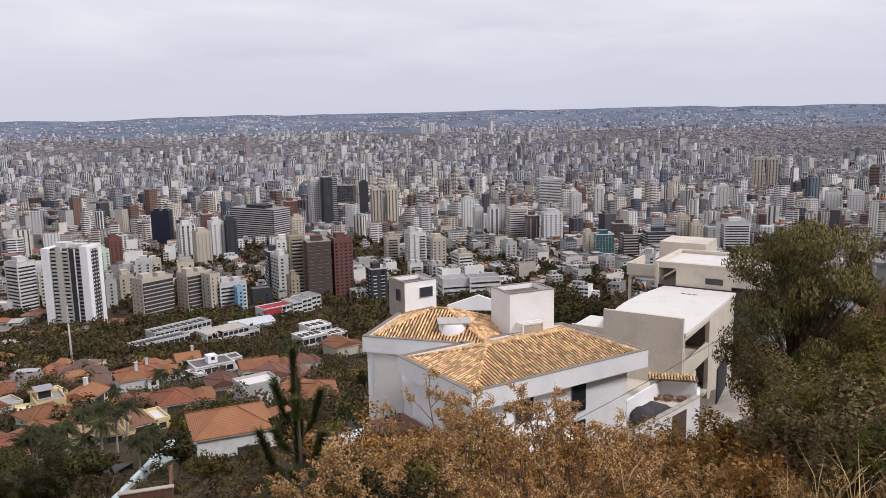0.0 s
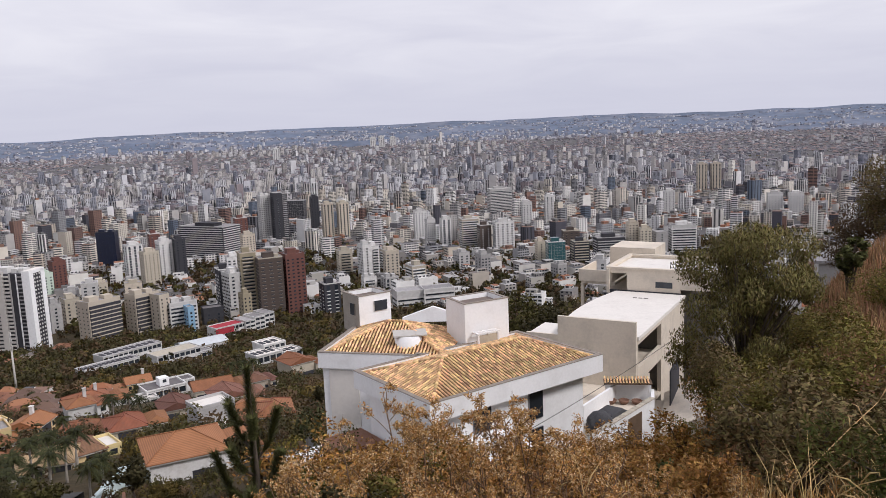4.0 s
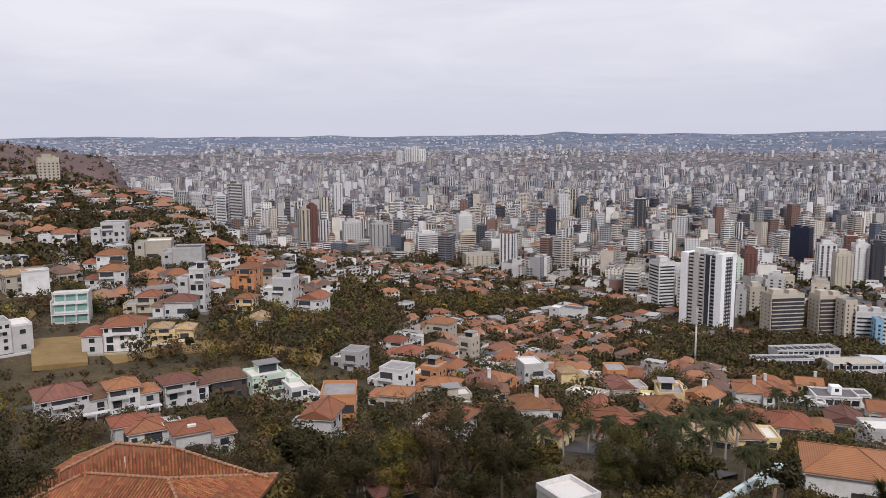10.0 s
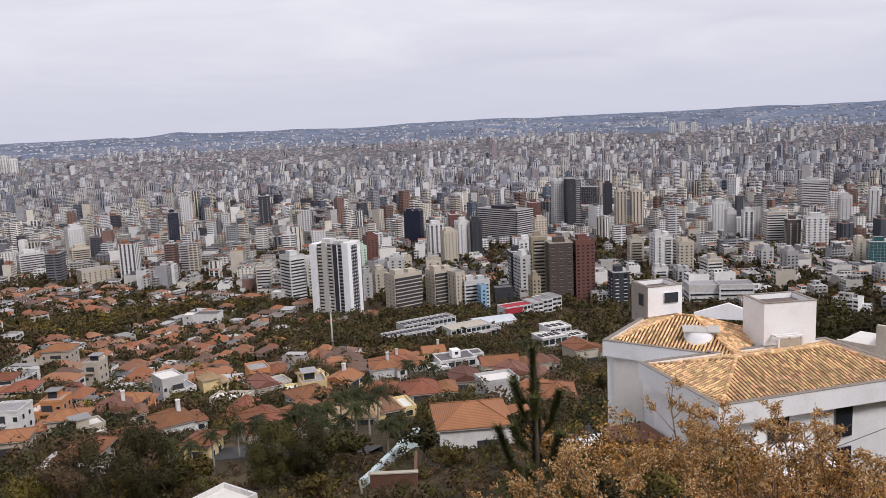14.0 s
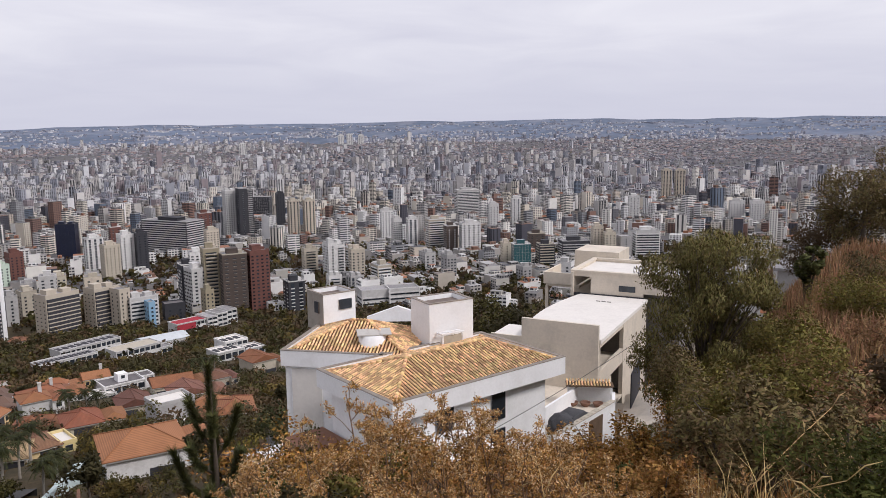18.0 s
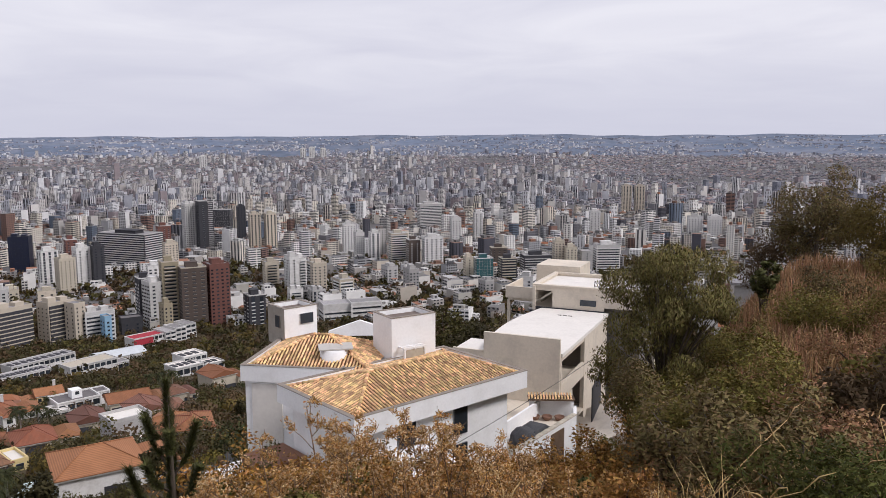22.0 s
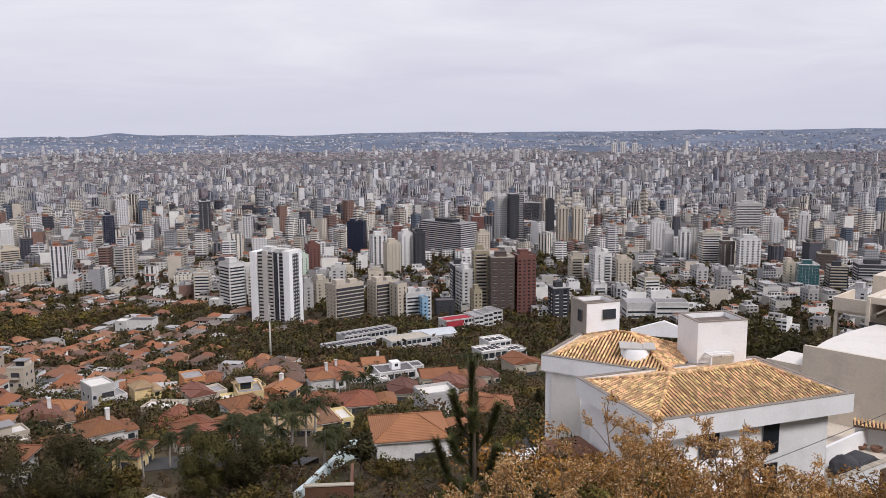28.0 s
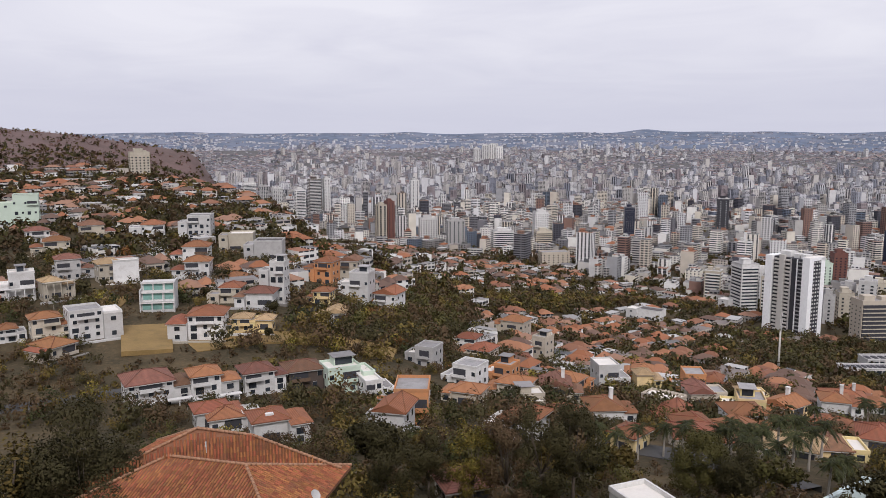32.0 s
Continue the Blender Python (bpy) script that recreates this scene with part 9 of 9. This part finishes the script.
def leafy_bush(name, label, az, d, h, spread, n, size, mat, seed, droop=0.0, long=1.8, category="shrub", trunk_share=.3, bark=None, open_crown=0.0, clumps=26):
    rnd = random.Random(seed)
    t = thing(name, Matrix.Translation(at(az, d)), label, category)
    bm = bmesh.new()
    centres, radii = [], []
    k = max(4, clumps // 4)
    for i in range(k):
        a = math.tau * (i + rnd.random()) / k
        out = spread * rnd.uniform(.2, .95)
        tip = Vector((math.cos(a) * out, math.sin(a) * out, h * rnd.uniform(.55, .97)))
        mid = Vector((math.cos(a) * out * .35, math.sin(a) * out * .35, h * trunk_share + .1))
        r0 = .012 * h + .012
        tube(bm, [(0, 0, -.3), mid, mid.lerp(tip, .6) + Vector((0, 0, .1 * h)), tip], [r0 * 1.6, r0, r0 * .55, r0 * .2], 6)
        for j in range(4):
            q = mid.lerp(tip, .35 + .21 * j) + Vector((rnd.gauss(0, .16), rnd.gauss(0, .16), rnd.gauss(0, .12))) * spread
            centres.append(tuple(q))
            radii.append(spread * rnd.uniform(.2, .36) * (1 - open_crown))
    part("limb_frame", bm, bark or M_BARK, t)
    ob = share("leaves", leaf_mesh("leaves", centres, radii, n, size, mat, seed, droop, long), t)
    return t


def crowned_tree(name, label, az, d, base, lobes, mat, size, per_m2, seed, droop=0.0, long=1.7, category="tree", lean=(0, 0), bark=None):
    """A full crown: leaf sprays over the skins of many lobes, with some inside, on a forked trunk. lobes: x, y, z of the centre over the foot, radius."""
    rnd, r = random.Random(seed), np.random.RandomState(seed)
    t = thing(name, Matrix.Translation(at(az, d, base)), label, category)
    bm = bmesh.new()
    low, high = min(c[2] for c in lobes), max(c[2] for c in lobes)
    fork = Vector((lean[0], lean[1], max(.3, low + .22 * (high - low))))
    r0 = .04 + .012 * max(c[2] for c in lobes)
    tube(bm, [(0, 0, -1.2), fork * .5, fork], [r0 * 1.4, r0 * 1.1, r0], 7)
    pts, out = [], []
    for x, y, z, rad in lobes:
        c = Vector((x, y, z))
        tube(bm, [fork, fork.lerp(c, .5) + Vector((rnd.gauss(0, .08), rnd.gauss(0, .08), .1)) * rad, c], [r0 * .3, r0 * .2, r0 * .08], 5)
        n = int(per_m2 * 12.6 * rad * rad)
        v = r.normal(size=(n, 3))
        v /= np.linalg.norm(v, axis=1)[:, None]
        bumps = 1 + .16 * np.sin(v[:, 0] * 7 + x * 5) * np.sin(v[:, 1] * 6 + y * 3) + .12 * np.sin(v[:, 2] * 9 + z)
        k = (r.uniform(.35, 1.08, n) ** .45) * bumps
        pts.append(np.array((x, y, z)) + v * (rad * k)[:, None] * np.array((1, 1, .86)))
        out.append(v)
    part("limb_frame", bm, bark or M_BARK, t)
    p, v = np.concatenate(pts), np.concatenate(out)
    n = len(p)
    a = np.cross(v, r.normal(size=(n, 3))) + r.normal(size=(n, 3)) * .35
    a[:, 2] -= droop
    a /= np.linalg.norm(a, axis=1)[:, None]
    b = np.cross(a, v + r.normal(size=(n, 3)) * .6)
    b /= np.linalg.norm(b, axis=1)[:, None]
    s = size * r.uniform(.6, 1.35, n)
    a *= (s * long / 2)[:, None]
    b *= (s / 2)[:, None]
    share("leaves", quads_mesh("leaves", np.stack([p - a, p + b * .9, p + a, p - b * .9], 1).reshape(-1, 3), [mat], normals=v + (p - p.mean(0)) / (np.abs(p - p.mean(0)).max() + .01) + r.normal(size=(n, 3)) * .25), t)
    return t


def lobes_in(seed, n, rx, ry, z0, z1, r0, r1):
    """Lobes spread through a rounded crown."""
    rnd = random.Random(seed)
    out = []
    while len(out) < n:
        x, y, z = (rnd.uniform(-1, 1) for _ in range(3))
        if x * x + y * y + z * z < 1:
            out.append((x * rx, y * ry, (z0 + z1) / 2 + z * (z1 - z0) / 2, rnd.uniform(r0, r1)))
    return out


# the large tree with hanging leaves
crowned_tree("tree", "dull green tree with long hanging leaves before the concrete house", -24.6, 30.0, 0,
             lobes_in(5, 46, 2.35, 1.9, 4.2, 8.2, .4, .78) + [(-2.3, -.3, 4.0, .6), (-2.0, .2, 3.2, .55), (-1.4, -.4, 2.5, .6), (1.9, 0, 4.0, .6), (.2, -.6, 3.3, .7), (1.2, -.4, 2.6, .65), (-.6, -.6, 2.2, .6), (.5, -.7, 1.8, .6), (-1.9, -.2, 2.3, .6), (-1.1, -.5, 1.6, .6), (-.2, -.8, 1.2, .65), (.9, -.7, 1.2, .6), (-2.5, 0, 3.4, .5), (1.7, -.4, 3.2, .6), (0, -1.0, 2.4, .6), (-1.0, -.9, 3.0, .6), (.9, -.9, 3.4, .6)] + lobes_in(55, 12, 1.7, 1.3, 1.2, 4.0, .4, .6) + lobes_in(56, 26, 2.1, 1.6, 1.8, 5.4, .42, .68), L_EUC, .042, 150, 5, droop=1.5, long=3.4)
crowned_tree("tree", "tall dusky tree behind the grassy slope", -34.0, 44, 0, lobes_in(6, 40, 1.9, 1.5, .6, 4.6, .45, .8) + [(.9, 0, 5.0, .6), (1.4, .2, 4.4, .7), (-2.0, 0, 3.4, .7), (-1.6, 0, 4.0, .6)], L_DUSK, .058, 105, 6, droop=.3, long=2.0)
crowned_tree("tree", "dusky olive tree beside the taller one", -31.0, 45, 0, lobes_in(41, 20, 1.3, 1.2, .2, 3.4, .45, .75), L_BRUSH, .062, 70, 41, droop=.3, long=2.0)
crowned_tree("tree", "dense olive tree on the upper slope", -37.8, 38, 0, lobes_in(7, 24, 1.6, 1.5, .4, 3.8, .5, .85), L_OLIVE, .058, 90, 7, droop=.3, long=2.0)
crowned_tree("tree", "dense olive tree on the slope", -40.8, 27, 0, lobes_in(8, 24, 1.5, 1.4, .2, 3.1, .4, .75), L_OLIVE, .046, 110, 8, droop=.5, long=2.4)
crowned_tree("tree", "dense dark tree on the slope", -44.8, 25, 0, lobes_in(9, 24, 1.7, 1.6, .3, 3.6, .45, .8), L_DUSK, .046, 100, 9, droop=.4, long=2.2)
crowned_tree("tree", "low dusky tree on the upper slope", -35.0, 31, 0, lobes_in(71, 14, 1.4, 1.2, -.3, 1.5, .35, .6), L_DUSK, .055, 95, 71, droop=.3, long=2.0)
leafy_bush("tree", "slim dark young conifer on the slope", -31.0, 33, 2.6, .6, 1500, .09, L_NEEDLE, 10, long=2.4, category="tree")
leafy_bush("shrub", "olive scrub on the upper slope", -34.0, 26, 1.2, 1.6, 9000, .045, L_OLIVEN, 42, long=1.8)
leafy_bush("shrub", "olive scrub on the upper slope", -29.5, 24, 1.4, 1.5, 9000, .045, L_OLIVEN, 43, long=1.8)
leafy_bush("shrub", "brown dry scrub on the upper slope", -37.5, 21, 1.1, 1.4, 7000, .04, L_WEED, 44, long=1.8)
leafy_bush("shrub", "grey-green scrub on the upper slope", -25.0, 20, 2.9, 1.8, 20000, .040, L_GREY, 45, long=1.8)
# bushes of the right slope
leafy_bush("shrub", "round olive green bush with fine leaves", -31.5, 15.5, 1.6, 1.5, 11000, .036, L_OLIVEN, 11, long=2.2)
leafy_bush("shrub", "olive green bush with fine leaves", -27.0, 16.0, 1.8, 1.5, 10000, .036, L_OLIVEN, 12, long=2.2)
leafy_bush("shrub", "straggly grey-green bush with bare twigs", -27.0, 12.0, 1.5, 1.1, 5600, .038, L_GREY, 13, long=2.4, open_crown=.1)
leafy_bush("shrub", "straggly grey-green bush with bare twigs", -29.0, 11.0, 1.6, 1.2, 5600, .038, L_GREY, 14, long=2.4, open_crown=.1)
leafy_bush("shrub", "straggly grey-green bush with bare twigs", -34.0, 11.5, 1.4, 1.1, 4600, .038, L_GREY, 15, long=2.4, open_crown=.1)
leafy_bush("shrub", "dusky brown bush of the dry slope", -37.0, 16.0, 1.5, 1.4, 3600, .06, L_BRUSH, 16, long=2.2)
leafy_bush("shrub", "dusky brown bush of the dry slope", -42.0, 14.0, 1.4, 1.4, 3000, .06, L_BRUSH, 17, long=2.2)
leafy_bush("shrub", "small fresh green bush below the driveway", -19.8, 19.5, 1.5, .9, 2600, .06, L_FRESH, 18, long=2.0)
leafy_bush("shrub", "green leafy bush among the dry shrubs", 1.2, 9.2, 1.35, .7, 5200, .034, L_OLIVEN, 20, long=1.8)
leafy_bush("shrub", "green leafy bush among the dry shrubs", 6.2, 10.0, 1.3, .6, 4200, .034, L_FRESH, 21, long=1.8)
leafy_bush("shrub", "dark leafy bush among the dry shrubs", 4.4, 8.4, 1.2, .7, 4200, .032, L_DARK, 22, long=1.8)
leafy_bush("shrub", "green leafy bush below the villa", 9.5, 30, 3.2, 1.8, 2600, .10, L_FRESH, 23, long=1.6)
leafy_bush("shrub", "rusty bush below the villa", 7.5, 24, 3.0, 1.7, 2800, .08, L_RUSTY, 24, long=1.8)
for az, d, h, m in ((-14, 36, 2.2, L_RUSTY), (-9, 34, 2.0, L_RUSTY), (-4, 33, 2.2, L_OLIVEN), (2, 34, 2.4, L_RUSTY), (-17.5, 40, 2.4, L_GOLD), (-12, 27, 1.8, L_GOLD), (-6, 25, 1.8, L_GOLD), (0, 24, 2.0, L_RUSTY), (-18, 28, 1.6, L_GOLD), (6, 36, 2.8, L_MID), (11, 34, 3.2, L_MID)):
    leafy_bush("shrub", "brown and olive scrub on the slope above the villa", az, d, h, 1.7, 2200, .08, m, int(az * 7 + d * 3) % 900 + 60, long=1.8)
leafy_bush("shrub", "rusty bush on the slope", 14.0, 22, 2.6, 1.6, 2600, .08, L_RUSTY, 25, long=1.8)
for az, d, h, sp, m, lab in ((-37.5, 7.6, 1.25, .9, L_FRESH, "fresh green willow-like bush on the slope"), (-41.5, 7.4, 1.4, 1.0, L_FRESH, "fresh green willow-like bush on the slope"), (-45, 8.2, 1.3, 1.0, L_FRESH, "fresh green willow-like bush on the slope"),
                             (-21.5, 17.5, .9, 1.1, L_GOLD, "golden dry bush beside the driveway"), (-22.0, 13.0, 1.1, 1.2, L_GOLD, "rusty dry bush beside the driveway"), (-36.0, 13.5, 1.3, 1.2, L_WEED, "brown dry bush on the grassy slope"),
                             (-20.0, 24.5, 1.3, 1.4, L_GOLD, "golden scrub below the driveway"), (-21.5, 29.5, 2.4, 1.6, L_RUSTY, "rusty scrub below the driveway"), (-17.8, 31.0, 2.6, 1.6, L_RUSTY, "rusty scrub below the driveway"), 
                             (-40, 19, 1.4, 1.4, L_OLIVEN, "olive scrub on the upper slope")):
    leafy_bush("shrub", lab, az, d, h, sp, 9000 if m is L_FRESH else 4200 if d < 15 else 3000, .022 if m is L_FRESH else .045 if d < 15 else .075, m, int(-az * 11 + d * 5) % 700 + 900, long=3.2 if m is L_FRESH else 1.9, droop=.5 if m is L_FRESH else 0)
# trees between the villa and the city below the concrete house
for az, d, h, m in ((-6.2, 92, 15.5, L_DARK), (-8.6, 96, 17.5, L_MID), (-10.8, 93, 17.0, L_DARK), (-12.6, 98, 16.0, L_DUSK), (-4.2, 98, 14.0, L_DUSK), (-15.5, 105, 15.0, L_DARK)):
    leafy_bush("tree", "large dark tree behind the villa", az, d, h, 4.6, 7000, .30, m, int(d * 7 - az * 3), long=1.7, category="tree", clumps=60, trunk_share=.2)
crowned_tree("shrub", "rusty brown scrub beside the driveway", -22.3, 41, 0, lobes_in(61, 16, 1.5, 1.2, .8, 5.2, .5, .8), L_RUSTY, .07, 60, 61, category="shrub")
crowned_tree("shrub", "olive scrub beside the driveway", -20.9, 36, 0, lobes_in(62, 12, 1.1, 1.0, .3, 2.6, .4, .7), L_OLIVEN, .06, 70, 62, category="shrub")
crowned_tree("shrub", "golden brown scrub below the driveway", -19.0, 32, 0, lobes_in(63, 10, 1.1, 1.0, .2, 1.6, .4, .6), L_GOLD, .05, 80, 63, category="shrub")
# long dry stalks that arch over the slope
def dry_stalk(seed, az, d, h):
    rnd = random.Random(seed)
    t = thing("dry_stalk", Matrix.Translation(at(az, d)) @ pose(0, 0, 0, 0, 0, rnd.uniform(0, 360)), "long pale dry stalk arching over the slope", "plant", "dry stalks")
    bend = rnd.uniform(.3, .95)
    bm = bmesh.new()
    pts = [(bend * h * (k / 6) ** 2, .05 * math.sin(k), h * (k / 6) * (1 - .25 * bend * k / 6) - .1) for k in range(7)]
    tube(bm, pts, [.010, .009, .008, .007, .006, .005, .003], 5)
    part("stem", bm, L_STRAWG, t)
    for k in (3, 4, 5, 6):
        bm = bmesh.new()
        p = Vector(pts[k])
        q = p + Vector((rnd.uniform(.05, .3), rnd.uniform(-.2, .2), rnd.uniform(-.05, .22)))
        tube(bm, [p, p.lerp(q, .5) + Vector((0, 0, .04)), q], [.004, .008, .002], 4)
        part("twig", bm, L_STRAWG, t)


for i in range(34):
    rr = random.Random(600 + i)
    dry_stalk(500 + i, rr.uniform(-45, -23) if i < 24 else rr.uniform(-20, 16), rr.uniform(6.5, 13), rr.uniform(1.0, 2.1) if i < 24 else rr.uniform(1.3, 1.9))
# the dark tree at the left edge
crowned_tree("tree", "dense dark green tree beside the tiled roof", 75.2, 57, 0, lobes_in(26, 30, 3.2, 3.0, 4.0, 17.0, 1.3, 2.2), L_DARK, .12, 48, 26)
crowned_tree("tree", "dense dark green tree beside the tiled roof", 72.3, 55, 0, lobes_in(27, 16, 2.2, 2.2, 3.0, 10.5, 1.1, 1.7), L_DARK, .12, 48, 27)
crowned_tree("tree", "dense dark green tree beside the tiled roof", 78.6, 56, 0, lobes_in(28, 20, 3.0, 2.6, 4.0, 14.5, 1.2, 2.0), L_DARK, .12, 44, 28)
leafy_bush("tree", "olive tree with sunlit yellowish leaves", 80.2, 58, 16.0, 3.4, 6000, .20, L_OLIVE, 27, long=1.6, category="tree", clumps=44)
for az, d, h, sp, mat, per, lab, sd in ((58.5, 98, 13.0, 3.2, L_BRUSH, 6, "dusky half-bare tree above the lower houses", 28), (53.8, 94, 12.0, 3.0, L_DARK, 11, "dark tree above the lower houses", 29), (47.2, 88, 12.5, 2.6, L_YELLOWISH, 9, "yellowish green tree above the lower houses", 30),
                                        (44.6, 86, 14.0, 2.8, L_BRUSH, 10, "tall dusky tree above the lower houses", 31), (42.0, 90, 15.5, 3.2, L_DARK, 11, "tall dark tree above the lower houses", 32), (39.6, 96, 14.5, 2.8, L_DARK, 11, "tall dark tree above the lower houses", 33),
                                        (30.6, 106, 10.5, 3.2, L_MID, 11, "green tree at the foot of the slope", 34), (61.5, 108, 11.5, 2.6, L_BRUSH, 4, "half-bare dusky tree above the lower houses", 35), (28.0, 104, 9.5, 2.8, L_DARK, 11, "dark tree at the foot of the slope", 36), (50.5, 100, 9.5, 2.6, L_DARK, 11, "dark round tree above the lower houses", 37)):
    crowned_tree("tree", lab, az, d, 0, lobes_in(sd, 22, sp, sp, h * .14, h, sp * .3, sp * .52), mat, .15, per * 2.6, sd)

# young pine with brush-like branches
pine = thing("pine_tree", Matrix.Translation(at(11.2, 15.0)), "young dark pine with upright brush-like branches", "tree")
bm = bmesh.new()
rnd = random.Random(3)
PH = 4.7
tube(bm, [(0, 0, -.4), (.05, 0, PH * .5), (0, .03, PH)], [.09, .06, .025], 7)
axes = [((0, 0, PH * .72), (0, .03, PH * 1.02), .17), ((0, 0, PH * .5), (0, 0, PH * .72), .13)]
for i in range(13):
    z = PH * (.25 + .045 * i) + rnd.uniform(-.1, .1)
    az = i * 2.4 + rnd.uniform(-.3, .3)
    ln = PH * (.20 - .009 * i) * rnd.uniform(.8, 1.15)
    a = Vector((0, 0, z))
    b = a + Vector((math.cos(az) * ln * .6, math.sin(az) * ln * .6, ln * rnd.uniform(.35, .7)))
    c = b + Vector((math.cos(az) * ln * .28, math.sin(az) * ln * .28, ln * rnd.uniform(.5, .95)))
    tube(bm, [a, b, c], [.028, .018, .008], 5)
    axes += [(tuple(a.lerp(b, .5)), tuple(b), .13), (tuple(b), tuple(c), rnd.uniform(.15, .19))]
part("limb_frame", bm, M_BARK, pine)
r = np.random.RandomState(4)
verts, faces = [], []
for a, b, rad in axes:
    a, b = np.array(a), np.array(b)
    ln = np.linalg.norm(b - a)
    ax = (b - a) / ln
    for _ in range(int(1300 * ln) + 60):
        p = a + (b - a) * r.rand()
        d = r.normal(size=3)
        d -= ax * d.dot(ax)
        d /= np.linalg.norm(d)
        q = p + (d * .8 + ax * r.uniform(.2, 1.1)) * rad * r.uniform(.5, 1.3)
        s = np.cross(d, ax) * .010
        o = len(verts)
        verts += [tuple(p - s), tuple(p + s), tuple(q)]
        faces.append((o, o + 1, o + 2))
share("needles", mesh_of("needles", verts, faces, L_NEEDLE), pine)


# grass: one sheet of blades on the near slope
def grass(name, label, spots, mat, seed, tall, wide, bend):
    r = np.random.RandomState(seed)
    verts, faces = [], []
    for az0, az1, d0, d1, count in spots:
        for _ in range(count):
            az, d = r.uniform(az0, az1), math.sqrt(r.uniform(d0 * d0, d1 * d1))
            b = at(az, d)
            h = tall * r.uniform(.5, 1.25)
            a = r.rand() * math.tau
            w = np.array((math.cos(a + 1.57), math.sin(a + 1.57), 0)) * wide
            lean = np.array((math.cos(a), math.sin(a), 0)) * h * bend * r.uniform(.2, 1.2)
            b = np.array(b) - (0, 0, .05)
            o = len(verts)
            m = b + lean * .35 + np.array((0, 0, h * .65))
            t = b + lean + np.array((0, 0, h * r.uniform(.8, 1.0)))
            verts += [tuple(b - w), tuple(b + w), tuple(m + w * .8), tuple(m - w * .8), tuple(t)]
            faces += [(o, o + 1, o + 2, o + 3), (o + 3, o + 2, o + 4)]
    tagged(new(name, mesh_of(name, verts, faces, mat)), label, "grass", kind="stuff")


grass("dry_grass", "dry rust-brown grass covering the near slope", [(-46, 30, 4, 16, 15000), (-24, -14, 16, 34, 9000)], L_GOLD, 1, .42, .008, .5)
grass("slope_weeds", "dry brown weeds over the upper slope", [(-46, -24, 16, 36, 16000)], L_WEED, 7, .42, .010, .5)
grass("tall_brush", "tall brown weeds on the slope below the lookout", [(-24, 16, 15, 43, 13000), (-46, -25, 14, 46, 15000)], L_WEED, 4, .8, .016, .45)
grass("straw_grass", "tall pale straw grass stalks on the slope", [(-46, -24, 5.5, 14, 650), (-46, -33, 8, 16, 1100), (-46, -29, 16, 34, 1400), (-24, 24, 6, 12, 140)], L_STRAWG, 2, 1.0, .005, .6)
grass("green_grass", "fresh green grass on the slope", [(-45, -34, 5, 7.6, 4200), (-34, -24, 5.5, 7.4, 900), (-20.5, -17.5, 15, 20, 900)], L_FRESH, 3, .55, .010, .55)
